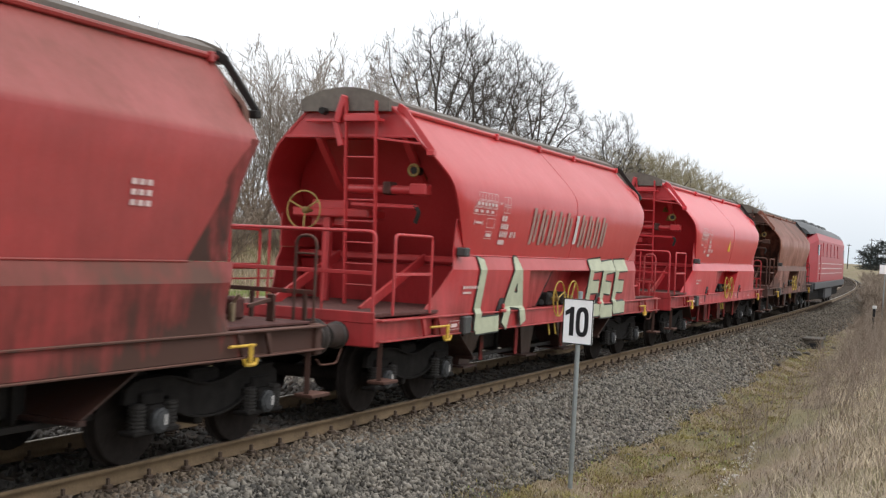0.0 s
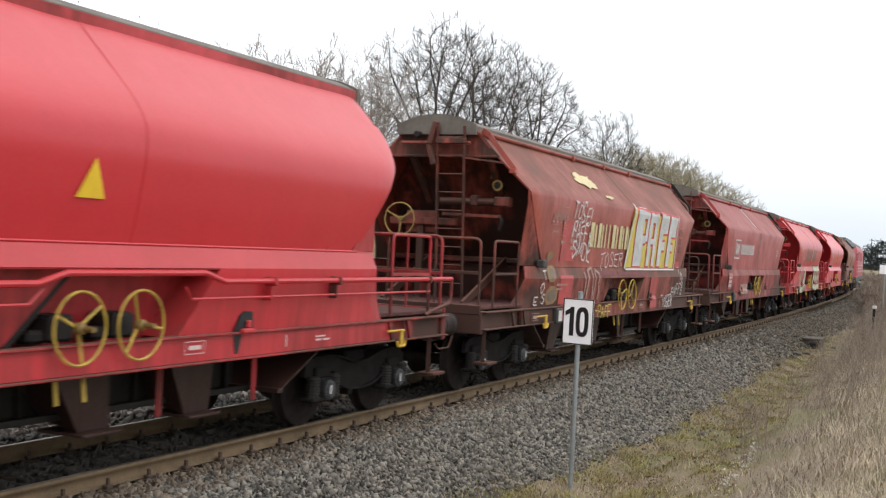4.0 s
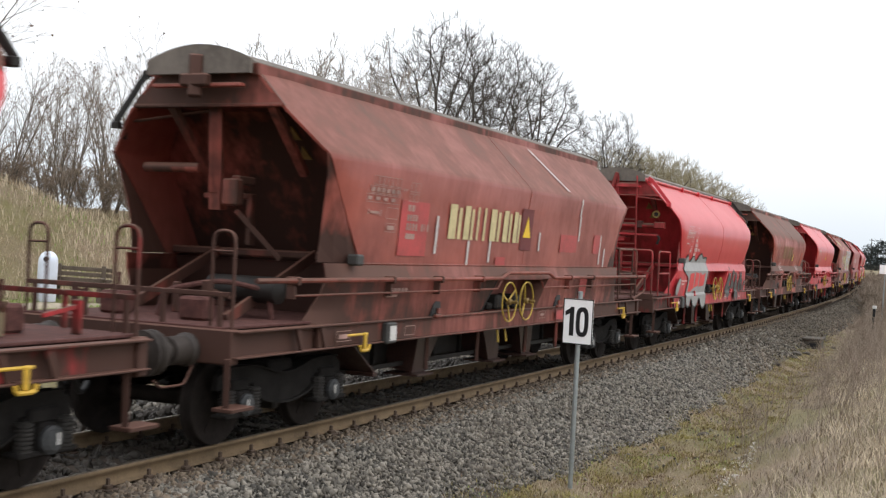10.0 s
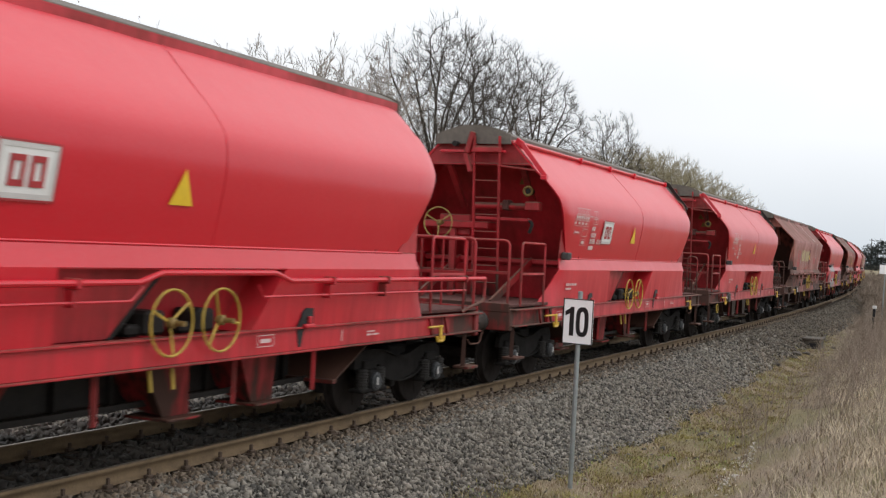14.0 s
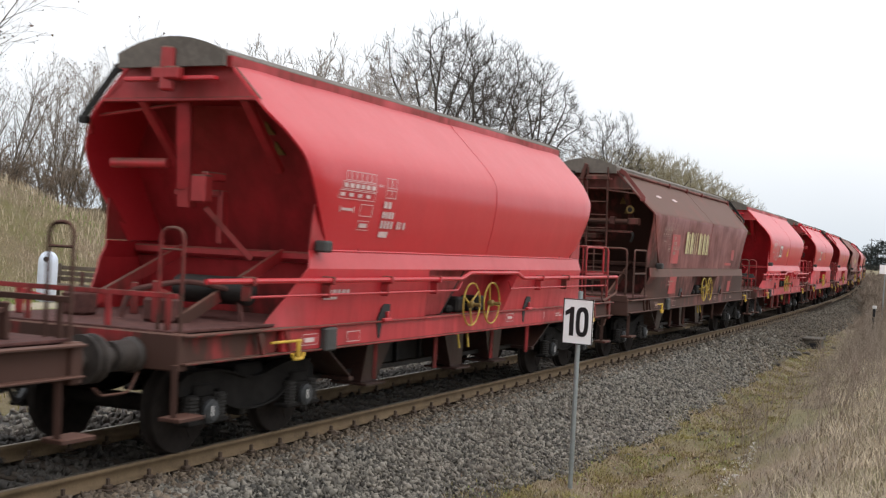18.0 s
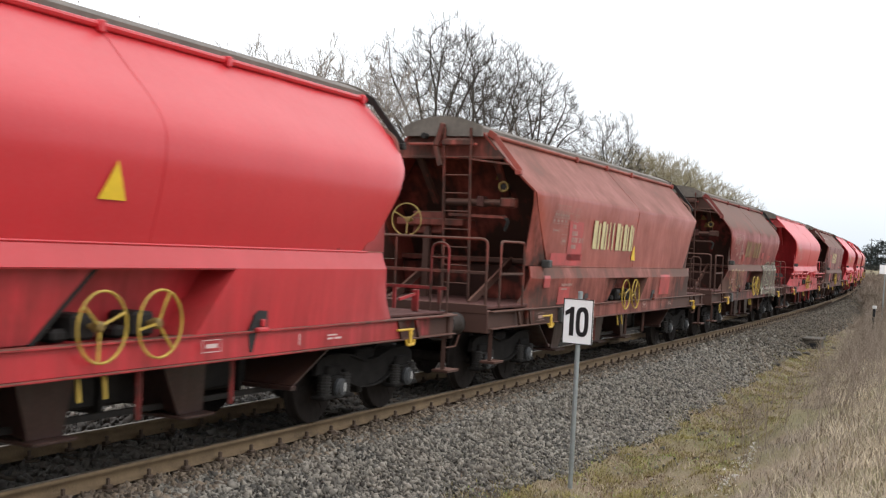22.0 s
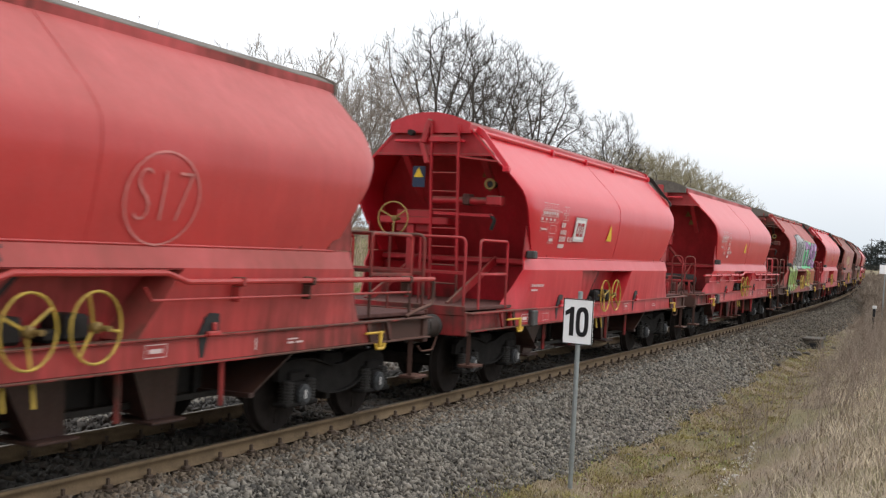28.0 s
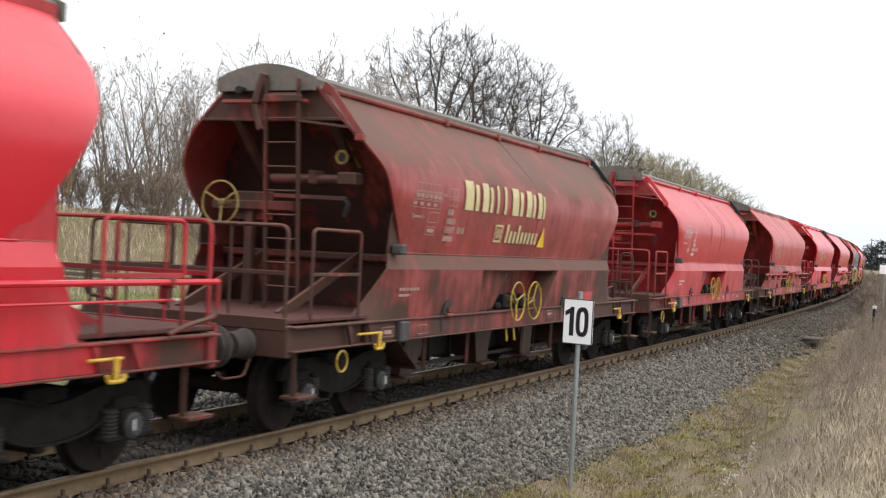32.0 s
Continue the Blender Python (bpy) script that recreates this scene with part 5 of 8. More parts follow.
# parts under the frame, blackened by grime and by shade put into the colour
SHADE_BLACKENED = {"discharge_funnel", "lip_plate", "slope_sheet"}
# soot and painted shade on single wagons' ends, beside the rest of the train
SOOT_SHADE = {1: 0.6, 2: 0.25, 7: 1.25, 9: 1.25, 10: 1.3, 14: 1.1, 15: 1.0}
first = {}
WAGONS, OFFSET, spare = [], [], []
run = 0.0
for k, (sp, way, colour, dirt, label) in enumerate(TRAIN):
    if k:
        run += TRAIN[k - 1][0].half + sp.half
    OFFSET.append(run)
    if sp not in first:
        first[sp] = wg = build_wagon(sp, label)
    else:
        wg = tagged(copy_thing(first[sp], Matrix()), label)
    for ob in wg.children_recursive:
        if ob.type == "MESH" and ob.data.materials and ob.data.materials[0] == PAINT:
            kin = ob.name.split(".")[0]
            # sooty and grimy stand for dirt plus the end recesses' shade in alpha
            sooty = kin in SOOTY_SHADED or (ob.parent and ob.parent.name.split(".")[0] in SOOTY_SHADED)
            grimy = kin in GRIMY_SHADED or (ob.parent and ob.parent.name.split(".")[0] in GRIMY_SHADED)
            soot = SOOT_SHADE.get(k, 1.0)
            # underframe shade in the colour, near black on all but clean wagons
            if kin in SHADE_BLACKENED:
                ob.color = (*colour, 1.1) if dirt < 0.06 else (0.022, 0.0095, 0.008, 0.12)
            # handwheel recess: its shade is put into the plate's and chute's colour
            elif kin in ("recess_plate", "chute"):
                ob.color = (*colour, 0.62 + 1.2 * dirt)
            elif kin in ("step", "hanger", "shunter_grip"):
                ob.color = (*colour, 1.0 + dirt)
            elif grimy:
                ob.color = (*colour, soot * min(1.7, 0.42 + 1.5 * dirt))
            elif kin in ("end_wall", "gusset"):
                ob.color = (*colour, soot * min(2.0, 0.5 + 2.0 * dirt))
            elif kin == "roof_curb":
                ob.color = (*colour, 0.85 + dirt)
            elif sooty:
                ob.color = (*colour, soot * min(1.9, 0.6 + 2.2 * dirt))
            # apron and sill: more dirt, and a little shade put into the colour
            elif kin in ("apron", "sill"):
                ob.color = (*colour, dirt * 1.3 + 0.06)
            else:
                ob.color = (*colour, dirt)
    if k == 19:
        for ob in wg.children_recursive:
            if ob.name.split(".")[0] in ("roof_hatch", "roof_end"):
                ob.material_slots[0].link = "OBJECT"
                ob.material_slots[0].material = PAINT
                ob.color = (*colour, 0.55)
    # only some wagons carry a low parking brake wheel
    for ob in list(wg.children_recursive):
        if ob.name.split(".")[0] in ("parking_brake_wheel", "wheel_axle") and k not in (9, 14, 21, 22):
            spare.append(ob)
    WAGONS.append(wg)

for ob in spare:
    bpy.data.objects.remove(ob)
# small fittings of the side that faces away from the line's near edge are left off
for wg, (sp, way, colour, dirt, label) in zip(WAGONS, TRAIN):
    for ob in list(wg.children_recursive):
        if ob.name.split(".")[0] in ("paint_mark", "gearbox", "chute_rib", "lashing_hook", "pipe_clip", "stiffener", "release_handle") and (1 if way == "A" else -1) * ob.data.vertices[0].co.y > 0:
            bpy.data.objects.remove(ob)

# ---------------------------------------------------------------- locomotive
def build_loco():
    """A large six-axle diesel locomotive in red."""
    root = tagged(new("diesel_locomotive"), "red six-axle diesel locomotive with a grey roof", "locomotive")
    sec = [(-1.48, 1.35), (-1.5, 2.4), (-1.48, 3.4), (-1.36, 3.72), (1.36, 3.72), (1.48, 3.4), (1.5, 2.4), (1.48, 1.35)]

    def loft(sections):
        g = Geo()
        n = len(sections[0][1])
        vs = [(x, y, z) for x, pl in sections for y, z in pl]
        fs = []
        for i in range(len(sections) - 1):
            for k in range(n):
                fs.append((i * n + k, i * n + (k + 1) % n, (i + 1) * n + (k + 1) % n, (i + 1) * n + k))
        fs += [tuple(range(n))[::-1], tuple((len(sections) - 1) * n + k for k in range(n))]
        return g.add(vs, fs)

    nose = [(y * 0.78, 1.35 + (z - 1.35) * 0.86) for y, z in sec]
    body = part("body", loft([(-10.0, nose), (-8.9, sec), (8.9, sec), (10.0, nose)]), M["locored"], root, "red steel body shell")
    top = [(-1.36, 3.68), (-1.15, 3.98), (-0.7, 4.22), (0, 4.3), (0.7, 4.22), (1.15, 3.98), (1.36, 3.68)]
    small = [(y * 0.85, 3.5 + (z - 3.5) * 0.7) for y, z in top]
    part("roof", loft([(-9.9, small), (-9.2, top), (9.2, top), (9.9, small)]), M["locogrey"], root, "grey rounded roof", True)
    for x in (-5.5, -1.5, 2.5, 5.5):
        part("roof_fan", Geo().box(x - 0.8, x + 0.8, -0.55, 0.55, 4.22, 4.42, 0.07), M["locogrey"], root, "grey roof grille box")
    part("frame", Geo().box(-9.9, 9.9, -1.5, 1.5, 1.0, 1.34, 0.03), M["locodark"], root, "dark grey underframe")
    part("fuel_tank", Geo().box(-2.2, 2.2, -1.35, 1.35, 0.35, 1.0, 0.1), M["locodark"], root)
    for sy in (-1, 1):
        y = sy * 1.5
        for z in (1.75, 2.0, 2.25):
            part("stripe", Geo().box(-8.4, 7.5, y - 0.008, y + 0.008, z, z + 0.025), M["lococream"], body, "pale line along the body")
        for x in (-8.6, 8.6):
            part("side_window", Geo().box(x - 0.35, x + 0.35, y - 0.03 - sy * 0.03, y + 0.03 - sy * 0.03, 2.65, 3.15, 0.01), M["glassdark"], body, "dark side window")
        for x in (-5.6, -3.2, -0.8, 1.6, 4.0):
            part("side_grille", Geo().box(x - 0.8, x + 0.8, y - 0.015, y + 0.015, 2.6, 3.3, 0.01), M["locored"], body, "louvred grille in the body side")
        part("cab_door", Geo().box(-7.75, -7.1, y - 0.02, y + 0.02, 1.45, 3.2, 0.01), M["locored"], body)
    for sx in (-1, 1):
        for y in (-0.62, 0.62):
            part("windscreen", Geo().box(sx * 9.72 - 0.03, sx * 9.72 + 0.03, y - 0.45, y + 0.45, 2.55, 3.0, 0.01, None), M["glassdark"], body, "dark windscreen")
            part("headlight", Geo().lathe([(0, 0.1), (0.08, 0.12)], (sx, 0, 0), (sx * 9.96, y * 1.4, 1.75), 10), M["white"], body)
        for y in (-0.875, 0.875):
            part("buffer", Geo().lathe([(0, 0.22), (0.05, 0.22), (0.06, 0.1), (0.4, 0.1), (0.5, 0.16)], (-sx, 0, 0), (sx * 10.41, y, 1.05), 14), M["buffer"], root, "", True)
        part("buffer_beam", Geo().box(sx * 9.95 - 0.06, sx * 9.95 + 0.06, -1.4, 1.4, 0.85, 1.3, 0.02), M["locodark"], root)
        b = Geo().box(sx * 6.7 - 2.4, sx * 6.7 + 2.4, -1.15, -0.98, 0.45, 0.85, 0.04).box(sx * 6.7 - 2.4, sx * 6.7 + 2.4, 0.98, 1.15, 0.45, 0.85, 0.04)
        bog = part("bogie", b, M["bogie"], root, "grimy three-axle bogie")
        for dx in (-1.85, 0, 1.85):
            part("wheelset", Geo().lathe([(-0.8, 0.1), (-0.79, 0.52), (-0.7, 0.525), (-0.69, 0.55), (-0.66, 0.55), (-0.64, 0.1), (0.64, 0.1), (0.66, 0.55), (0.69, 0.55), (0.7, 0.525), (0.79, 0.52), (0.8, 0.1)], (0, 1, 0), (sx * 6.7 + dx, 0, 0.525), 20), M["dark"], bog, "", True)
    return root


LOCO = build_loco()


# ---------------------------------------------------------------- sign by the line
def text_mesh(body, size, name, mat, depth=0.0, shear=0.0, bold=0.0):
    cu = bpy.data.curves.new(name, "FONT")
    cu.body, cu.size, cu.extrude, cu.shear, cu.offset = body, size, depth, shear, bold
    cu.align_x, cu.align_y = "CENTER", "CENTER"
    ob = bpy.data.objects.new(name, cu)
    scene.collection.objects.link(ob)
    me = bpy.data.meshes.new_from_object(ob.evaluated_get(bpy.context.evaluated_depsgraph_get()))
    bpy.data.objects.remove(ob)
    me.name = name
    me.materials.clear()
    me.materials.append(mat)
    return me


sign_at = Vector((14.82, -3.2, 0))
sg = tagged(new("speed_sign"), "white speed board with black number ten on a post", "railway sign")
sg.matrix_basis = Matrix.Translation(sign_at) @ Matrix.Rotation(radians(-6), 4, "Z") @ Matrix.Rotation(radians(-1.2), 4, "X")
part("post", Geo().tube([(0.03, 0, -1.05), (0.03, 0, 1.78)], 0.032, 12), M["galv"], sg, "grey galvanised tube post", True)
part("board", Geo().box(-0.012, 0.0, -0.215, 0.215, 1.08, 1.68, 0.004), M["sign"], sg, "white enamelled board")
bd = Geo()
for a in ((-0.215, 0.215, 1.08, 1.092), (-0.215, 0.215, 1.668, 1.68), (-0.215, -0.203, 1.08, 1.68), (0.203, 0.215, 1.08, 1.68)):
    bd.box(-0.017, -0.013, *a)
part("border", bd, M["black"], sg, "black edge line")


def painted(polys):
    """Flat figures on the board, drawn as (across from its left edge, height)."""
    g = Geo()
    for pl in polys:
        n = len(pl)
        g.add([(x_, 0.215 - u, z) for x_ in (-0.017, -0.013) for u, z in pl], [tuple(range(n)), tuple(range(2 * n - 1, n - 1, -1))] + [(i, (i + 1) % n, n + (i + 1) % n, n + i) for i in range(n)])
    return g


one = [[(0.098, 1.19), (0.158, 1.19), (0.158, 1.57), (0.108, 1.57), (0.098, 1.548)], [(0.034, 1.452), (0.098, 1.482), (0.098, 1.548), (0.034, 1.512)]]
part("numeral_one", painted(one), M["black"], sg, "black numeral 1")
zero = []
for i in range(28):
    a, b = 2 * math.pi * i / 28, 2 * math.pi * (i + 1) / 28

    def rim_at(g, rx, rz):
        c, s_ = math.cos(g), math.sin(g)
        return (0.278 + rx * math.copysign(abs(c) ** 0.75, c), 1.38 + rz * math.copysign(abs(s_) ** 0.62, s_))

    zero.append([rim_at(a, 0.09, 0.195), rim_at(b, 0.09, 0.195), rim_at(b, 0.034, 0.135), rim_at(a, 0.034, 0.135)])
part("numeral_zero", painted(zero), M["black"], sg, "black numeral 0")
for z in (1.2, 1.56):
    part("clamp", Geo().box(-0.005, 0.075, -0.05, 0.05, z - 0.02, z + 0.02, 0.006), M["galv"], sg)


# ---------------------------------------------------------------- trees
def limb_paths(rng, base, direction, length, radius, level, top, out, opts):
    """Grows one limb and its children; out takes (points, radii, level)."""
    n = 5 if level < 2 else 3 if level == 2 else 2
    pts, rads = [base.copy()], [radius]
    d = direction.copy()
    for i in range(n):
        d = d + np.array([rng.normal(0, opts["wander"]), rng.normal(0, opts["wander"]), opts["lift"] * (0.5 if level else 0.2)])
        d /= np.linalg.norm(d)
        pts.append(pts[-1] + d * length / n)
        rads.append(max(radius * (1 - 0.75 * (i + 1) / n), opts["thin"]))
    out.append((pts, rads, level))
    if level >= top:
        return
    kids = opts["kids"][level]
    for k in range(kids):
        f = opts["first"][level] + (1 - opts["first"][level]) * (k + rng.random()) / kids
        i = min(int(f * n), n - 1)
        u = f * n - i
        p = pts[i] * (1 - u) + pts[i + 1] * u
        ax = pts[i + 1] - pts[i]
        ax /= np.linalg.norm(ax)
        az = rng.random() * 2 * math.pi
        o = np.cross(ax, [0.3, 0.5, 0.8])
        o /= np.linalg.norm(o)
        o2 = np.cross(ax, o)
        ang = radians(opts["angle"][level] * (0.7 + 0.6 * rng.random()))
        nd = math.cos(ang) * ax + math.sin(ang) * (math.cos(az) * o + math.sin(az) * o2)
        ln = length * opts["ratio"][level] * (0.65 + 0.6 * rng.random()) * (1.15 - 0.45 * f)
        limb_paths(rng, p, nd, ln, max(rads[i] * 0.62, opts["thin"]), level + 1, top, out, opts)


def tubes_mesh(name, paths, mat, sides):
    """Many tapered tubes as one mesh."""
    V, F, k = [], [], 0
    for pts, rads, _ in paths:
        P_ = np.array(pts)
        R_ = np.array(rads)
        T_ = np.gradient(P_, axis=0)
        T_ /= np.linalg.norm(T_, axis=1)[:, None]
        a = np.cross(T_, [0.21, 0.43, 0.88])
        a /= np.linalg.norm(a, axis=1)[:, None] + 1e-9
        b = np.cross(T_, a)
        g = np.arange(sides) * 2 * math.pi / sides
        ring_ = P_[:, None] + R_[:, None, None] * (np.cos(g)[None, :, None] * a[:, None] + np.sin(g)[None, :, None] * b[:, None])
        V.append(ring_.reshape(-1, 3))
        n = len(P_)
        i = np.arange(n - 1)[:, None] * sides
        j = np.arange(sides)[None]
        jj = (j + 1) % sides
        F.append((np.stack([i + j, i + jj, i + sides + jj, i + sides + j], -1).reshape(-1, 4)) + k)
        k += n * sides
    return raw_mesh(name, np.concatenate(V), np.concatenate(F), mat, True)


def grow_tree(name, seed, height, opts, label, top=4, buds=0):
    """A leafless tree: trunk with main limbs, and a crown of fine twigs."""
    rng = np.random.default_rng(seed)
    out = []
    for k in range(opts["stems"]):
        az = 2.39996 * k + 0.3 * rng.random()
        lean = opts["lean"] * (0.08 + math.sqrt((k + 0.5) / opts["stems"])) if opts["stems"] > 1 else 0.02
        d = np.array([math.cos(az) * lean, math.sin(az) * lean, 1.0])
        b = np.array([math.cos(az), math.sin(az), 0]) * (0.15 if opts["stems"] > 1 else 0)
        limb_paths(rng, b + np.array([0, 0, -0.2]), d / np.linalg.norm(d), height * opts["trunk"] * (0.85 + 0.2 * rng.random()) * (1.0 + 0.12 * lean), height * opts["girth"], 0, top, out, opts)
    root = tagged(new(name), label, "tree", "bare trees along the bank")
    part("trunk", tubes_mesh("trunk", [q for q in out if q[2] == 0], opts.get("bark", M["bark"]), 7), None, root, "grey-brown trunk and main limbs")
    br = part("branchwork", tubes_mesh("branchwork", [q for q in out if q[2] == 1], opts.get("bark", M["bark"]), 4), None, root)
    cr = part("crown", tubes_mesh("crown", [q for q in out if q[2] >= 2], opts.get("mat", M["twig"]), 3), None, root, "dense crown of fine bare twigs")
    br["kind"] = cr["kind"] = "stuff"
    if buds:
        tips = [q[0][i] for q in out if q[2] >= 2 for i in (2, -1)]
        idx = rng.choice(len(tips), min(buds, len(tips)), replace=False)
        c = np.array([tips[i] for i in idx])
        u = rng.normal(size=(len(c), 3, 3)) * 0.035
        v = (c[:, None] + u).reshape(-1, 3)
        f = np.arange(len(v)).reshape(-1, 3)
        root_buds = part("withered_leaves", raw_mesh("withered_leaves", v, f, M["bud"]), None, root, "scattered brown withered leaves")
        root_buds["kind"] = "stuff"
    return root


def crown_tree(name, seed, H, wide, label, points=3600, step=0.29, stems=5, thin=0.0135, mat=None):
    """A leafless tree whose limbs divide to fill a rounded crown."""
    rng = np.random.default_rng(seed)
    d = rng.normal(size=(points, 3))
    d /= np.linalg.norm(d, axis=1)[:, None]
    rad = 0.30 + 0.70 * rng.random(points) ** 0.45
    lump = 1 + 0.10 * np.sin(3.1 * np.arctan2(d[:, 1], d[:, 0]) + 4 * d[:, 2]) + 0.07 * np.sin(7 * d[:, 0] + 5 * d[:, 2])
    aim = d * (rad * lump)[:, None] * np.array([wide, wide, 0.41 * H]) + np.array([0, 0, 0.59 * H])
    P_ = [np.array([0.0, 0.0, -0.2])]
    par = [-1]
    fork, mid0 = np.array([0, 0, 0.2 * H]), np.array([0, 0, 0.55 * H])
    b = 0
    for i in range(1, int(0.22 * H / step)):
        P_.append(np.array([0.0, 0.0, -0.2 + i * step]))
        par.append(b)
        b = len(P_) - 1
    crotch = b
    for k in range(stems):
        # limbs fan out from the fork towards the shell of the crown
        up_ = 0.95 - 1.05 * (k + 0.5) / stems
        az = 2.39996 * k + 0.5 * rng.random()
        side_ = math.sqrt(1 - up_ * up_)
        goal = mid0 + 0.72 * np.array([side_ * math.cos(az) * wide, side_ * math.sin(az) * wide, up_ * 0.41 * H])
        ctrl = fork + np.array([0, 0, 0.12 * H]) + 0.25 * (goal - fork)
        n_ = max(3, int(np.linalg.norm(goal - fork) / step))
        b = crotch
        wob = rng.normal(0, 0.12, 3)
        for i in range(1, n_ + 1):
            u = i / n_
            P_.append((1 - u) ** 2 * fork + 2 * u * (1 - u) * ctrl + u * u * goal + wob * math.sin(u * 7) + rng.normal(0, 0.03, 3))
            par.append(b)
            b = len(P_) - 1
    P_ = np.array(P_)
    par = list(par)
    near = np.full(len(aim), 1e9)
    who = np.zeros(len(aim), int)
    fresh = 0
    brood = {}
    for it in range(90):
        new_p = P_[fresh:]
        dist = np.linalg.norm(aim[:, None] - new_p[None], axis=2)
        j = dist.argmin(1)
        m = dist[np.arange(len(aim)), j]
        better = m < near
        near[better], who[better] = m[better], j[better] + fresh
        live = near > step * 1.25
        aim, near, who = aim[live], near[live], who[live]
        if len(aim) == 0:
            break
        pull = (aim - P_[who]) / near[:, None]
        acc = np.zeros((len(P_), 3))
        np.add.at(acc, who, pull)
        hot = np.unique(who)
        v = acc[hot] / (np.linalg.norm(acc[hot], axis=1)[:, None] + 1e-9) + rng.normal(0, 0.09, (len(hot), 3)) + np.array([0, 0, 0.04])
        v /= np.linalg.norm(v, axis=1)[:, None]
        spot = P_[hot] + step * v
        free = np.ones(len(hot), bool)
        for i, h_ in enumerate(hot):
            sib = brood.setdefault(int(h_), [])
            if len(sib) >= 3 or any(np.linalg.norm(spot[i] - q) < 0.45 * step for q in sib):
                free[i] = False
            else:
                sib.append(spot[i])
        if not free.any():
            break
        fresh = len(P_)
        P_ = np.concatenate([P_, spot[free]])
        par += list(hot[free])
        if len(P_) > 9000:
            break
    N = len(P_)
    load = np.zeros(N)
    kids = [[] for _ in range(N)]
    for i in range(N - 1, 0, -1):
        load[i] = max(load[i], 1.0)
        load[par[i]] += load[i]
        kids[par[i]].append(i)
    R_ = thin * load ** 0.47
    paths = []
    heads = [(0, k) for k in kids[0]]
    while heads:
        a, b = heads.pop()
        line = [a, b]
        while kids[b]:
            c = max(kids[b], key=lambda q: load[q])
            heads += [(b, q) for q in kids[b] if q != c]
            line.append(c)
            b = c
        pts = P_[line].copy()
        if len(pts) > 3:
            pts[1:-1] = (pts[:-2] + 2 * pts[1:-1] + pts[2:]) / 4
        rr = R_[line].copy()
        rr[0] = rr[1]
        paths.append((pts, rr, 0 if rr[0] > 6 * thin else 1 if rr[0] > 2.2 * thin else 2))
    mid = np.array([0, 0, 0.45 * H])
    for i in range(1, N):
        if load[i] <= 6:
            for q in range(3):
                o = (P_[i] - mid) / np.linalg.norm(P_[i] - mid)
                v = o * 1.0 + rng.normal(0, 0.5, 3) + np.array([0, 0, 0.12])
                v *= (0.22 + 0.4 * rng.random()) / np.linalg.norm(v)
                paths.append(([P_[i], P_[i] + v * 0.55, P_[i] + v + rng.normal(0, 0.05, 3)], [thin * 0.8, thin * 0.7, thin * 0.5], 2))
    root = tagged(new(name), label, "tree", "bare trees along the bank")
    part("trunk", tubes_mesh("trunk", [q for q in paths if q[2] == 0], M["bark"], 7), None, root, "grey-brown trunk and main limbs")
    br = part("branchwork", tubes_mesh("branchwork", [q for q in paths if q[2] == 1], M["bark"], 4), None, root)
    cr = part("crown", tubes_mesh("crown", [q for q in paths if q[2] == 2], mat or M["twig"], 3), None, root, "dense crown of fine bare twigs")
    br["kind"] = cr["kind"] = "stuff"
    return root


VASE = dict(stems=6, lean=0.36, trunk=0.86, girth=0.0075, wander=0.06, lift=0.10, kids=[10, 5, 3], first=[0.14, 0.12, 0.1], angle=[32, 34, 36], ratio=[0.36, 0.5, 0.5], thin=0.0055, mat=M["sapling"], bark=M["saplingbark"])
BUSHY = dict(stems=10, lean=0.6, trunk=0.80, girth=0.007, wander=0.07, lift=0.10, kids=[9, 6, 5], first=[0.15, 0.1, 0.1], angle=[32, 34, 36], ratio=[0.38, 0.5, 0.55], thin=0.0095, mat=M["sapling"], bark=M["saplingbark"])


def stand(x, y):
    """The ground's height at a place of the far bank."""
    return float(ground_height(np.array([x]), np.array([np.interp(x, LINE_X[4000:9000], LINE_Y[4000:9000]) - y]))[0])


def plant(proto, x, y, top, own, turn=0.0, fat=1.0):
    z = stand(x, y)
    k = (top - z) / own
    m = Matrix.Translation((x, y, z)) @ Matrix.Rotation(turn, 4, "Z") @ Matrix.Diagonal((k * fat, k * fat, k, 1))
    if proto.get("placed"):
        ob = copy_thing(proto, Matrix())
        ob.matrix_basis = m
        return ob
    proto.matrix_basis = m
    proto["placed"] = 1
    return proto


def height_of(ob):
    return max(max(v.co.z for v in c.data.vertices) for c in ob.children)


big_tree = crown_tree("dome_tree", 3, 11.5, 4.1, "large bare dome-shaped tree on the bank", 2500, 0.25, 15, 0.0098)
side_tree = crown_tree("dome_tree", 4, 11.0, 3.4, "bare round-crowned tree on the bank", 1350, 0.26, 11, 0.0105)
vase_a = grow_tree("sapling", 11, 7.0, VASE, "slender multi-stemmed bare sapling on the bank", 3, 500)
vase_b = grow_tree("sapling", 12, 7.0, VASE, "slender bare sapling with a few withered leaves", 3, 600)
bush_a = grow_tree("thicket_tree", 21, 8.0, BUSHY, "bushy bare tree with many stems", 3)
bush_b = grow_tree("thicket_tree", 22, 8.0, BUSHY, "dense bare thicket tree beside the line", 3)
olive_a = crown_tree("olive_thicket", 23, 8.0, 3.6, "olive-tinged bare thicket further along the line", 1300, 0.26, 9, 0.0125, M["olive"])
HTS = {ob: height_of(ob) for ob in (big_tree, side_tree, vase_a, vase_b, bush_a, bush_b, olive_a)}
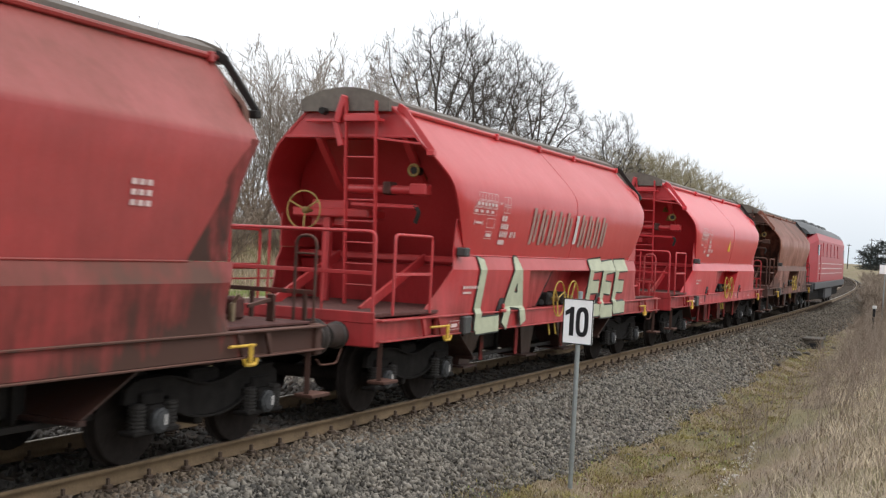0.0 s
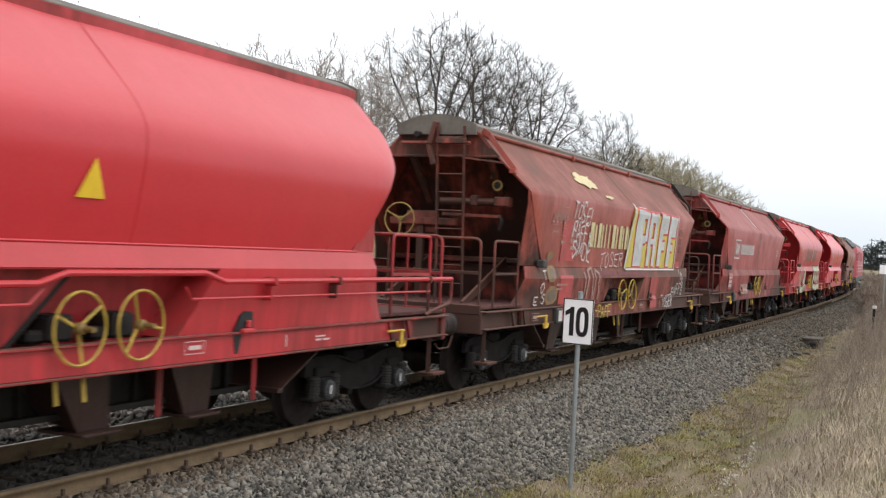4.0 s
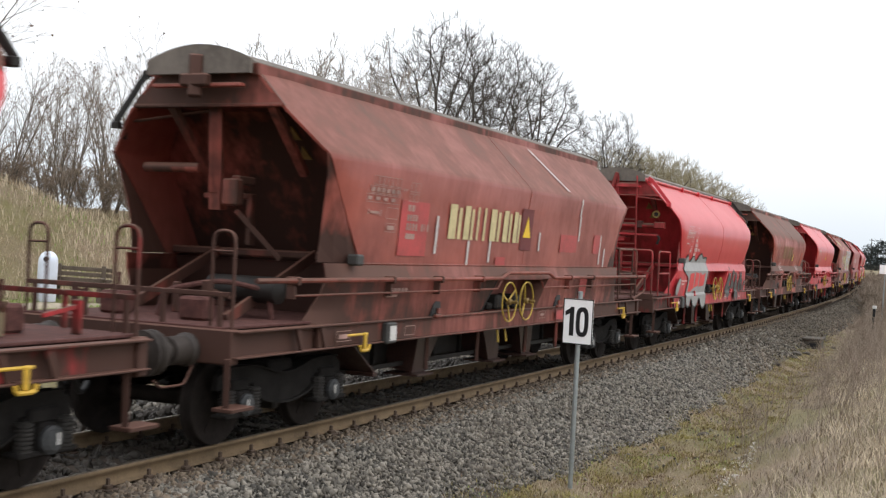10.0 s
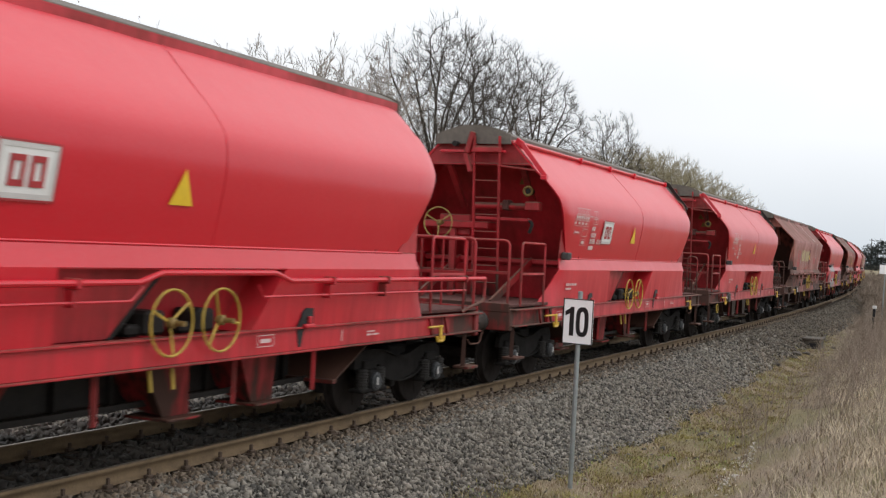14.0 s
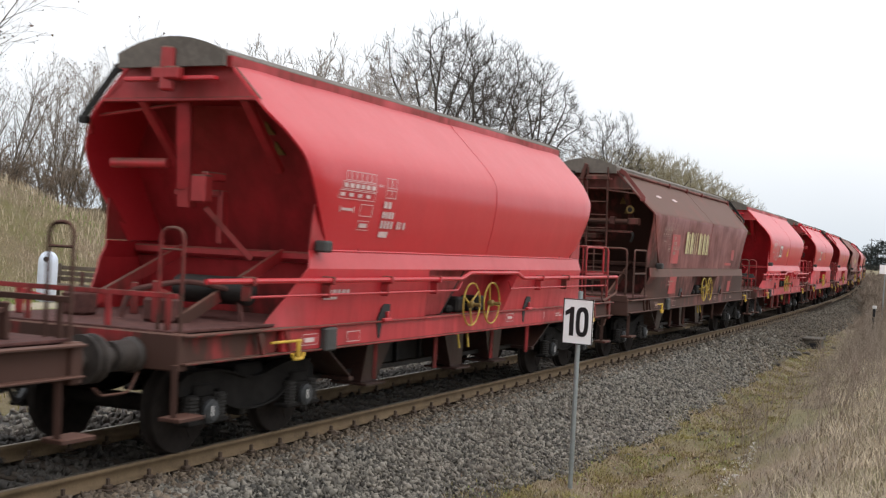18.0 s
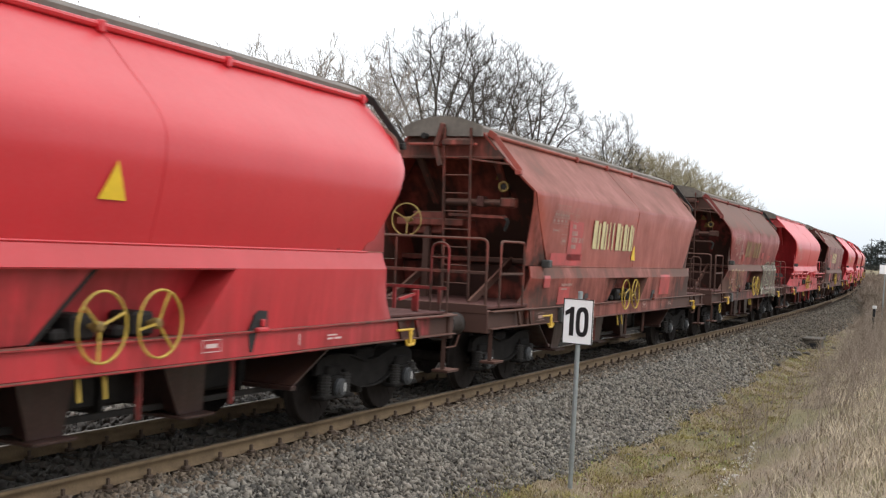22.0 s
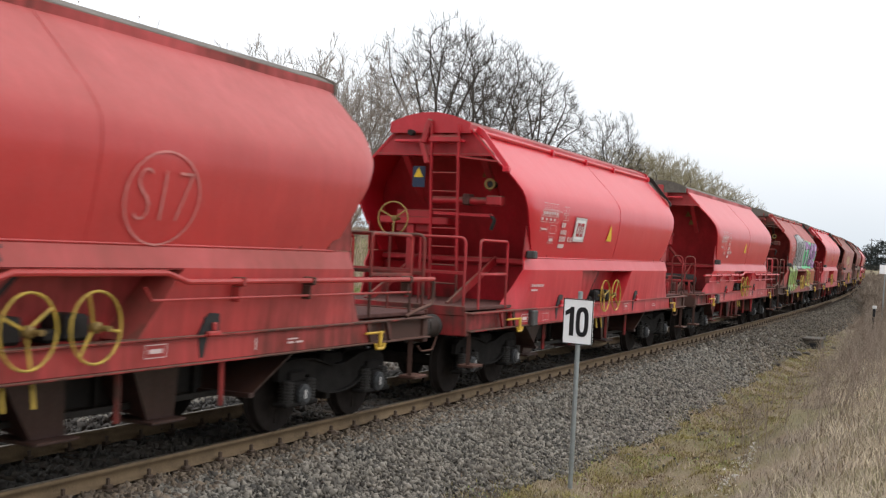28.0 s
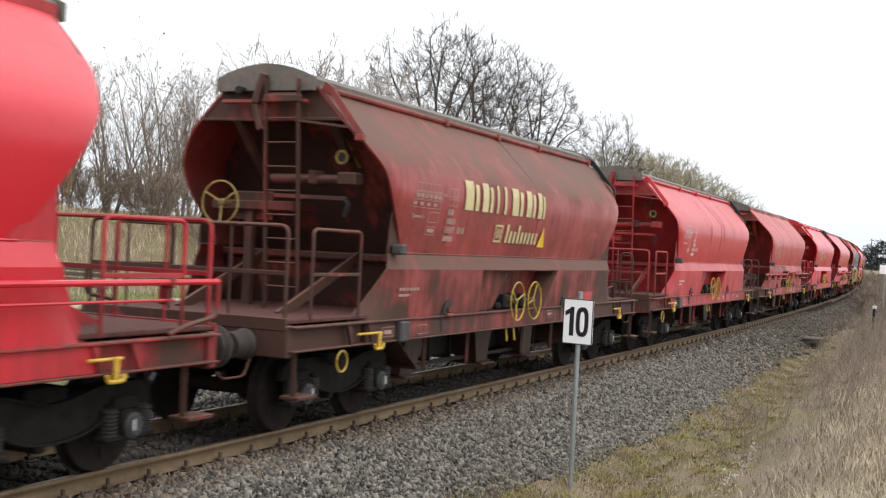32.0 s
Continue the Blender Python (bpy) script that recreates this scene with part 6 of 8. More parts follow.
for proto, x, y, top, turn, fat in (
    (big_tree, 55.4, 18.3, 14.1, 0.3, 1.0), (side_tree, 63.2, 18.9, 14.5, 2.3, 1.05), (side_tree, 69.0, 18.4, 14.2, 4.0, 1.05),
    (vase_a, 26.6, 19.0, 8.2, 0.0, 1.0), (vase_b, 28.8, 18.6, 7.7, 1.0, 0.9), (vase_a, 31.2, 18.8, 8.9, 2.1, 0.9), (vase_b, 33.4, 18.6, 9.0, 3.0, 0.95), (vase_a, 35.6, 19.2, 9.1, 4.0, 0.85),
    (vase_b, 24.3, 19.5, 8.6, 5.0, 1.0), (vase_b, 30.0, 20.5, 7.6, 0.7, 1.0), (vase_a, 38.0, 20.5, 7.6, 1.6, 1.0),
    (vase_a, 22.4, 18.2, 10.2, 2.6, 1.2), (vase_b, 36.9, 21.4, 8.9, 5.2, 1.1),
    (bush_a, 40.0, 19.0, 9.4, 0.0, 0.9), (bush_b, 43.4, 19.0, 10.2, 1.3, 0.9), (bush_a, 46.8, 20.0, 11.2, 2.2, 0.95), (bush_b, 50.0, 20.5, 11.6, 3.3, 0.95),
    (bush_b, 61.5, 20.0, 10.4, 0.4, 1.0), (bush_a, 72.0, 20.0, 9.6, 1.7, 1.0),
    (side_tree, 87.5, 18.6, 13.2, 1.9, 0.85), (bush_b, 78.0, 20.0, 9.6, 2.6, 1.0), (bush_a, 89.0, 20.0, 10.2, 3.1, 1.1),
    (olive_a, 94.5, 18.6, 11.299999999999999, 0.0, 0.9), (olive_a, 101.0, 18.6, 11.5, 1.2, 0.9), (olive_a, 107.5, 18.6, 11.7, 2.2, 0.9), (olive_a, 115.0, 18.6, 11.299999999999999, 3.2, 0.95), (olive_a, 123.0, 18.6, 10.7, 4.2, 0.95), (olive_a, 111.0, 20.6, 11.6, 1.6, 1.0), (olive_a, 119.0, 20.6, 10.9, 0.7, 1.0), (olive_a, 98.0, 21.0, 11.4, 2.7, 1.0), (olive_a, 131.5, 18.6, 10.4, 5.2, 1.0), (olive_a, 140.0, 19.0, 9.4, 5.9, 1.0), (bush_b, 150.0, 21.0, 8.0, 0.2, 1.2), (bush_a, 165.0, 23.0, 7.0, 0.9, 1.2),
):
    plant(proto, x, y, top, HTS[proto], turn, fat)

# ---------------------------------------------------------------- grasses
def blades(name, label, seed, s0, s1, w0, w1, count, h0, h1, width, mat, bias=1.0, lean=0.35, zf=ground_height, keep=None, rise=None):
    """Grass as one mesh of bent, tapering blades."""
    rng = np.random.default_rng(seed)
    s = s0 + (s1 - s0) * rng.random(count) ** bias
    w = w0 + (w1 - w0) * rng.random(count)
    if keep is not None:
        ok = rng.random(count) < keep(s, w)
        s, w = s[ok], w[ok]
        count = len(s)
    b = lay(s, w, zf(s, w) - 0.01, 0.0)
    h = h0 + (h1 - h0) * rng.random(count) ** 1.6
    if rise is not None:
        h = h * rise(s, w)
    az = rng.random(count) * 2 * math.pi
    d = np.stack([np.cos(az), np.sin(az), np.zeros(count)], 1)
    side = np.stack([-np.sin(az), np.cos(az), np.zeros(count)], 1) * (width * (0.6 + 0.8 * rng.random(count)))[:, None]
    ln = (lean * (0.3 + rng.random(count)) * h)[:, None]
    up = np.array([0, 0, 1.0])[None] * h[:, None]
    mid = b + d * ln * 0.3 + up * 0.55
    tip = b + d * ln + up * (0.95 - 0.2 * rng.random(count))[:, None]
    v = np.stack([b - side, b + side, mid + side * 0.7, mid - side * 0.7, tip], 1).reshape(-1, 3)
    k = 5 * np.arange(count)[:, None]
    f = np.concatenate([k + np.array([[0, 1, 2]]), k + np.array([[0, 2, 3]]), k + np.array([[3, 2, 4]])])
    return tagged(new(name, raw_mesh(name, v, f, mat)), label, "grass", kind="stuff")


def clumpy(k1, k2, lo=0.25):
    return lambda s, w: np.clip(lo + 0.9 * (np.sin(s * k1 + 1.7 * np.sin(w * k2)) * np.sin(w * k2 * 1.3 + s * 0.4) + 0.25), lo * 0.4, 1)


def strip_edge(s):
    """Where the mossy strip gives way to the tall grass of the bank."""
    return 4.95 - 0.058 * (s - 15) + 0.15 * np.sin(s * 0.9) + 0.08 * np.sin(s * 2.7)


def in_strip(s, w):
    return np.clip((w - foot_edge(s)) * 4, 0, 1) * np.clip((strip_edge(s) + 0.35 - w) * 3, 0, 1)


def on_bank(s, w):
    return np.clip((w - strip_edge(s)) * 1.8, 0, 1)


def taper(s, w):
    """Grass grows taller up the bank."""
    return np.clip(0.3 + 0.45 * (w - strip_edge(s)), 0.3, 1.0)


def both(a, b):
    return lambda s, w: a(s, w) * b(s, w)


blades("moss_grass", "short olive moss and grass beside the ballast", 31, 9, 55, 2.0, 5.6, 260000, 0.02, 0.085, 0.0042, M["mossgrass"], 1.4, 1.0, zf=shoulder, keep=both(in_strip, clumpy(3.4, 3.9, 0.22)))
blades("dead_moss", "brown withered moss patches in the ditch", 32, 9, 60, 2.0, 5.6, 90000, 0.02, 0.09, 0.004, M["brownmoss"], 1.4, 1.0, zf=shoulder, keep=both(in_strip, clumpy(2.6, 3.3, 0.25)))
blades("tussock_grass", "tan tufts of dead grass in the mossy strip", 40, 9, 60, 2.0, 5.8, 42000, 0.03, 0.12, 0.0035, M["straw"], 1.4, 1.3, zf=shoulder, keep=both(in_strip, clumpy(3.1, 2.3, 0.16)))
blades("moss_grass", "fresh green tufts in the mossy strip", 43, 9, 55, 2.0, 5.4, 50000, 0.015, 0.06, 0.0042, M["greengrass"], 1.4, 1.0, zf=shoulder, keep=both(in_strip, clumpy(1.6, 2.2, 0.06)))
blades("bare_litter", "dark brown leaf litter in the ditch", 44, 9, 55, 2.0, 5.4, 50000, 0.01, 0.04, 0.005, M["brownmoss"], 1.4, 1.4, zf=shoulder, keep=both(in_strip, clumpy(2.7, 3.1, 0.08)))
blades("dead_stalks", "grey tangled dead stalks at the foot of the bank", 39, 9, 70, 3.0, 7.6, 40000, 0.06, 0.26, 0.0035, M["deadlitter"], 1.5, 1.3, keep=both(clumpy(0.8, 1.4, 0.35), lambda s, w: np.clip((w - strip_edge(s) - 0.05) * 2, 0, 1) * np.clip((strip_edge(s) + 1.6 - w) * 1.5, 0.15, 1)), rise=taper)
blades("dry_grass", "tall straw-coloured dry grass on the near bank", 33, 8, 70, 3.2, 8.5, 70000, 0.08, 0.34, 0.004, M["straw"], 1.6, 1.2, keep=both(clumpy(1.1, 1.5, 0.3), lambda s, w: np.clip((w - strip_edge(s) - 0.5) * 1.1, 0, 1)), rise=taper)
blades("brown_weeds", "brown dead weeds on the near bank", 34, 8, 80, 3.0, 8.3, 60000, 0.08, 0.36, 0.0035, M["brownstem"], 1.5, 1.1, keep=both(clumpy(0.9, 1.2, 0.4), on_bank), rise=taper)
blades("brown_weeds", "tall dead weeds round the marker post", 46, 38, 49, 4.3, 6.2, 4200, 0.35, 0.95, 0.006, M["brownstem"], 1.0, 0.5)
blades("dry_grass", "dry grass along the line further off", 35, 60, 190, 2.9, 9.0, 40000, 0.15, 0.7, 0.012, M["brownstem"], 1.2, 0.5)
blades("dry_grass", "pale straw grass on the far bank", 36, 5, 60, -22, -13.2, 60000, 0.08, 0.4, 0.010, M["straw"], 1.0, 0.6)
blades("verge_grass", "green verge grass beyond the track", 37, 5, 60, -13.6, -8.6, 60000, 0.04, 0.15, 0.008, M["greengrass"], 1.0, 0.7, keep=lambda s, w: np.where((w > -12.0) & (w < -10.9), 0.03, 0.9))
blades("verge_grass", "short grass between path and track", 38, 5, 60, -8.6, -2.8, 22000, 0.03, 0.14, 0.008, M["mossgrass"], 1.0, 0.7)


blades("bank_grass", "green tufts among the straw on the far bank", 41, 5, 60, -19, -13.2, 12000, 0.06, 0.25, 0.009, M["greengrass"], 1.0, 0.6, keep=clumpy(0.7, 0.9, 0.2))


def weed(seed):
    """A tall dead weed: stem with a few side shoots."""
    rng = np.random.default_rng(seed)
    out = []
    for k in range(3):
        limb_paths(rng, np.array([rng.normal(0, 0.05), rng.normal(0, 0.05), -0.02]), np.array([rng.normal(0, 0.22), rng.normal(0, 0.22), 1.0]), 0.9, 0.006, 0, 2, out, dict(wander=0.08, lift=0.05, kids=[6, 3], first=[0.35, 0.3], angle=[35, 40], ratio=[0.4, 0.45], thin=0.0025))
    return tubes_mesh("dead_weed", out, M["brownstem"], 3)


WEEDS = [weed(51), weed(52), weed(53)]
wr = random.Random(8)
for k in range(110):
    s = 17 + 45 * wr.random() ** 1.2
    w = 4.4 + (8.1 - 0.07 * s - 4.4) * wr.random()
    x, y, _ = lay(s, w, 0.0, 0.0)
    z = float(ground_height(np.array([s]), np.array([w]))[0])
    ob = thing("dead_weed", WEEDS[k % 3], None, "tall dry brown weed stalks on the bank", "weed", "dead weeds on the bank")
    k_ = 0.6 + 0.9 * wr.random()
    ob.matrix_basis = Matrix.Translation((x, y, z)) @ Matrix.Rotation(wr.random() * 6.28, 4, "Z") @ Matrix.Scale(k_, 4)

shrub = grow_tree("bare_shrub", 61, 2.2, dict(BUSHY, stems=12, lean=0.8, girth=0.006, thin=0.006, mat=M["shrubtwig"]), "brown leafless shrub on the bank", 3)
shrub["category"] = "shrub"
shrub["group"] = "shrubs beside the line"
HS = height_of(shrub)
for k, (s, w, hh) in enumerate(((66, 4.2, 1.2), (72, 4.2, 1.4), (78, 3.3, 1.7), (86, 3.2, 1.9), (95, 3.0, 2.0), (104, 3.2, 2.2), (115, 3.1, 2.4), (128, 3.2, 2.6), (142, 3.4, 2.8), (158, 3.5, 3.0), (75, 4.6, 2.2), (90, 4.2, 2.5), (108, 4.4, 2.8), (36, -16.6, 2.2), (33, -15.2, 2.0), (30.2, -18.6, 2.0), (28.0, -18.8, 1.7), (33.2, -18.4, 2.2), (26.4, -19.0, 1.6), (39, -15.4, 2.3), (31.8, -17.2, 2.0), (37.4, -15.4, 2.2), (41, -15.8, 2.3))):
    x, y, _ = lay(float(s), float(w), 0.0, 0.0)
    z = float(ground_height(np.array([float(s)]), np.array([float(w)]))[0])
    m = Matrix.Translation((x, y, z)) @ Matrix.Rotation(k * 1.3, 4, "Z") @ Matrix.Diagonal((1.2 * hh / HS, 1.2 * hh / HS, hh / HS, 1))
    if k:
        ob = copy_thing(shrub, Matrix())
        ob.matrix_basis = m
    else:
        shrub.matrix_basis = m

# ---------------------------------------------------------------- picnic place beyond the line
tagged(new("path", grid_mesh("path", np.linspace(0, 70, 71), np.linspace(-11.95, -10.95, 9), lambda s, w: ground_height(s, w) + 0.03 - 0.05 * (np.abs(w + 11.45) > 0.45), M["pathgravel"])), "pale sandy gravel footpath", "path", kind="structure")
bx, by, bz = 21.5, 12.25, stand(21.5, 12.25)
bin_ = tagged(new("litter_bin"), "pale blue cylindrical litter bin with domed top", "litter bin")
bin_.matrix_basis = Matrix.Translation((bx, by, bz)) @ Matrix.Scale(1.15, 4)
part("drum", Geo().lathe([(0.0, 0.19), (0.02, 0.2), (0.80, 0.2), (0.9, 0.19), (0.98, 0.145), (1.03, 0.08), (1.045, 0.01)], (0, 0, 1), (0, 0, 0.02), 24), M["bin"], bin_, "", True)
part("opening", Geo().lathe([(0, 0.055), (0.02, 0.055)], (-0.83, -0.45, 0.3), (-0.155, -0.085, 0.9), 14), M["black"], bin_, "round black opening")
bench = tagged(new("park_bench"), "weathered brown slatted wooden bench beside the path", "bench")
bench.matrix_basis = Matrix.Translation((22.7, 12.35, stand(22.7, 12.3))) @ Matrix.Rotation(radians(-62), 4, "Z")
for k in range(3):
    part("back_slat", Geo().box(-0.75, 0.75, 0.22, 0.26, 0.52 + 0.14 * k, 0.62 + 0.14 * k, 0.01), M["bench"], bench)
    part("seat_slat", Geo().box(-0.75, 0.75, -0.26 + 0.15 * k, -0.14 + 0.15 * k, 0.42, 0.46, 0.01), M["bench"], bench)
for x in (-0.55, 0.55):
    part("leg", Geo().box(x - 0.05, x + 0.05, -0.24, -0.16, 0, 0.42, 0.01), M["bench"], bench)
    part("leg", Geo().box(x - 0.05, x + 0.05, 0.16, 0.24, 0, 0.95, 0.01), M["bench"], bench)
    part("armrest", Geo().box(x - 0.05, x + 0.05, -0.26, 0.24, 0.62, 0.66, 0.01), M["bench"], bench)

# ---------------------------------------------------------------- small things on the near side
cul = tagged(new("culvert_head"), "weathered concrete culvert head at the ballast foot", "culvert")
cul.matrix_basis = on_track(45.2, 0.5)
part("head_wall", Geo().box(-0.6, 0.6, -3.1, -2.5, -0.95, -0.58, 0.03), M["concrete"], cul)
part("cap", Geo().box(-0.66, 0.66, -3.15, -2.45, -0.58, -0.5, 0.02), M["concrete"], cul)
part("opening", Geo().box(-0.62, -0.585, -2.95, -2.65, -0.95, -0.68, 0.01), M["black"], cul, "dark pipe mouth")
for k, (s, w, r) in enumerate(((40.6, 2.75, 0.2), (41.8, 2.95, 0.15), (47.0, 2.35, 0.22), (21.0, 3.7, 0.12), (22.2, 3.9, 0.09), (46.2, 3.4, 0.16))):
    x, y, _ = lay(s, w, 0.0, 0.0)
    g = Geo().lathe([(-0.6 * r, 0.3 * r), (-0.3 * r, 0.9 * r), (0.1 * r, r), (0.45 * r, 0.6 * r), (0.55 * r, 0.15 * r)], (0.2, 0.1 * k, 1), (0, 0, 0), 7)
    thing("boulder", g, M["concrete"], "pale grey rough field stone", "stone", "stones by the ditch", m=Matrix.Translation((x, y, float(ground_height(np.array([s]), np.array([w]))[0]) + 0.25 * r)) @ Matrix.Diagonal((1.3, 1, 0.8, 1)))
mk = tagged(new("marker_post"), "short dark marker post with a white cap", "marker post")
mk.matrix_basis = Matrix.Translation((47.8, -4.3, float(ground_height(np.array([47.8]), np.array([4.4]))[0])))
mh = 0.85 - mk.location.z
part("stake", Geo().box(-0.05, 0.05, -0.05, 0.05, 0, mh - 0.12, 0.008), M["black"], mk)
part("cap", Geo().box(-0.07, 0.07, -0.08, 0.08, mh - 0.12, mh, 0.015), M["white"], mk, "white cap")
nx, ny = 28.9, 13.0
nb = tagged(new("notice_board"), "small white notice board on a thin grey post", "notice board")
nb.matrix_basis = Matrix.Translation((nx, ny, stand(nx, ny))) @ Matrix.Rotation(radians(-30), 4, "Z")
nh = 2.37 - nb.location.z
part("post", Geo().tube([(0.02, 0, -0.1), (0.02, 0, nh)], 0.025, 8), M["galv"], nb)
part("board", Geo().box(-0.025, -0.005, -0.14, 0.14, nh - 0.68, nh, 0.005), M["sign"], nb, "white board")
part("plate", Geo().box(-0.032, -0.025, -0.11, 0.11, nh - 0.46, nh - 0.3, 0.002), M["locogrey"], nb, "grey printed field")
ds = tagged(new("distant_board"), "small white trackside board on a thin post", "railway sign")
gz = float(ground_height(np.array([63.9]), np.array([3.5]))[0])
ds.matrix_basis = Matrix.Translation((63.93, -3.45, gz))
part("post", Geo().tube([(0, 0, -0.1), (0, 0, 2.5 - gz)], 0.03, 8), M["galv"], ds)
part("board", Geo().box(-0.03, -0.01, -0.28, 0.28, 1.98 - gz, 2.44 - gz, 0.006), M["sign"], ds)
# far trees and masts
far = grow_tree("far_conifer", 71, 9.0, dict(stems=1, lean=0.02, trunk=1.0, girth=0.018, wander=0.02, lift=-0.03, kids=[34, 10, 6], first=[0.12, 0.1, 0.1], angle=[75, 45, 40], ratio=[0.28, 0.45, 0.5], mat=M["needle"], thin=0.03), "dark conifer in the distance", 3)
HF = height_of(far)
for k, (x, y, hh) in enumerate(((326, 17.2, 8.9), (330, 19.5, 7.6), (322, 14.6, 9.3), (334, 21.2, 6.0), (325, 11.5, 8.8), (335, 12.8, 9.4), (336, 8.0, 8.4))):
    m = Matrix.Translation((x, y, 0.2)) @ Matrix.Rotation(k * 0.9, 4, "Z") @ Matrix.Diagonal((1.5 * hh / HF, 1.5 * hh / HF, hh / HF, 1))
    if k:
        ob = copy_thing(far, Matrix())
        ob.matrix_basis = m
    else:
        far.matrix_basis = m
for x, y, zt in ((330, 24.9, 7.6), (326, 18.9, 9.3)):
    mast = tagged(new("wooden_mast"), "thin wooden telegraph mast in the distance", "mast", "telegraph masts")
    mast.matrix_basis = Matrix.Translation((x, y, 0))
    part("pole", Geo().tube([(0, 0, 0), (0, 0, zt)], [0.14, 0.10], 8), M["bark"], mast)
    part("crossarm", Geo().box(-0.05, 0.05, -0.6, 0.6, zt - 0.5, zt - 0.38, 0.01), M["bark"], mast)

# ---------------------------------------------------------------- markings and graffiti on the wagons' sides
def wrapped(k, name, bm, mat, off, label=""):
    """Lays flat figures, drawn as (along, height) with the ladder-end viewer's left below zero, on the seen side of wagon k."""
    sp, way = TRAIN[k - 1][0], TRAIN[k - 1][1]
    zs = [v.co.y for v in bm.verts]
    z = math.floor(min(zs) / 0.07) * 0.07
    while z < max(zs):
        bmesh.ops.bisect_plane(bm, geom=bm.verts[:] + bm.edges[:] + bm.faces[:], plane_co=(0, z, 0), plane_no=(0, 1, 0))
        z += 0.07
    sgn = 1 if way == "A" else -1
    for v in bm.verts:
        x, zz = v.co.x, v.co.y
        w = sp.out(zz) if zz > 1.29 else 1.478
        slope = 0.5 if zz > 3.1 else 0.0
        lift = off + v.co.z
        v.co = (sgn * x, -sgn * (w + lift * (1 - 0.3 * slope)), zz + lift * slope)
    me = bpy.data.meshes.new(name)
    bm.to_mesh(me)
    bm.free()
    me.materials.append(mat)
    return part(name, me, None, WAGONS[k - 1], label)


def figure(polys):
    bm = bmesh.new()
    for pl in polys:
        bm.faces.new([bm.verts.new((x, z, 0)) for x, z in pl])
    return bm


def bars(k, name, rects, mat, off=0.016, label="", slant=0.0):
    """Plain bars (x0, x1, z0, z1)."""
    return wrapped(k, name, figure([[(a, c), (b, c), (b + slant * (d - c), d), (a + slant * (d - c), d)] for a, b, c, d in rects]), mat, off, label)


def words(k, name, text, x0, x1, z0, z1, mat, off=0.016, label="", bold=0.0, tilt=0.0, shear=0.0):
    """Letters fitted into a field of the side."""
    me = text_mesh(text, 1.0, name, mat, 0.0, shear, bold)
    bm = bmesh.new()
    bm.from_mesh(me)
    bpy.data.meshes.remove(me)
    bmesh.ops.delete(bm, geom=[e for e in bm.edges if not e.link_faces], context="EDGES")
    xs, ys = [v.co.x for v in bm.verts], [v.co.y for v in bm.verts]
    a, b, c, d = min(xs), max(xs), min(ys), max(ys)
    for v in bm.verts:
        u = (v.co.x - a) / (b - a)
        v.co = (x0 + u * (x1 - x0), z0 + (v.co.y - c) / (d - c) * (z1 - z0) + tilt * (u - 0.5), 0)
    return wrapped(k, name, bm, mat, off, label)


def frame_rects(x0, x1, z0, z1, t=0.018):
    return [(x0, x1, z0, z0 + t), (x0, x1, z1 - t, z1), (x0, x0 + t, z0 + t, z1 - t), (x1 - t, x1, z0 + t, z1 - t)]


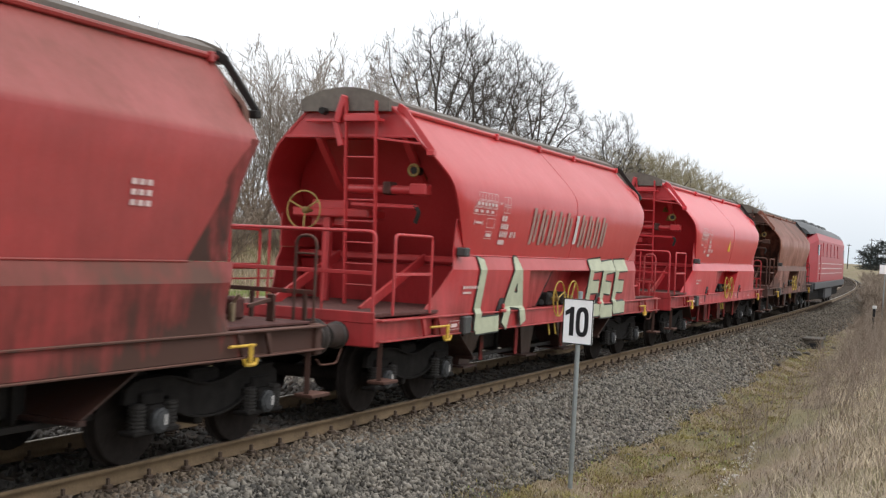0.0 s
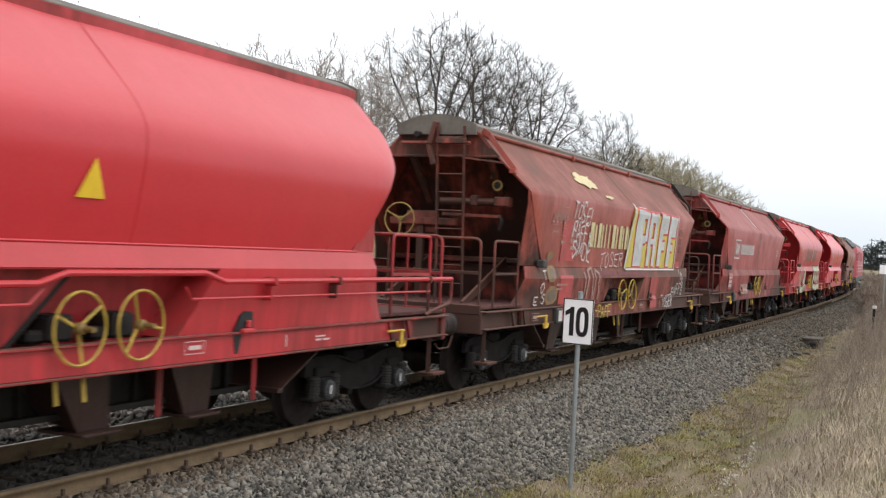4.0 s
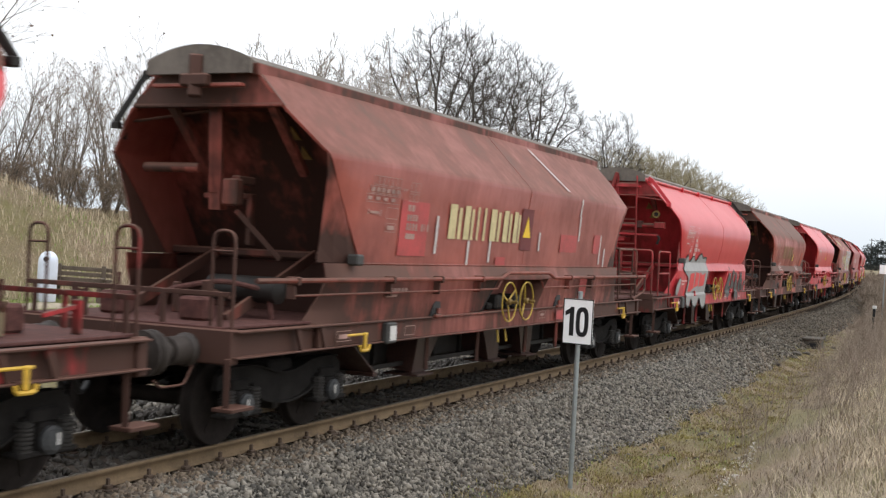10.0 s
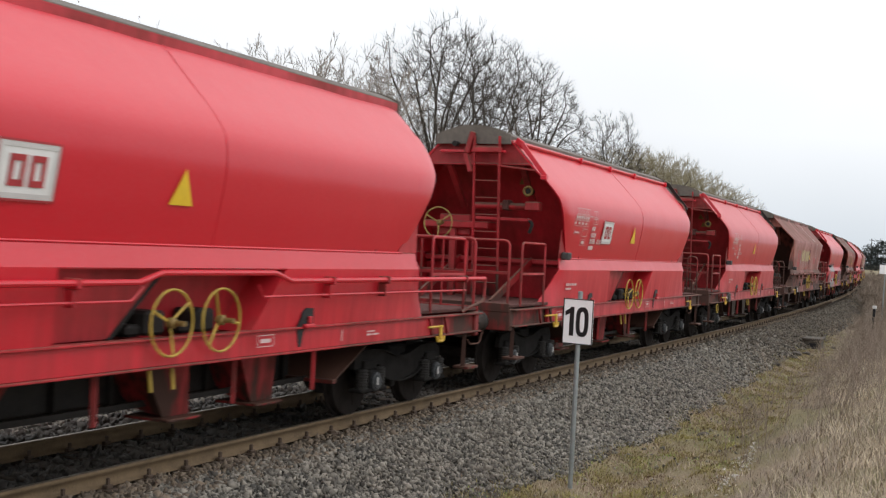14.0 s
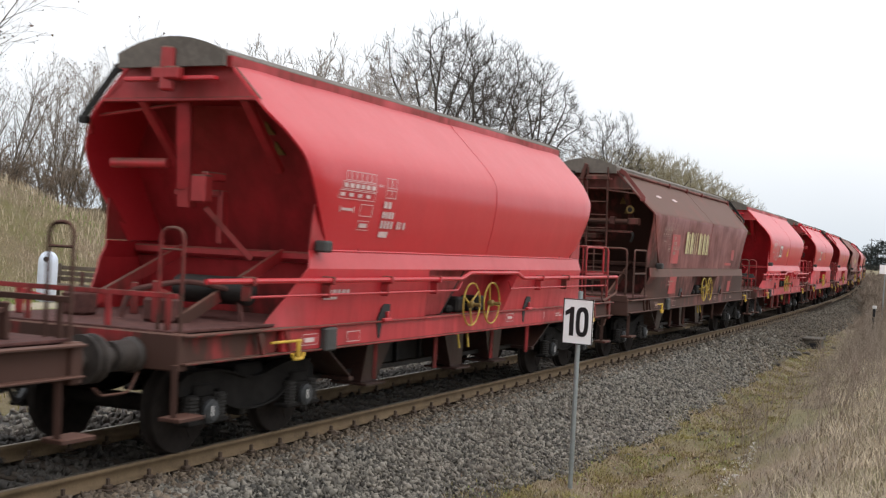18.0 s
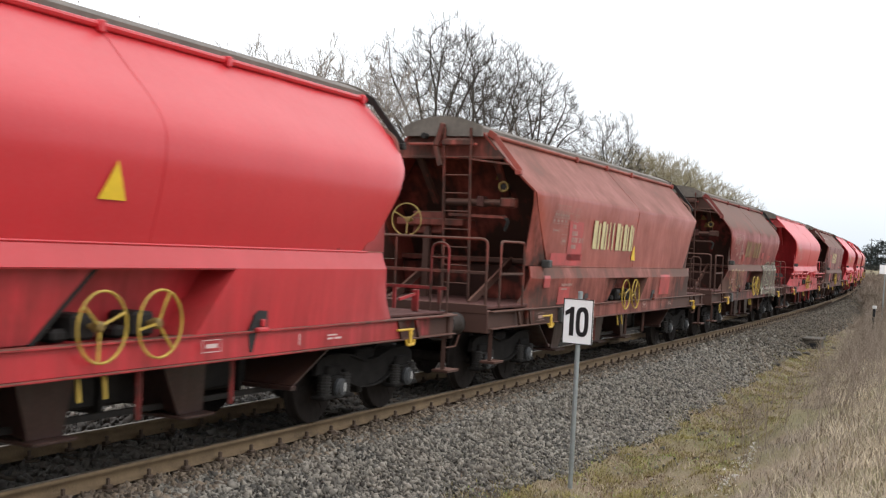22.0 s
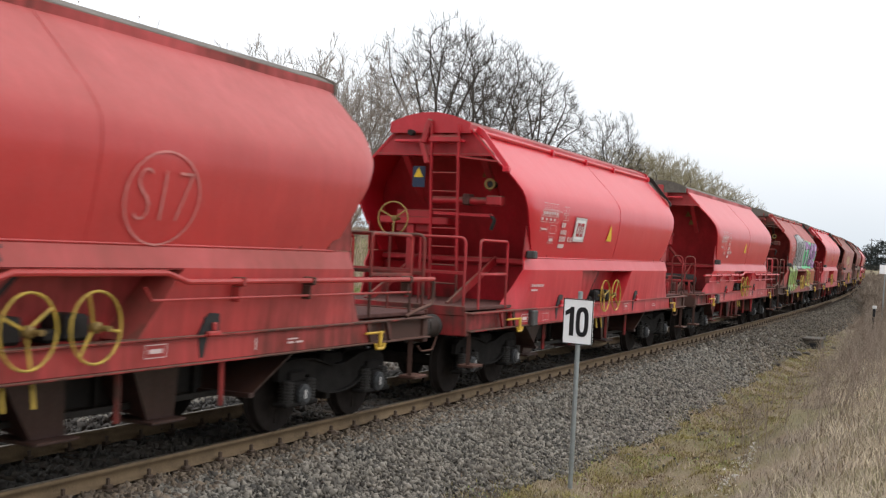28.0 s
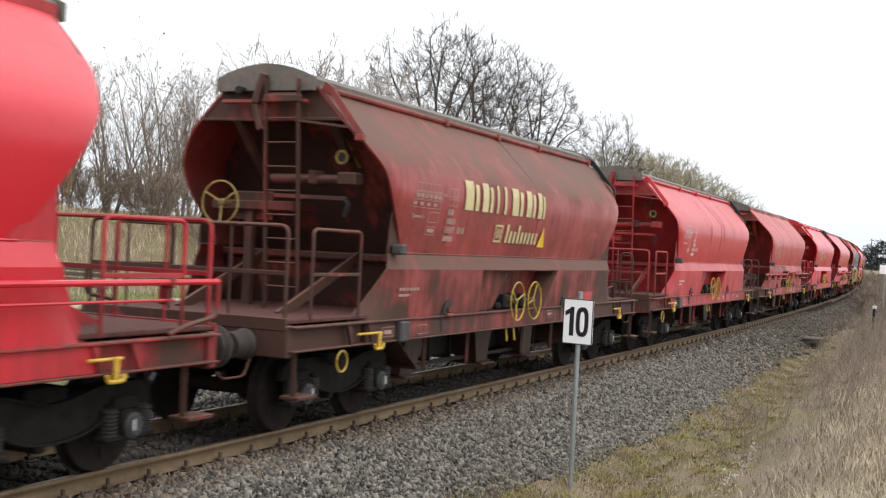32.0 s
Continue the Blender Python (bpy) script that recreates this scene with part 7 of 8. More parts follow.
def data_panel(k, x0=-4.37, top=3.0, seed=1, mat=None):
    """The white data panel: load table, load limits, axle pattern and bars for the vehicle number."""
    mat = mat or M["stencil"]
    r = random.Random(seed)
    rs = []
    for i in range(6):
        rs += frame_rects(x0 + 0.14 + 0.12 * i, x0 + 0.25 + 0.12 * i, top - 0.11, top, 0.008)
    rs += frame_rects(x0 + 0.06, x0 + 0.88, top - 0.21, top - 0.12, 0.0065)
    rs += frame_rects(x0, x0 + 0.86, top - 0.32, top - 0.22, 0.0065)
    rs += [(x0 + 0.1 + 0.13 * i, x0 + 0.19 + 0.13 * i, top - 0.19, top - 0.14) for i in range(6)]
    rs += [(x0 + 0.04 + 0.2 * i, x0 + 0.14 + 0.2 * i, top - 0.29, top - 0.25) for i in range(4)]
    for i in range(2):
        rs += frame_rects(x0 + 1.12 + 0.14 * i, x0 + 1.25 + 0.14 * i, top - 0.14, top - 0.02, 0.008)
        rs += frame_rects(x0 + 1.12 + 0.14 * i, x0 + 1.25 + 0.14 * i, top - 0.26, top - 0.16, 0.008)
    rs += [(x0 + 0.93, x0 + 0.96, top - 0.14, top - 0.11), (x0 + 1.0, x0 + 1.03, top - 0.14, top - 0.11)]
    rs += [(x0 + 0.08, x0 + 0.1, top - 0.47, top - 0.40), (x0 + 0.13, x0 + 0.36, top - 0.45, top - 0.42), (x0 + 0.39, x0 + 0.41, top - 0.47, top - 0.40)]
    rs += frame_rects(x0 + 0.55, x0 + 0.85, top - 0.50, top - 0.36, 0.008)
    rs += frame_rects(x0 + 0.55, x0 + 0.82, top - 0.66, top - 0.55, 0.007)
    rs += [(x0 + 0.6, x0 + 0.78, top - 0.63, top - 0.58)]
    for row, n, w in ((0, 2, 0.08), (1, 4, 0.055)):
        rs += [(x0 + 1.12 + (w + 0.025) * i, x0 + 1.12 + (w + 0.025) * i + w, top - 0.38 - 0.12 * row, top - 0.30 - 0.12 * row) for i in range(n)]
    rs += [(x0 + 1.12 + 0.085 * i, x0 + 1.12 + 0.085 * i + (0.055 if i != 6 else 0.03), top - 0.62, top - 0.53) for i in range(8) if i != 4]
    rs += [(x0 + 1.12, x0 + 1.34 + 0.1 * r.random(), top - 0.73, top - 0.66)]
    bars(k, "load_table", [q for q in rs if q[1] < x0 + 1.08 and q[2] > top - 0.34], mat, 0.017, "stencilled load table of lines and boxes")
    bars(k, "axle_pattern", [q for q in rs if q[1] < x0 + 1.08 and q[2] <= top - 0.34], mat, 0.017)
    bars(k, "number_panel", [q for q in rs if q[1] >= x0 + 1.08], mat, 0.017)["kind"] = "stuff"
    s = TRAIN[k - 1][0]
    bars(k, "revision_panel", frame_rects(-s.seam - 0.5, -s.seam - 0.18, 1.07, 1.19, 0.0065) + [(-s.seam - 0.45, -s.seam - 0.25, 1.1, 1.15)] + frame_rects(-3.95, -3.65, 1.06, 1.18, 0.008), mat, 0.02)["kind"] = "stuff"
    bars(k, "small_lettering", [(-4.5 + 0.1 * i, -4.43 + 0.1 * i, 1.62, 1.66) for i in range(6)] + [(-4.5, -4.2, 1.55, 1.58)] + frame_rects(1.0, 1.3, 1.1, 1.22, 0.007) + [(1.06, 1.24, 1.14, 1.18), (3.3, 3.42, 1.11, 1.13), (3.46, 3.6, 1.11, 1.13), (3.3, 3.5, 1.15, 1.165), (2.7, 2.72, 1.08, 1.2)], mat, 0.02)["kind"] = "stuff"


def triangle(k, x=-0.33, z=2.45, h=0.33):
    wrapped(k, "warning_triangle", figure([[(x - 0.17, z), (x + 0.17, z), (x, z + h)]]), M["warn"], 0.018, "yellow warning triangle")


def emblem(k, x0, x1, z0, z1, back=None, sub=None):
    """A square white-framed emblem with plain bars inside."""
    if back:
        bars(k, "emblem_field", [(x0, x1, z0, z1)], back, 0.014, "white emblem field")
    cx, cz, dx, dz = (x0 + x1) / 2, (z0 + z1) / 2, x1 - x0, z1 - z0
    rs = frame_rects(x0 + 0.02, x1 - 0.02, z0 + 0.02, z1 - 0.02, 0.04)
    bars(k, "emblem", rs, M["white"], 0.018, "square white emblem frame")
    fill = M["white"] if not back else M["emblemgrey"]
    if back:
        bars(k, "emblem_blocks", frame_rects(cx - dx * 0.29, cx - dx * 0.03, cz - dz * 0.26, cz + dz * 0.26, 0.05) + frame_rects(cx + dx * 0.04, cx + dx * 0.29, cz - dz * 0.26, cz + dz * 0.26, 0.05), fill, 0.022)["kind"] = "stuff"
        bars(k, "emblem_edge", frame_rects(x0, x1, z0, z1, 0.018), fill, 0.02)
        return
    bars(k, "emblem_bars", [(cx - dx * 0.28, cx - dx * 0.16, cz - dz * 0.27, cz + dz * 0.27), (cx - dx * 0.10, cx - dx * 0.01, cz - dz * 0.2, cz + dz * 0.2), (cx + dx * 0.05, cx + dx * 0.17, cz - dz * 0.27, cz + dz * 0.27), (cx + dx * 0.21, cx + dx * 0.29, cz - dz * 0.22, cz + dz * 0.22)], fill, 0.022)


def logo(k, x0, x1, z0, z1, mat):
    """A company mark as plain upright bars of its size and colour."""
    W, H = x1 - x0, z1 - z0
    cells = [(0.0, 0.15, 1.0), (0.19, 0.31, 0.72), (0.36, 0.40, 1.08), (0.45, 0.50, 1.08), (0.55, 0.69, 1.0), (0.74, 0.86, 0.9), (0.9, 1.0, 0.9)]
    for i, (a, b, h) in enumerate(cells):
        h = 1.0
        a_, b_, h_ = x0 + a * W, x0 + b * W, h * H
        # one plain upright bar with a narrower one beside it
        m_ = a_ + 0.58 * (b_ - a_)
        polys = [[(a_, z0), (m_, z0), (m_, z0 + h_), (a_, z0 + h_)]]
        if b - a > 0.08:
            polys.append([(b_ - 0.26 * (b_ - a_), z0), (b_, z0), (b_, z0 + 0.92 * h_), (b_ - 0.26 * (b_ - a_), z0 + 0.92 * h_)])
        wrapped(k, "company_mark", figure(polys), mat, 0.018, "plain cream block of a company mark")["kind"] = "stuff"


def scribble(k, name, seed, x0, x1, z0, z1, mat, n=5, t=0.02, off=0.02):
    """An unreadable sprayed tag: a wavering line."""
    r = random.Random(seed)
    bm = bmesh.new()
    last, step = None, 0
    for i in range(n):
        a = x0 + (x1 - x0) * i / n
        b = x0 + (x1 - x0) * (i + 1) / n
        pts = [(a + (b - a) * (0.15 + 0.7 * r.random()), z0 + (z1 - z0) * (q + 0.1 * r.uniform(-1, 1))) for q in ([0.05, 0.4, 0.75, 0.95] if i % 2 else [0.9, 0.6, 0.3, 0.08])]
        for p, q in zip(([last] if last else []) + pts, pts if last else pts[1:]):
            dx, dz = q[0] - p[0], q[1] - p[1]
            ln = math.hypot(dx, dz) + 1e-6
            nx, nz, ex, ez = -dz / ln * t / 2, dx / ln * t / 2, dx / ln * t * 0.35, dz / ln * t * 0.35
            step += 1
            bm.faces.new([bm.verts.new((x, z, 0.0003 * (step % 12))) for x, z in ((p[0] - nx - ex, p[1] - nz - ez), (q[0] - nx + ex, q[1] - nz + ez), (q[0] + nx + ex, q[1] + nz + ez), (p[0] + nx - ex, p[1] + nz - ez))])
        last = pts[-1]
    ob = wrapped(k, name, bm, mat, off, "sprayed unreadable scribble")
    ob["kind"] = "stuff"
    return ob


GLYPHS = {
    "A": [[(0, 0), (0.5, 1), (1, 0)], [(0.2, 0.36), (0.8, 0.36)]],
    "B": [[(0, 0), (0, 1), (0.7, 1), (0.9, 0.78), (0.7, 0.54), (0, 0.52)], [(0.7, 0.54), (1, 0.27), (0.75, 0), (0, 0)]],
    "D": [[(0, 0), (0, 1), (0.6, 0.97), (1, 0.68), (1, 0.32), (0.6, 0.02), (0, 0)]],
    "E": [[(1, 1), (0, 1), (0, 0), (1, 0)], [(0, 0.52), (0.78, 0.52)]],
    "F": [[(1, 1), (0, 1), (0, 0)], [(0, 0.5), (0.82, 0.5)]],
    "I": [[(0.5, 0), (0.5, 1)]],
    "K": [[(0, 0), (0, 1)], [(1, 1), (0.05, 0.45), (1, 0)]],
    "L": [[(0, 1), (0, 0), (0.9, 0)]],
    "M": [[(0, 0), (0.1, 1), (0.5, 0.35), (0.9, 1), (1, 0)]],
    "O": [[(0.5, 1), (0.12, 0.82), (0, 0.5), (0.12, 0.18), (0.5, 0), (0.88, 0.18), (1, 0.5), (0.88, 0.82), (0.5, 1)]],
    "P": [[(0, 0), (0, 1), (0.8, 1), (1, 0.75), (0.8, 0.48), (0, 0.45)]],
    "R": [[(0, 0), (0, 1), (0.8, 1), (1, 0.75), (0.8, 0.5), (0, 0.47)], [(0.4, 0.47), (1, 0)]],
    "S": [[(1, 0.86), (0.7, 1), (0.22, 1), (0, 0.78), (0.2, 0.55), (0.8, 0.45), (1, 0.22), (0.75, 0), (0.25, 0), (0, 0.14)]],
    "T": [[(0, 1), (1, 1)], [(0.5, 1), (0.5, 0)]],
    "U": [[(0, 1), (0, 0.25), (0.3, 0), (0.7, 0), (1, 0.25), (1, 1)]],
    "Z": [[(0, 1), (1, 1), (0, 0), (1, 0)]],
    ".": [[(0.4, 0.0), (0.5, 0.1)]],
    "+": [[(0.5, 0.2), (0.5, 0.8)], [(0.2, 0.5), (0.8, 0.5)]],
    "!": [[(0.5, 0.35), (0.55, 1)], [(0.5, 0.02), (0.5, 0.1)]],
    "-": [[(0.1, 0.5), (0.9, 0.5)]],
}


def sprayed(k, name, text, x0, x1, z0, z1, mat, t, off=0.02, label="", seed=1, slant=0.0, wild=0.05, tilt=0.0, tall=1.0):
    """Hand-sprayed letters of stroke width t: each stroke a band with round joints. The field holds the strokes' outer edges for t = 0."""
    r = random.Random(seed)
    wide = [0.45 if c in "I.!" else 1.0 for c in text]
    unit = (x1 - x0) / sum(wide)
    bm = bmesh.new()
    x = x0
    step = 0
    for c, wd in zip(text, wide):
        a, b = x + unit * wd * 0.12, x + unit * wd * 0.88
        x += unit * wd
        lo, hi = z0 + (z1 - z0) * wild * r.uniform(-1, 1), z1 + (z1 - z0) * wild * r.uniform(-1, 1)
        skew = slant + wild * r.uniform(-1, 1)
        for line in GLYPHS[c]:
            pts = []
            for u, v in line:
                u, v = u + wild * r.uniform(-1, 1), v + wild * r.uniform(-1, 1)
                z = lo + (hi - lo) * v
                pts.append((a + (b - a) * u + skew * (z - z0), z + tilt * ((a + b) / 2 - (x0 + x1) / 2)))
            for i, (p, q) in enumerate(zip(pts, pts[1:])):
                dx, dz = q[0] - p[0], q[1] - p[1]
                ln = math.hypot(dx, dz) + 1e-6
                nx, nz = -dz / ln * t / 2, dx / ln * t / 2 * tall
                h = 0.0003 * (step % 24)
                step += 1
                ex, ez = dx / ln * t * 0.3, dz / ln * t * 0.3
                bm.faces.new([bm.verts.new((xx, zz, h)) for xx, zz in ((p[0] - nx - ex, p[1] - nz - ez), (q[0] - nx + ex, q[1] - nz + ez), (q[0] + nx + ex, q[1] + nz + ez), (p[0] + nx - ex, p[1] + nz - ez))])
            if t < 0.06:
                continue
            for p in pts[1:-1]:
                h = 0.0003 * (step % 24)
                step += 1
                bm.faces.new([bm.verts.new((p[0] + t / 2 * math.cos(0.785 * i + 0.39), p[1] + t / 2 * math.sin(0.785 * i + 0.39), h)) for i in range(8)])
    return wrapped(k, name, bm, mat, off, label)


def rounded_poly(pl, n=2):
    for _ in range(n):
        pl = [q for a, b in zip(pl, pl[1:] + pl[:1]) for q in ((0.75 * a[0] + 0.25 * b[0], 0.75 * a[1] + 0.25 * b[1]), (0.25 * a[0] + 0.75 * b[0], 0.25 * a[1] + 0.75 * b[1]))]
    return pl


def blob(cx, cz, rx, rz, n=18, seed=0, rough=0.12):
    r = random.Random(seed)
    return [(cx + rx * math.cos(2 * math.pi * i / n) * (1 + rough * r.uniform(-1, 1)), cz + rz * math.sin(2 * math.pi * i / n) * (1 + rough * r.uniform(-1, 1))) for i in range(n)]


def patches(k, rects, mat, off=0.012):
    for q in rects:
        bars(k, "paint_patch", [q], mat, off, "fresh paint patch")


FAINT = M["faint"]
for k in range(1, 25):
    x0 = -5.12 if TRAIN[k - 1][0] is ANGLED else -4.37
    if k not in (4,):
        if k in (9, 13, 16):
            patches(k, [(x0 + 0.95, x0 + 1.75, 2.06, 2.75)], M["pinkpatch"])
        if k in (5,):
            patches(k, [(-4.25, -3.5, 2.05, 2.75), (-4.3, -3.6, 1.3, 1.8)], M["pinkpatch"])
        data_panel(k, x0 if k != 5 else -4.9, 3.0 if k not in (5,) else 2.98, k, FAINT if k in (1, 5, 7, 9, 13, 15, 16, 23) else M["stencil"])
# a paper card in the dark holder on the sill
for k in (5, 9):
    bars(k, "waybill_card", [(-4.41, -4.24, 1.02, 1.2)], M["white"], 0.05, "white paper card in a dark holder")
# third: pale block letters low on the side
for tx, xa, xb, sd in (("LA", -4.05, -2.0, 3), ("EEE", 1.2, 3.75, 5)):
    sprayed(3, "graffiti_outline", tx, xa, xb, 1.12, 1.98, M["tagblack"], 0.28, 0.014, "dark outline of sprayed letters", sd, 0.15, 0.03)
    sprayed(3, "graffiti_letters", tx, xa, xb, 1.12, 1.98, M["tagpale"], 0.23, 0.023, "pale green block letters", sd, 0.15, 0.03)
for i in range(10):
    if i != 5:
        bars(3, "faded_mark", [(-1.95 + 0.42 * i, -1.83 + 0.42 * i, 2.3, 2.88), (-1.76 + 0.42 * i, -1.67 + 0.42 * i, 2.34, 2.8)], FAINT, 0.013, "ghost of painted-over lettering", 0.06)
bars(3, "white_mark", [(0.26, 0.4, 2.35, 2.85)], M["white"], 0.018)
# fourth: framed emblem and a row of white bars
emblem(4, -4.5, -3.57, 2.24, 2.86)
for i in range(8):
    xa = -3.42 + 0.31 * i
    bars(4, "company_mark", [(xa, xa + 0.11, 2.4, 2.71), (xa + 0.155, xa + 0.215, 2.4, 2.71)], M["white"], 0.018, "plain white bars of a company mark")["kind"] = "stuff"
bars(4, "pale_streak", [(-0.02, 0.1, 2.0, 2.9), (-0.06, 0.08, 2.9, 3.15)], FAINT, 0.013)
bars(4, "pale_streak", [(-0.35, -0.2, 3.3, 3.9)], M["white"], 0.02, "", 0.3)
bars(4, "revision_panel", [(-5.33, -4.72, 1.35, 1.6), (-5.33, -4.72, 1.62, 1.82)], M["pinkpatch"], 0.016)
bars(4, "small_lettering", [(-5.28 + 0.12 * i, -5.2 + 0.12 * i, 1.42 + 0.12 * j, 1.5 + 0.12 * j) for i in range(4) for j in range(3)], M["white"], 0.02)
bars(4, "label_plate", [(-3.2, -1.9, 1.18, 1.48)], FAINT, 0.014, "pale worn label field")
bars(4, "small_lettering", [(4.15 + 0.1 * i, 4.22 + 0.1 * i, 2.42 + 0.09 * j, 2.47 + 0.09 * j) for i in range(3) for j in range(3)], M["stencil"], 0.018)["kind"] = "stuff"
# fifth: big silver letters on yellow
logo(5, -2.68, -0.06, 2.32, 2.78, M["cream"])
def block_letters(x0, x1, z0, z1, bars_, grow, seed):
    """Square letters from upright and level blocks, given in hundredths of the field, with hand-drawn corners."""
    r = random.Random(seed)
    bm = bmesh.new()
    for i, (a, b, c, d) in enumerate(bars_):
        xs = [x0 + (x1 - x0) * a / 100 - grow, x0 + (x1 - x0) * b / 100 + grow]
        zs = [z0 + (z1 - z0) * c / 100 - grow, z0 + (z1 - z0) * d / 100 + grow]
        bm.faces.new([bm.verts.new((x + 0.012 * r.uniform(-1, 1), z + 0.012 * r.uniform(-1, 1), 0.0003 * (i % 24))) for x, z in ((xs[0], zs[0]), (xs[1], zs[0]), (xs[1], zs[1]), (xs[0], zs[1]))])
    return bm


wrapped(5, "graffiti_ground", figure([[(-0.15, 1.95), (4.05, 1.95), (4.05, 2.6), (3.95, 3.08), (2.6, 3.1), (1.2, 3.12), (0.3, 3.2), (0.12, 3.15)]]), M["lemon"], 0.018, "yellow sprayed ground")
SILVER_LETTERS = [
    (0, 16, 0, 101), (15.5, 27, 88, 99), (22, 27.5, 46, 89), (15, 23, 42, 57), (15.5, 18, 0, 44),
    (29.5, 36.5, 0, 100), (36, 43, 82, 98), (42.5, 49, 0, 99), (36, 43, 42, 52),
    (56, 65, 0, 100), (64.5, 76, 64, 98), (64.5, 71.5, 32, 48),
    (79.5, 87.5, 0, 99), (87, 98.5, 60, 98), (87, 93, 30, 44),
]
wrapped(5, "graffiti_outline", block_letters(0.42, 4.0, 1.99, 3.14, SILVER_LETTERS, 0.045, 4), M["tagred"], 0.021, "red letter outlines")
wrapped(5, "graffiti_letters", block_letters(0.42, 4.0, 1.99, 3.14, SILVER_LETTERS, 0.0, 4), M["silver"], 0.030, "large silver block letters")
wrapped(5, "graffiti_rim", figure([[(-0.22, 1.93), (-0.13, 1.93), (0.25, 3.25), (0.18, 3.27)], [(4.09, 1.93), (4.14, 1.93), (4.13, 2.6), (4.08, 2.6)], [(4.08, 2.605), (4.13, 2.605), (4.04, 3.2), (4.0, 3.17)], [(-0.12, 1.9), (4.08, 1.9), (4.08, 1.935), (-0.12, 1.935)], [(0.5, 3.195), (1.1, 3.19), (1.1, 3.205), (0.5, 3.21)]]), M["white"], 0.036, "white sprayed rim")["kind"] = "stuff"
for i in range(3):
    scribble(5, "tag", 60 + i, 4.3 + 0.03 * i, 4.72, 2.72 - 0.2 * i, 2.86 - 0.2 * i, M["tagblack"], 6, 0.014)
patches(5, [(-2.2, -0.9, 1.79, 1.88), (-0.7, 0.5, 1.8, 1.87), (0.65, 1.7, 1.78, 1.88)], M["darkred"], 0.013)
sprayed(5, "tag_word", "TOSER", -1.95, -0.35, 1.96, 2.22, M["white"], 0.022, 0.022, "white sprayed word", 21, 0.2, 0.1, 0.03)
sprayed(5, "tag_word", "TOSER-PAFF", -3.4, -1.2, 1.02, 1.22, M["lemon"], 0.025, 0.022, "yellow sprayed word", 22, 0.2, 0.1)
sprayed(5, "tag_word", "TOSER", 2.9, 3.9, 1.06, 1.3, M["white"], 0.026, 0.022, "white sprayed word", 23, 0.2, 0.1)
for i, tx in enumerate(("TOSE!", "PAFF+", "SMDE")):
    sprayed(5, "tag_word", tx, -3.85 + 0.08 * i, -2.75 + 0.1 * i, 2.76 - 0.34 * i, 3.06 - 0.34 * i, M["white"], 0.03, 0.022, "white sprayed word", 24 + i, 0.15, 0.12, -0.08)
for i, (c, x, z) in enumerate((("T", -5.2, 1.72), ("O", -5.32, 1.53), ("S", -5.24, 1.34), ("E", -5.56, 1.3))):
    sprayed(5, "tag_letter", c, x, x + 0.19, z, z + 0.16, M["white"], 0.022, 0.022, "white sprayed letter", 27 + i, 0.1, 0.1)
for i, (xa, xb, za, zb) in enumerate(((-5.02, -4.4, 1.3, 1.62), (-4.98, -4.5, 1.68, 1.98), (-4.95, -4.6, 2.03, 2.2))):
    wrapped(5, "pale_scar", figure([rounded_poly([(xa, za), (xb - 0.05 * i, za + 0.02), (xb, zb), (xa + 0.06, zb)], 1)]), M["oldcream"], 0.014 + 0.0005 * i, "rubbed pale patch of old paint")
    wrapped(5, "scar_core", figure([rounded_poly([(xa + 0.1, za + 0.06), (xb - 0.1, za + 0.06), (xb - 0.06, zb - 0.05), (xa + 0.14, zb - 0.07)], 1)]), M["rustgrey"], 0.018, "brown worn patch")
for i, (c, x, z) in enumerate((("T", 4.5, 1.82), ("O", 4.66, 1.68), ("S", 4.78, 1.54), ("E", 4.84, 1.34))):
    sprayed(5, "tag_letter", c, x, x + 0.19, z, z + 0.16, M["white"], 0.022, 0.022, "white sprayed letter", 46 + i, 0.1, 0.1)
sprayed(5, "tag_word", "PAFF", 3.9, 4.75, 1.3, 1.55, M["white"], 0.026, 0.022, "white sprayed word", 47, 0.1, 0.12, 0.1)
scribble(5, "tag", 7, -3.0, -1.9, 1.3, 1.95, FAINT, 5, 0.05)
wrapped(5, "pale_scar", figure([blob(-2.15, 3.56, 0.58, 0.13, 22, 4, 0.35)]), M["cream"], 0.02, "scar of bare pale primer")
wrapped(5, "pale_scar", figure([blob(-1.3, 3.3, 0.25, 0.03, 12, 5, 0.3)]), M["cream"], 0.02)
patches(5, [(1.9, 2.45, 1.08, 1.75), (4.3, 4.7, 1.95, 2.1)], M["pinkpatch"], 0.014)
# seventh: faded mark and white tags
logo(7, -2.26, 0.47, 2.36, 2.85, M["oldcream"])
triangle(7, 0.75, 2.3)
bars(7, "dark_patch", [(0.38, 0.6, 2.3, 2.55)], M["tagblack"], 0.016)
for xa in (-2.98, 1.83):
    scribble(7, "tag", 33 + int(xa), xa, xa + 0.75, 1.93, 2.2, M["stencil"], 6, 0.03)
patches(7, [(3.3, 3.9, 2.1, 2.65), (0.9, 1.9, 1.05, 1.2), (-4.4, -3.6, 1.07, 1.22)], M["orange"], 0.013)
# eighth: grey bubble shapes
def swollen(pl, k):
    cx, cz = sum(q[0] for q in pl) / len(pl), sum(q[1] for q in pl) / len(pl)
    return [(cx + (x - cx) * (1 + k / 1.4), cz + (z - cz) * (1 + k / 0.6)) for x, z in pl]


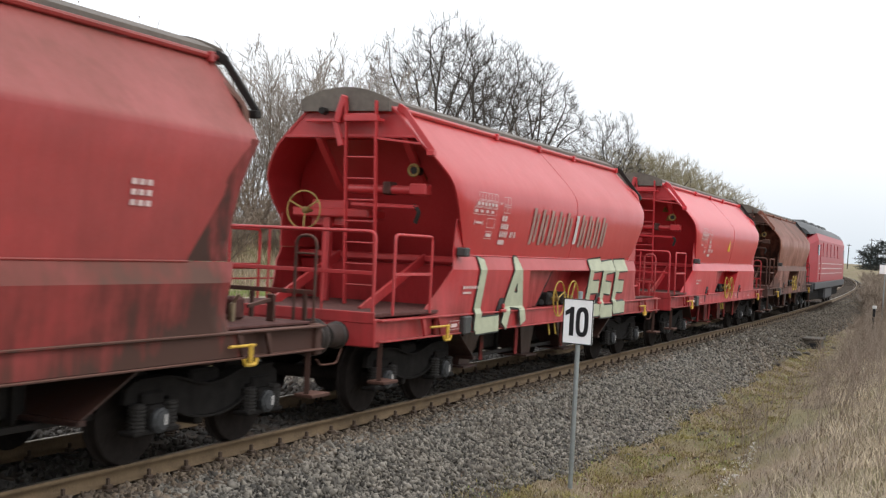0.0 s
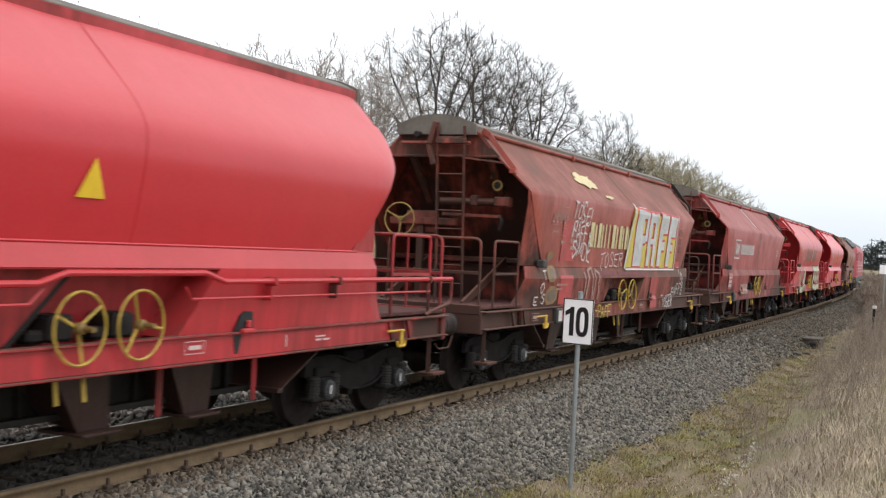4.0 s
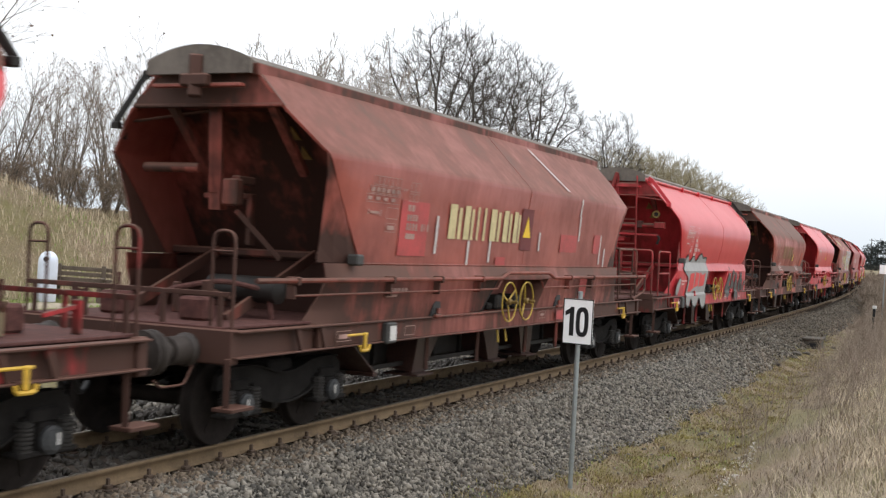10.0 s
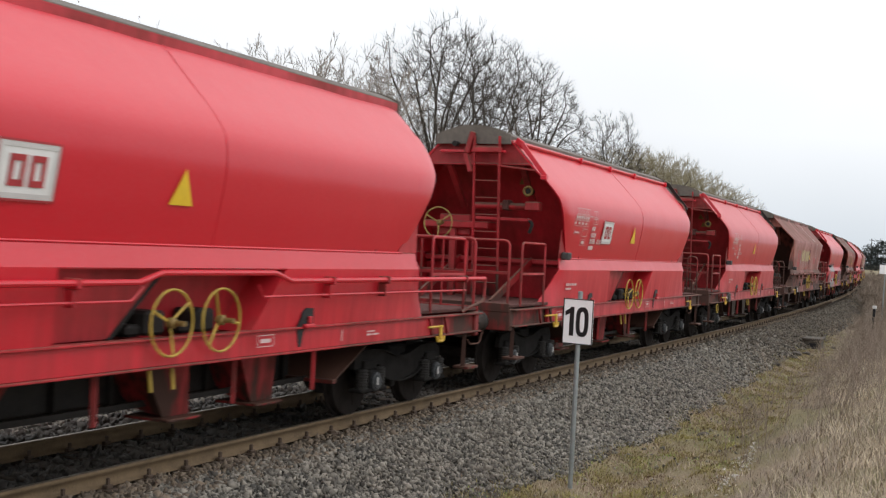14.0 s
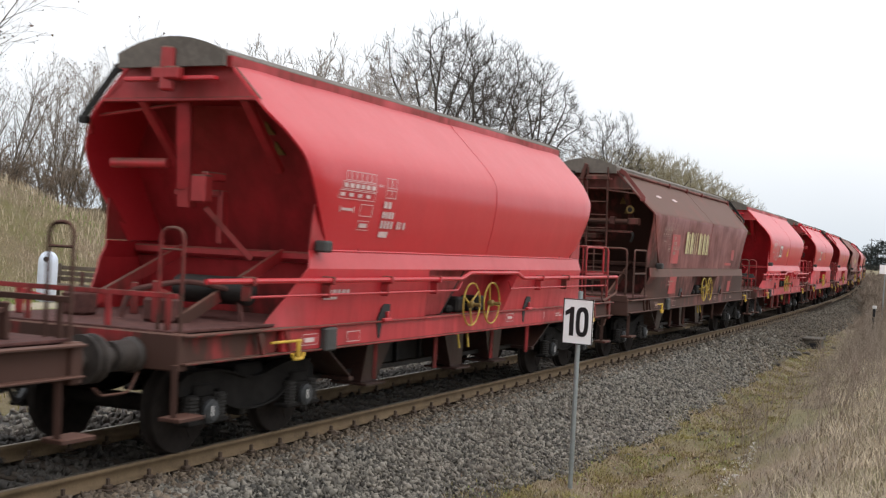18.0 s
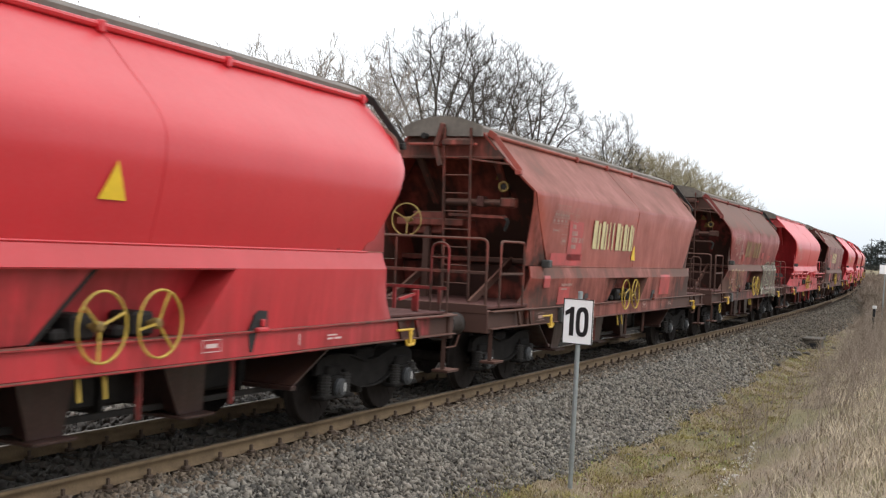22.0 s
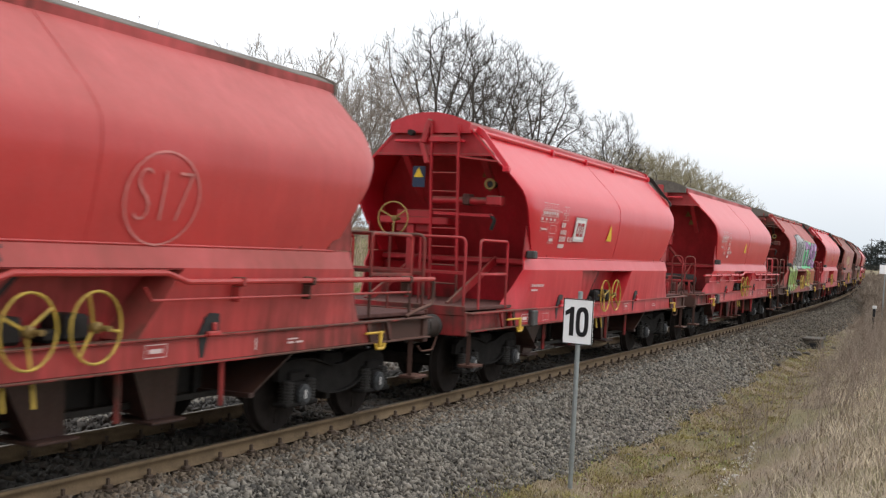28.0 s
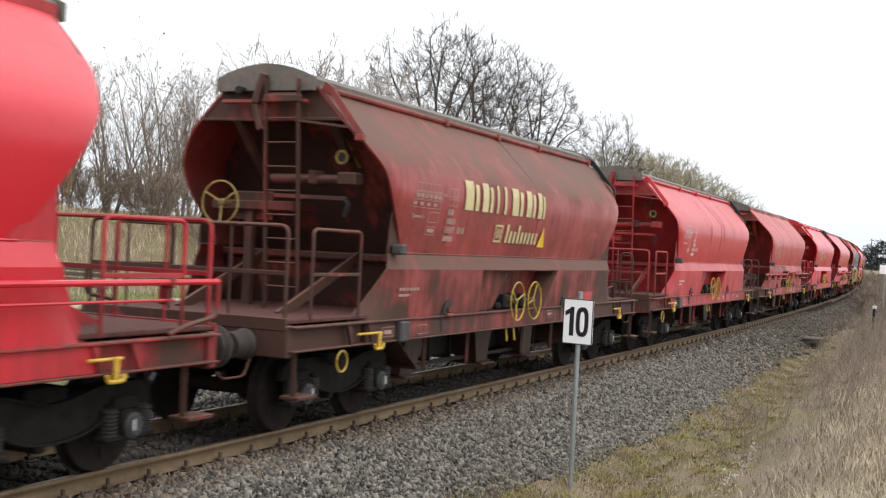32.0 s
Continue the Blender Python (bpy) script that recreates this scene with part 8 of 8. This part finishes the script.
PIECE = [(-4.45, 1.9), (-4.0, 2.02), (-3.76, 2.32), (-3.45, 2.04), (-3.1, 2.3), (-2.71, 2.06), (-2.28, 2.36), (-1.95, 2.18), (-1.4, 2.24), (-1.52, 1.73), (-1.62, 1.46), (-1.66, 0.98), (-2.15, 0.93), (-2.44, 1.28), (-2.74, 1.02), (-3.11, 0.97), (-3.44, 1.28), (-3.65, 0.96), (-4.02, 1.12), (-3.84, 1.45), (-3.71, 1.72)]
TEAR = [(-5.06, 1.34), (-4.95, 1.6), (-4.55, 1.76), (-4.62, 1.5), (-4.8, 1.28)]
for pl in (PIECE, TEAR):
    wrapped(8, "graffiti_rim", figure([rounded_poly(swollen(pl, 0.05))]), M["tagblack"], 0.016, "dark rim of bubble graffiti")
    wrapped(8, "graffiti_fill", figure([rounded_poly(pl)]), M["silvergrey"], 0.02, "grey bubble graffiti")
for pl in ([(-3.75, 1.38), (-3.5, 1.36), (-3.1, 1.46), (-3.15, 1.84), (-3.6, 1.82)], [(-3.05, 1.46), (-2.62, 1.5), (-2.55, 1.82), (-2.98, 1.86)], [(-2.5, 1.48), (-1.9, 1.5), (-1.78, 1.84), (-2.15, 1.78), (-2.48, 1.86)]):
    wrapped(8, "graffiti_letter", figure([pl]), M["tagred"], 0.024, "red fill of the graffiti")
BLOTS = [(1.53, 1.33, 0.32, 0.2), (1.62, 1.5, 0.22, 0.16), (1.78, 1.69, 0.25, 0.15), (2.33, 1.79, 0.15, 0.15), (2.26, 1.62, 0.1, 0.14), (2.31, 1.5, 0.23, 0.16), (2.84, 1.7, 0.13, 0.14), (2.88, 1.42, 0.26, 0.24), (2.7, 1.16, 0.16, 0.13), (3.02, 1.14, 0.15, 0.13), (3.58, 1.7, 0.19, 0.16), (3.42, 1.46, 0.15, 0.2), (3.8, 1.48, 0.13, 0.2), (4.29, 1.52, 0.1, 0.1), (4.14, 1.36, 0.07, 0.14), (1.68, 1.96, 0.06, 0.06), (2.62, 1.82, 0.06, 0.05), (3.3, 1.84, 0.05, 0.05), (3.5, 1.18, 0.05, 0.04)]
for i, (x, z, rx, rz) in enumerate(BLOTS):
    wrapped(8, "graffiti_blot", figure([blob(x, z, rx, rz, 16, 30 + i, 0.05)]), M["darkgrey"], 0.016 + 0.0007 * i, "dark grey sprayed blot")
for x, z in ((1.72, 1.76), (1.84, 1.7), (2.1, 1.84), (2.3, 1.76), (2.82, 1.74), (2.88, 1.62), (3.1, 1.6), (3.12, 1.5), (3.54, 1.74), (3.12, 1.74)):
    bars(8, "graffiti_light", [(x, x + 0.05, z, z + 0.045)], M["stencil"], 0.03)
# ninth
logo(9, -2.71, -0.03, 2.31, 2.78, M["cream"])
triangle(9, 0.3, 2.4)
bars(9, "dark_patch", [(0.05, 0.55, 2.2, 2.85)], M["darkred"], 0.012)
for x, z0, z1 in ((2.9, 2.85, 3.15), (2.95, 2.4, 2.85), (-3.1, 2.1, 2.6), (4.3, 2.0, 2.55), (4.6, 1.95, 2.3), (0.9, 2.2, 2.5), (-1.2, 2.0, 2.35), (-2.0, 1.95, 2.3)):
    bars(9, "white_streak", [(x, x + 0.06, z0, z1)], M["white"], 0.015, "white dried streak")
bars(9, "white_streak", [(2.35, 2.42, 3.25, 3.95)], M["white"], 0.02, "white dried streak", -0.55)
patches(9, [(2.0, 2.9, 2.2, 2.5), (3.9, 4.3, 2.2, 2.55), (1.9, 2.3, 1.05, 1.2), (3.1, 3.5, 1.4, 1.75), (-0.9, -0.5, 1.95, 2.08)], M["pinkpatch"])
for k in (2, 6, 10, 17, 19):
    triangle(k)
for k in (11, 12, 20):
    emblem(k, -2.55, -1.9, 2.38, 2.84, M["emblemfield"])
    triangle(k)
logo(13, -2.7, 0.0, 2.31, 2.85, M["cream"])
patches(13, [(2.6, 3.6, 2.05, 2.12), (3.5, 3.9, 2.2, 2.5), (-4.3, -3.6, 1.35, 1.75), (3.0, 3.4, 1.3, 1.6)], M["pinkpatch"])
for x in (-4.2, -2.6):
    wrapped(13, "pale_scar", figure([blob(x, 3.6, 0.26, 0.03, 12, 3, 0.3)]), M["stencil"], 0.02)
logo(15, -2.29, 0.53, 2.32, 2.82, M["oldcream"])
wrapped(15, "graffiti_ground", figure([[(1.1, 1.1), (4.5, 1.1), (4.4, 1.9), (3.9, 2.15), (3.0, 2.08), (2.4, 2.16), (1.7, 2.05), (1.3, 1.7)]]), M["rustgrey"], 0.018, "faded grey and red graffiti")
sprayed(15, "graffiti_outline", "USUE", 1.3, 4.4, 1.25, 2.02, M["tagpale"], 0.26, 0.021, "pale outline of faded letters", 15, 0.3, 0.12)
sprayed(15, "graffiti_outline", "USUE", 1.3, 4.4, 1.25, 2.02, M["tagblack"], 0.21, 0.029, "dark outline of faded letters", 15, 0.3, 0.12)
sprayed(15, "graffiti_letters", "USUE", 1.3, 4.4, 1.25, 2.02, M["rustgrey"], 0.15, 0.037, "faded brownish cream letters", 15, 0.3, 0.12)
wrapped(15, "graffiti_rim", figure([[(1.1, 1.1), (1.2, 1.1), (1.45, 1.7), (1.85, 2.02), (1.75, 2.08), (1.35, 1.75)]]), M["tagpale"], 0.024)
scribble(15, "tag", 15, -5.0, -2.4, 1.32, 1.95, M["oldcream"], 9, 0.045)
patches(15, [(1.0, 1.5, 2.3, 2.5), (2.3, 2.9, 2.28, 2.42), (-2.6, -2.2, 2.2, 2.4)], M["pinkpatch"])
logo(16, -2.74, 0.04, 2.29, 2.82, M["cream"])
triangle(16, 0.2, 2.1)
patches(16, [(-5.0, -3.3, 1.97, 2.18), (2.5, 3.4, 1.35, 1.8), (-4.6, -4.0, 1.3, 1.6), (-3.9, -3.4, 1.03, 1.2), (-5.4, -5.1, 1.6, 1.8)], M["pinkpatch"])
scribble(17, "tag", 17, -4.23, -2.93, 1.3, 1.8, M["white"], 9, 0.03)
# eighteenth: the large coloured pieces
sprayed(18, "graffiti_outline", "ABOUT.", -4.75, -1.75, 1.2, 1.98, M["tagblack"], 0.25, 0.016, "black letter outlines", 41, 0.2, 0.07)
sprayed(18, "graffiti_letters", "ABOUT.", -4.75, -1.75, 1.2, 1.98, M["lime"], 0.175, 0.025, "lime green sprayed letters", 41, 0.2, 0.07)
wrapped(18, "graffiti_ground", figure([[(-0.1, 2.02), (1.0, 1.98), (2.4, 2.02), (3.6, 1.97), (4.5, 2.02), (4.78, 2.5), (4.75, 3.02), (3.6, 3.14), (2.2, 3.16), (0.8, 3.2), (0.05, 3.18), (-0.12, 2.6)]]), M["green"], 0.018, "green sprayed surround")
sprayed(18, "graffiti_outline", "TISE", 0.0, 4.75, 2.22, 3.0, M["tagblack"], 0.36, 0.021, "black letter outlines", 42, -0.05, 0.04)
sprayed(18, "graffiti_letters", "TISE", 0.0, 4.75, 2.22, 3.0, M["purple"], 0.28, 0.030, "purple sprayed letters", 42, -0.05, 0.04)
for xa, za, zb, wd in ((0.25, 2.72, 2.95, 0.35), (0.75, 2.2, 2.5, 0.2), (1.52, 2.4, 2.8, 0.22), (2.35, 2.66, 3.0, 0.3), (2.75, 2.2, 2.42, 0.35), (3.55, 2.2, 2.5, 0.25), (3.8, 2.78, 3.02, 0.45), (4.05, 2.2, 2.36, 0.4)):
    bars(18, "graffiti_light", [(xa, xa + wd, za, zb)], M["lilac"], 0.0385, "lilac highlight of a letter", 0.5)
sprayed(18, "graffiti_outline", "ZIED", 1.3, 3.05, 1.3, 1.86, M["tagblack"], 0.16, 0.017, "dark letter outlines", 43, 0.2, 0.07, -0.06)
sprayed(18, "graffiti_letters", "ZIED", 1.3, 3.05, 1.3, 1.86, M["lemon"], 0.11, 0.026, "yellow sprayed letters", 43, 0.2, 0.07, -0.06)
wrapped(18, "graffiti_haze", figure([rounded_poly([(-3.05, 2.85), (-3.1, 3.22), (-1.5, 3.3), (-0.1, 3.2), (0.1, 2.2), (-0.3, 1.95), (-2.5, 1.98), (-2.6, 2.5)], 2)]), M["silvergrey"], 0.0135, "grey overspray round silver letters")
sprayed(18, "graffiti_outline", "STEK", -3.1, 0.1, 2.1, 3.2, M["tagblack"], 0.34, 0.017, "black letter outlines", 44, 0.0, 0.04)
sprayed(18, "graffiti_letters", "STEK", -3.1, 0.1, 2.1, 3.2, M["steelgrey"], 0.25, 0.026, "silver sprayed letters", 44, 0.0, 0.04)
bars(18, "tag_frame", frame_rects(3.75, 4.85, 1.36, 2.02, 0.03), M["mustard"], 0.02, "mustard sprayed frame")
for i in range(3):
    scribble(18, "tag", 60 + i, 3.85, 4.72, 1.83 - 0.2 * i, 1.97 - 0.2 * i, M["mustard"], 8, 0.02)
wrapped(18, "paint_patch", figure([rounded_poly([(3.5, 1.3), (4.9, 1.24), (5.05, 1.6), (4.95, 2.06), (4.2, 2.0), (3.5, 2.08)], 2)]), M["rustorange"], 0.013, "orange-red sprayed patch")
sprayed(18, "tag_word", "TOSER", 2.9, 3.9, 1.02, 1.22, M["white"], 0.024, 0.022, "white sprayed word", 45, 0.1, 0.1)
# twentieth: blue notice on the ladder end
notice = part("notice_plate", Geo().box(-5.22, -5.2, 0.16, 0.38, 3.14, 3.48, 0.004), M["noticeblue"], WAGONS[19], "blue notice plate on the end")
part("notice_mark", Geo().add([(-5.235, 0.19, 3.3), (-5.235, 0.35, 3.3), (-5.235, 0.27, 3.46), (-5.222, 0.19, 3.3), (-5.222, 0.35, 3.3), (-5.222, 0.27, 3.46)], [(0, 1, 2), (5, 4, 3), (0, 3, 4, 1), (1, 4, 5, 2), (2, 5, 3, 0)]), M["warn"], notice)
# twenty-first: chalked circles
for cx, tx in ((1.15, "S17"), (2.95, "S17")):
    n = 28
    ring_pts = [(cx + 0.52 * math.cos(2 * math.pi * i / n), 2.5 + 0.42 * math.sin(2 * math.pi * i / n)) for i in range(n)]
    ring_in = [(cx + 0.50 * math.cos(2 * math.pi * i / n), 2.5 + 0.40 * math.sin(2 * math.pi * i / n)) for i in range(n)]
    if cx < 2:
        wrapped(21, "chalk_ring", figure([[ring_pts[i], ring_pts[(i + 1) % n], ring_in[(i + 1) % n], ring_in[i]] for i in range(n)]), M["chalk"], 0.018, "thin chalked ring")
        words(21, "chalk_number", tx, cx - 0.38, cx + 0.38, 2.3, 2.75, M["chalk"], 0.018, "chalked S17", -0.028)
scribble(21, "tag", 21, -4.4, -0.6, 1.93, 2.06, M["tagblack"], 18, 0.03)
# twenty-second: rusty runs at the welds
for x in (-1.05, 0.72, 2.15):
    bars(22, "weld_stain", [(x, x + 0.018, 2.12, 3.85)], M["darkred"], 0.012, "dark stained weld seam")
for i, (x, za, zb) in enumerate(((-0.95, 3.2, 3.75), (0.8, 3.25, 3.6), (0.66, 2.7, 3.3), (2.22, 3.3, 3.8), (-1.12, 2.6, 3.1))):
    wrapped(22, "rust_run", figure([[(x, za), (x + 0.03, za), (x + 0.05 + 0.02 * (i % 2), zb), (x - 0.03, zb)]]), M["orange"], 0.0125, "narrow rusty run")
# twenty-third
logo(23, -2.72, 0.54, 2.72, 3.12, M["cream"])
bars(23, "company_mark", [(-1.0 + 0.16 * i, -0.91 + 0.16 * i, 2.3, 2.48 + (0.1 if i in (0, 3) else 0)) for i in range(9)], M["cream"], 0.018, "row of small cream bars")["kind"] = "stuff"
bars(23, "emblem", frame_rects(-1.46, -1.16, 2.3, 2.56, 0.03) + [(-1.38, -1.33, 2.36, 2.5), (-1.28, -1.23, 2.36, 2.5)], M["cream"], 0.018)
triangle(23, 0.62, 2.26)
patches(23, [(-3.1, -2.8, 2.2, 2.6), (3.2, 3.6, 2.5, 2.58), (2.9, 3.6, 1.2, 1.5)], M["pinkpatch"])


# ---------------------------------------------------------------- what moves
def motions():
    times_ = [0.5 * k for k in range(65)]
    for k, wg in enumerate(WAGONS):
        sp, way = TRAIN[k][0], TRAIN[k][1]
        walk(wg, [(t, on_track(travelled(t) - OFFSET[k], sp.piv, way == "B")) for t in times_])
        # wheels roll while the wagon passes by
        seen = [t / 30 for t in range(961) if -6 < travelled(t / 30) - OFFSET[k] < 42]
        if not seen:
            continue
        sign = 1 if way == "A" else -1
        stamps, last = [], None
        for t in seen:
            s = travelled(t)
            if last is None or s - last > 0.55:
                stamps.append(t)
                last = s
        for ob in wg.children:
            if ob.name.startswith("wheelset"):
                x = ob.location.x
                rows = [(t, pose(x, 0, 0.46, 0, sign * math.degrees((travelled(t) - travelled(stamps[0])) / 0.46), 0)) for t in stamps]
                if stamps[0] > 0:
                    rows.insert(0, (0, rows[0][1]))
                if stamps[-1] < 31.99:
                    rows.append((32, rows[-1][1]))
                walk(ob, rows)
    walk(LOCO, [(t, on_track(travelled(t) + ROUND.half + 10.41, 6.7)) for t in times_])


motions()
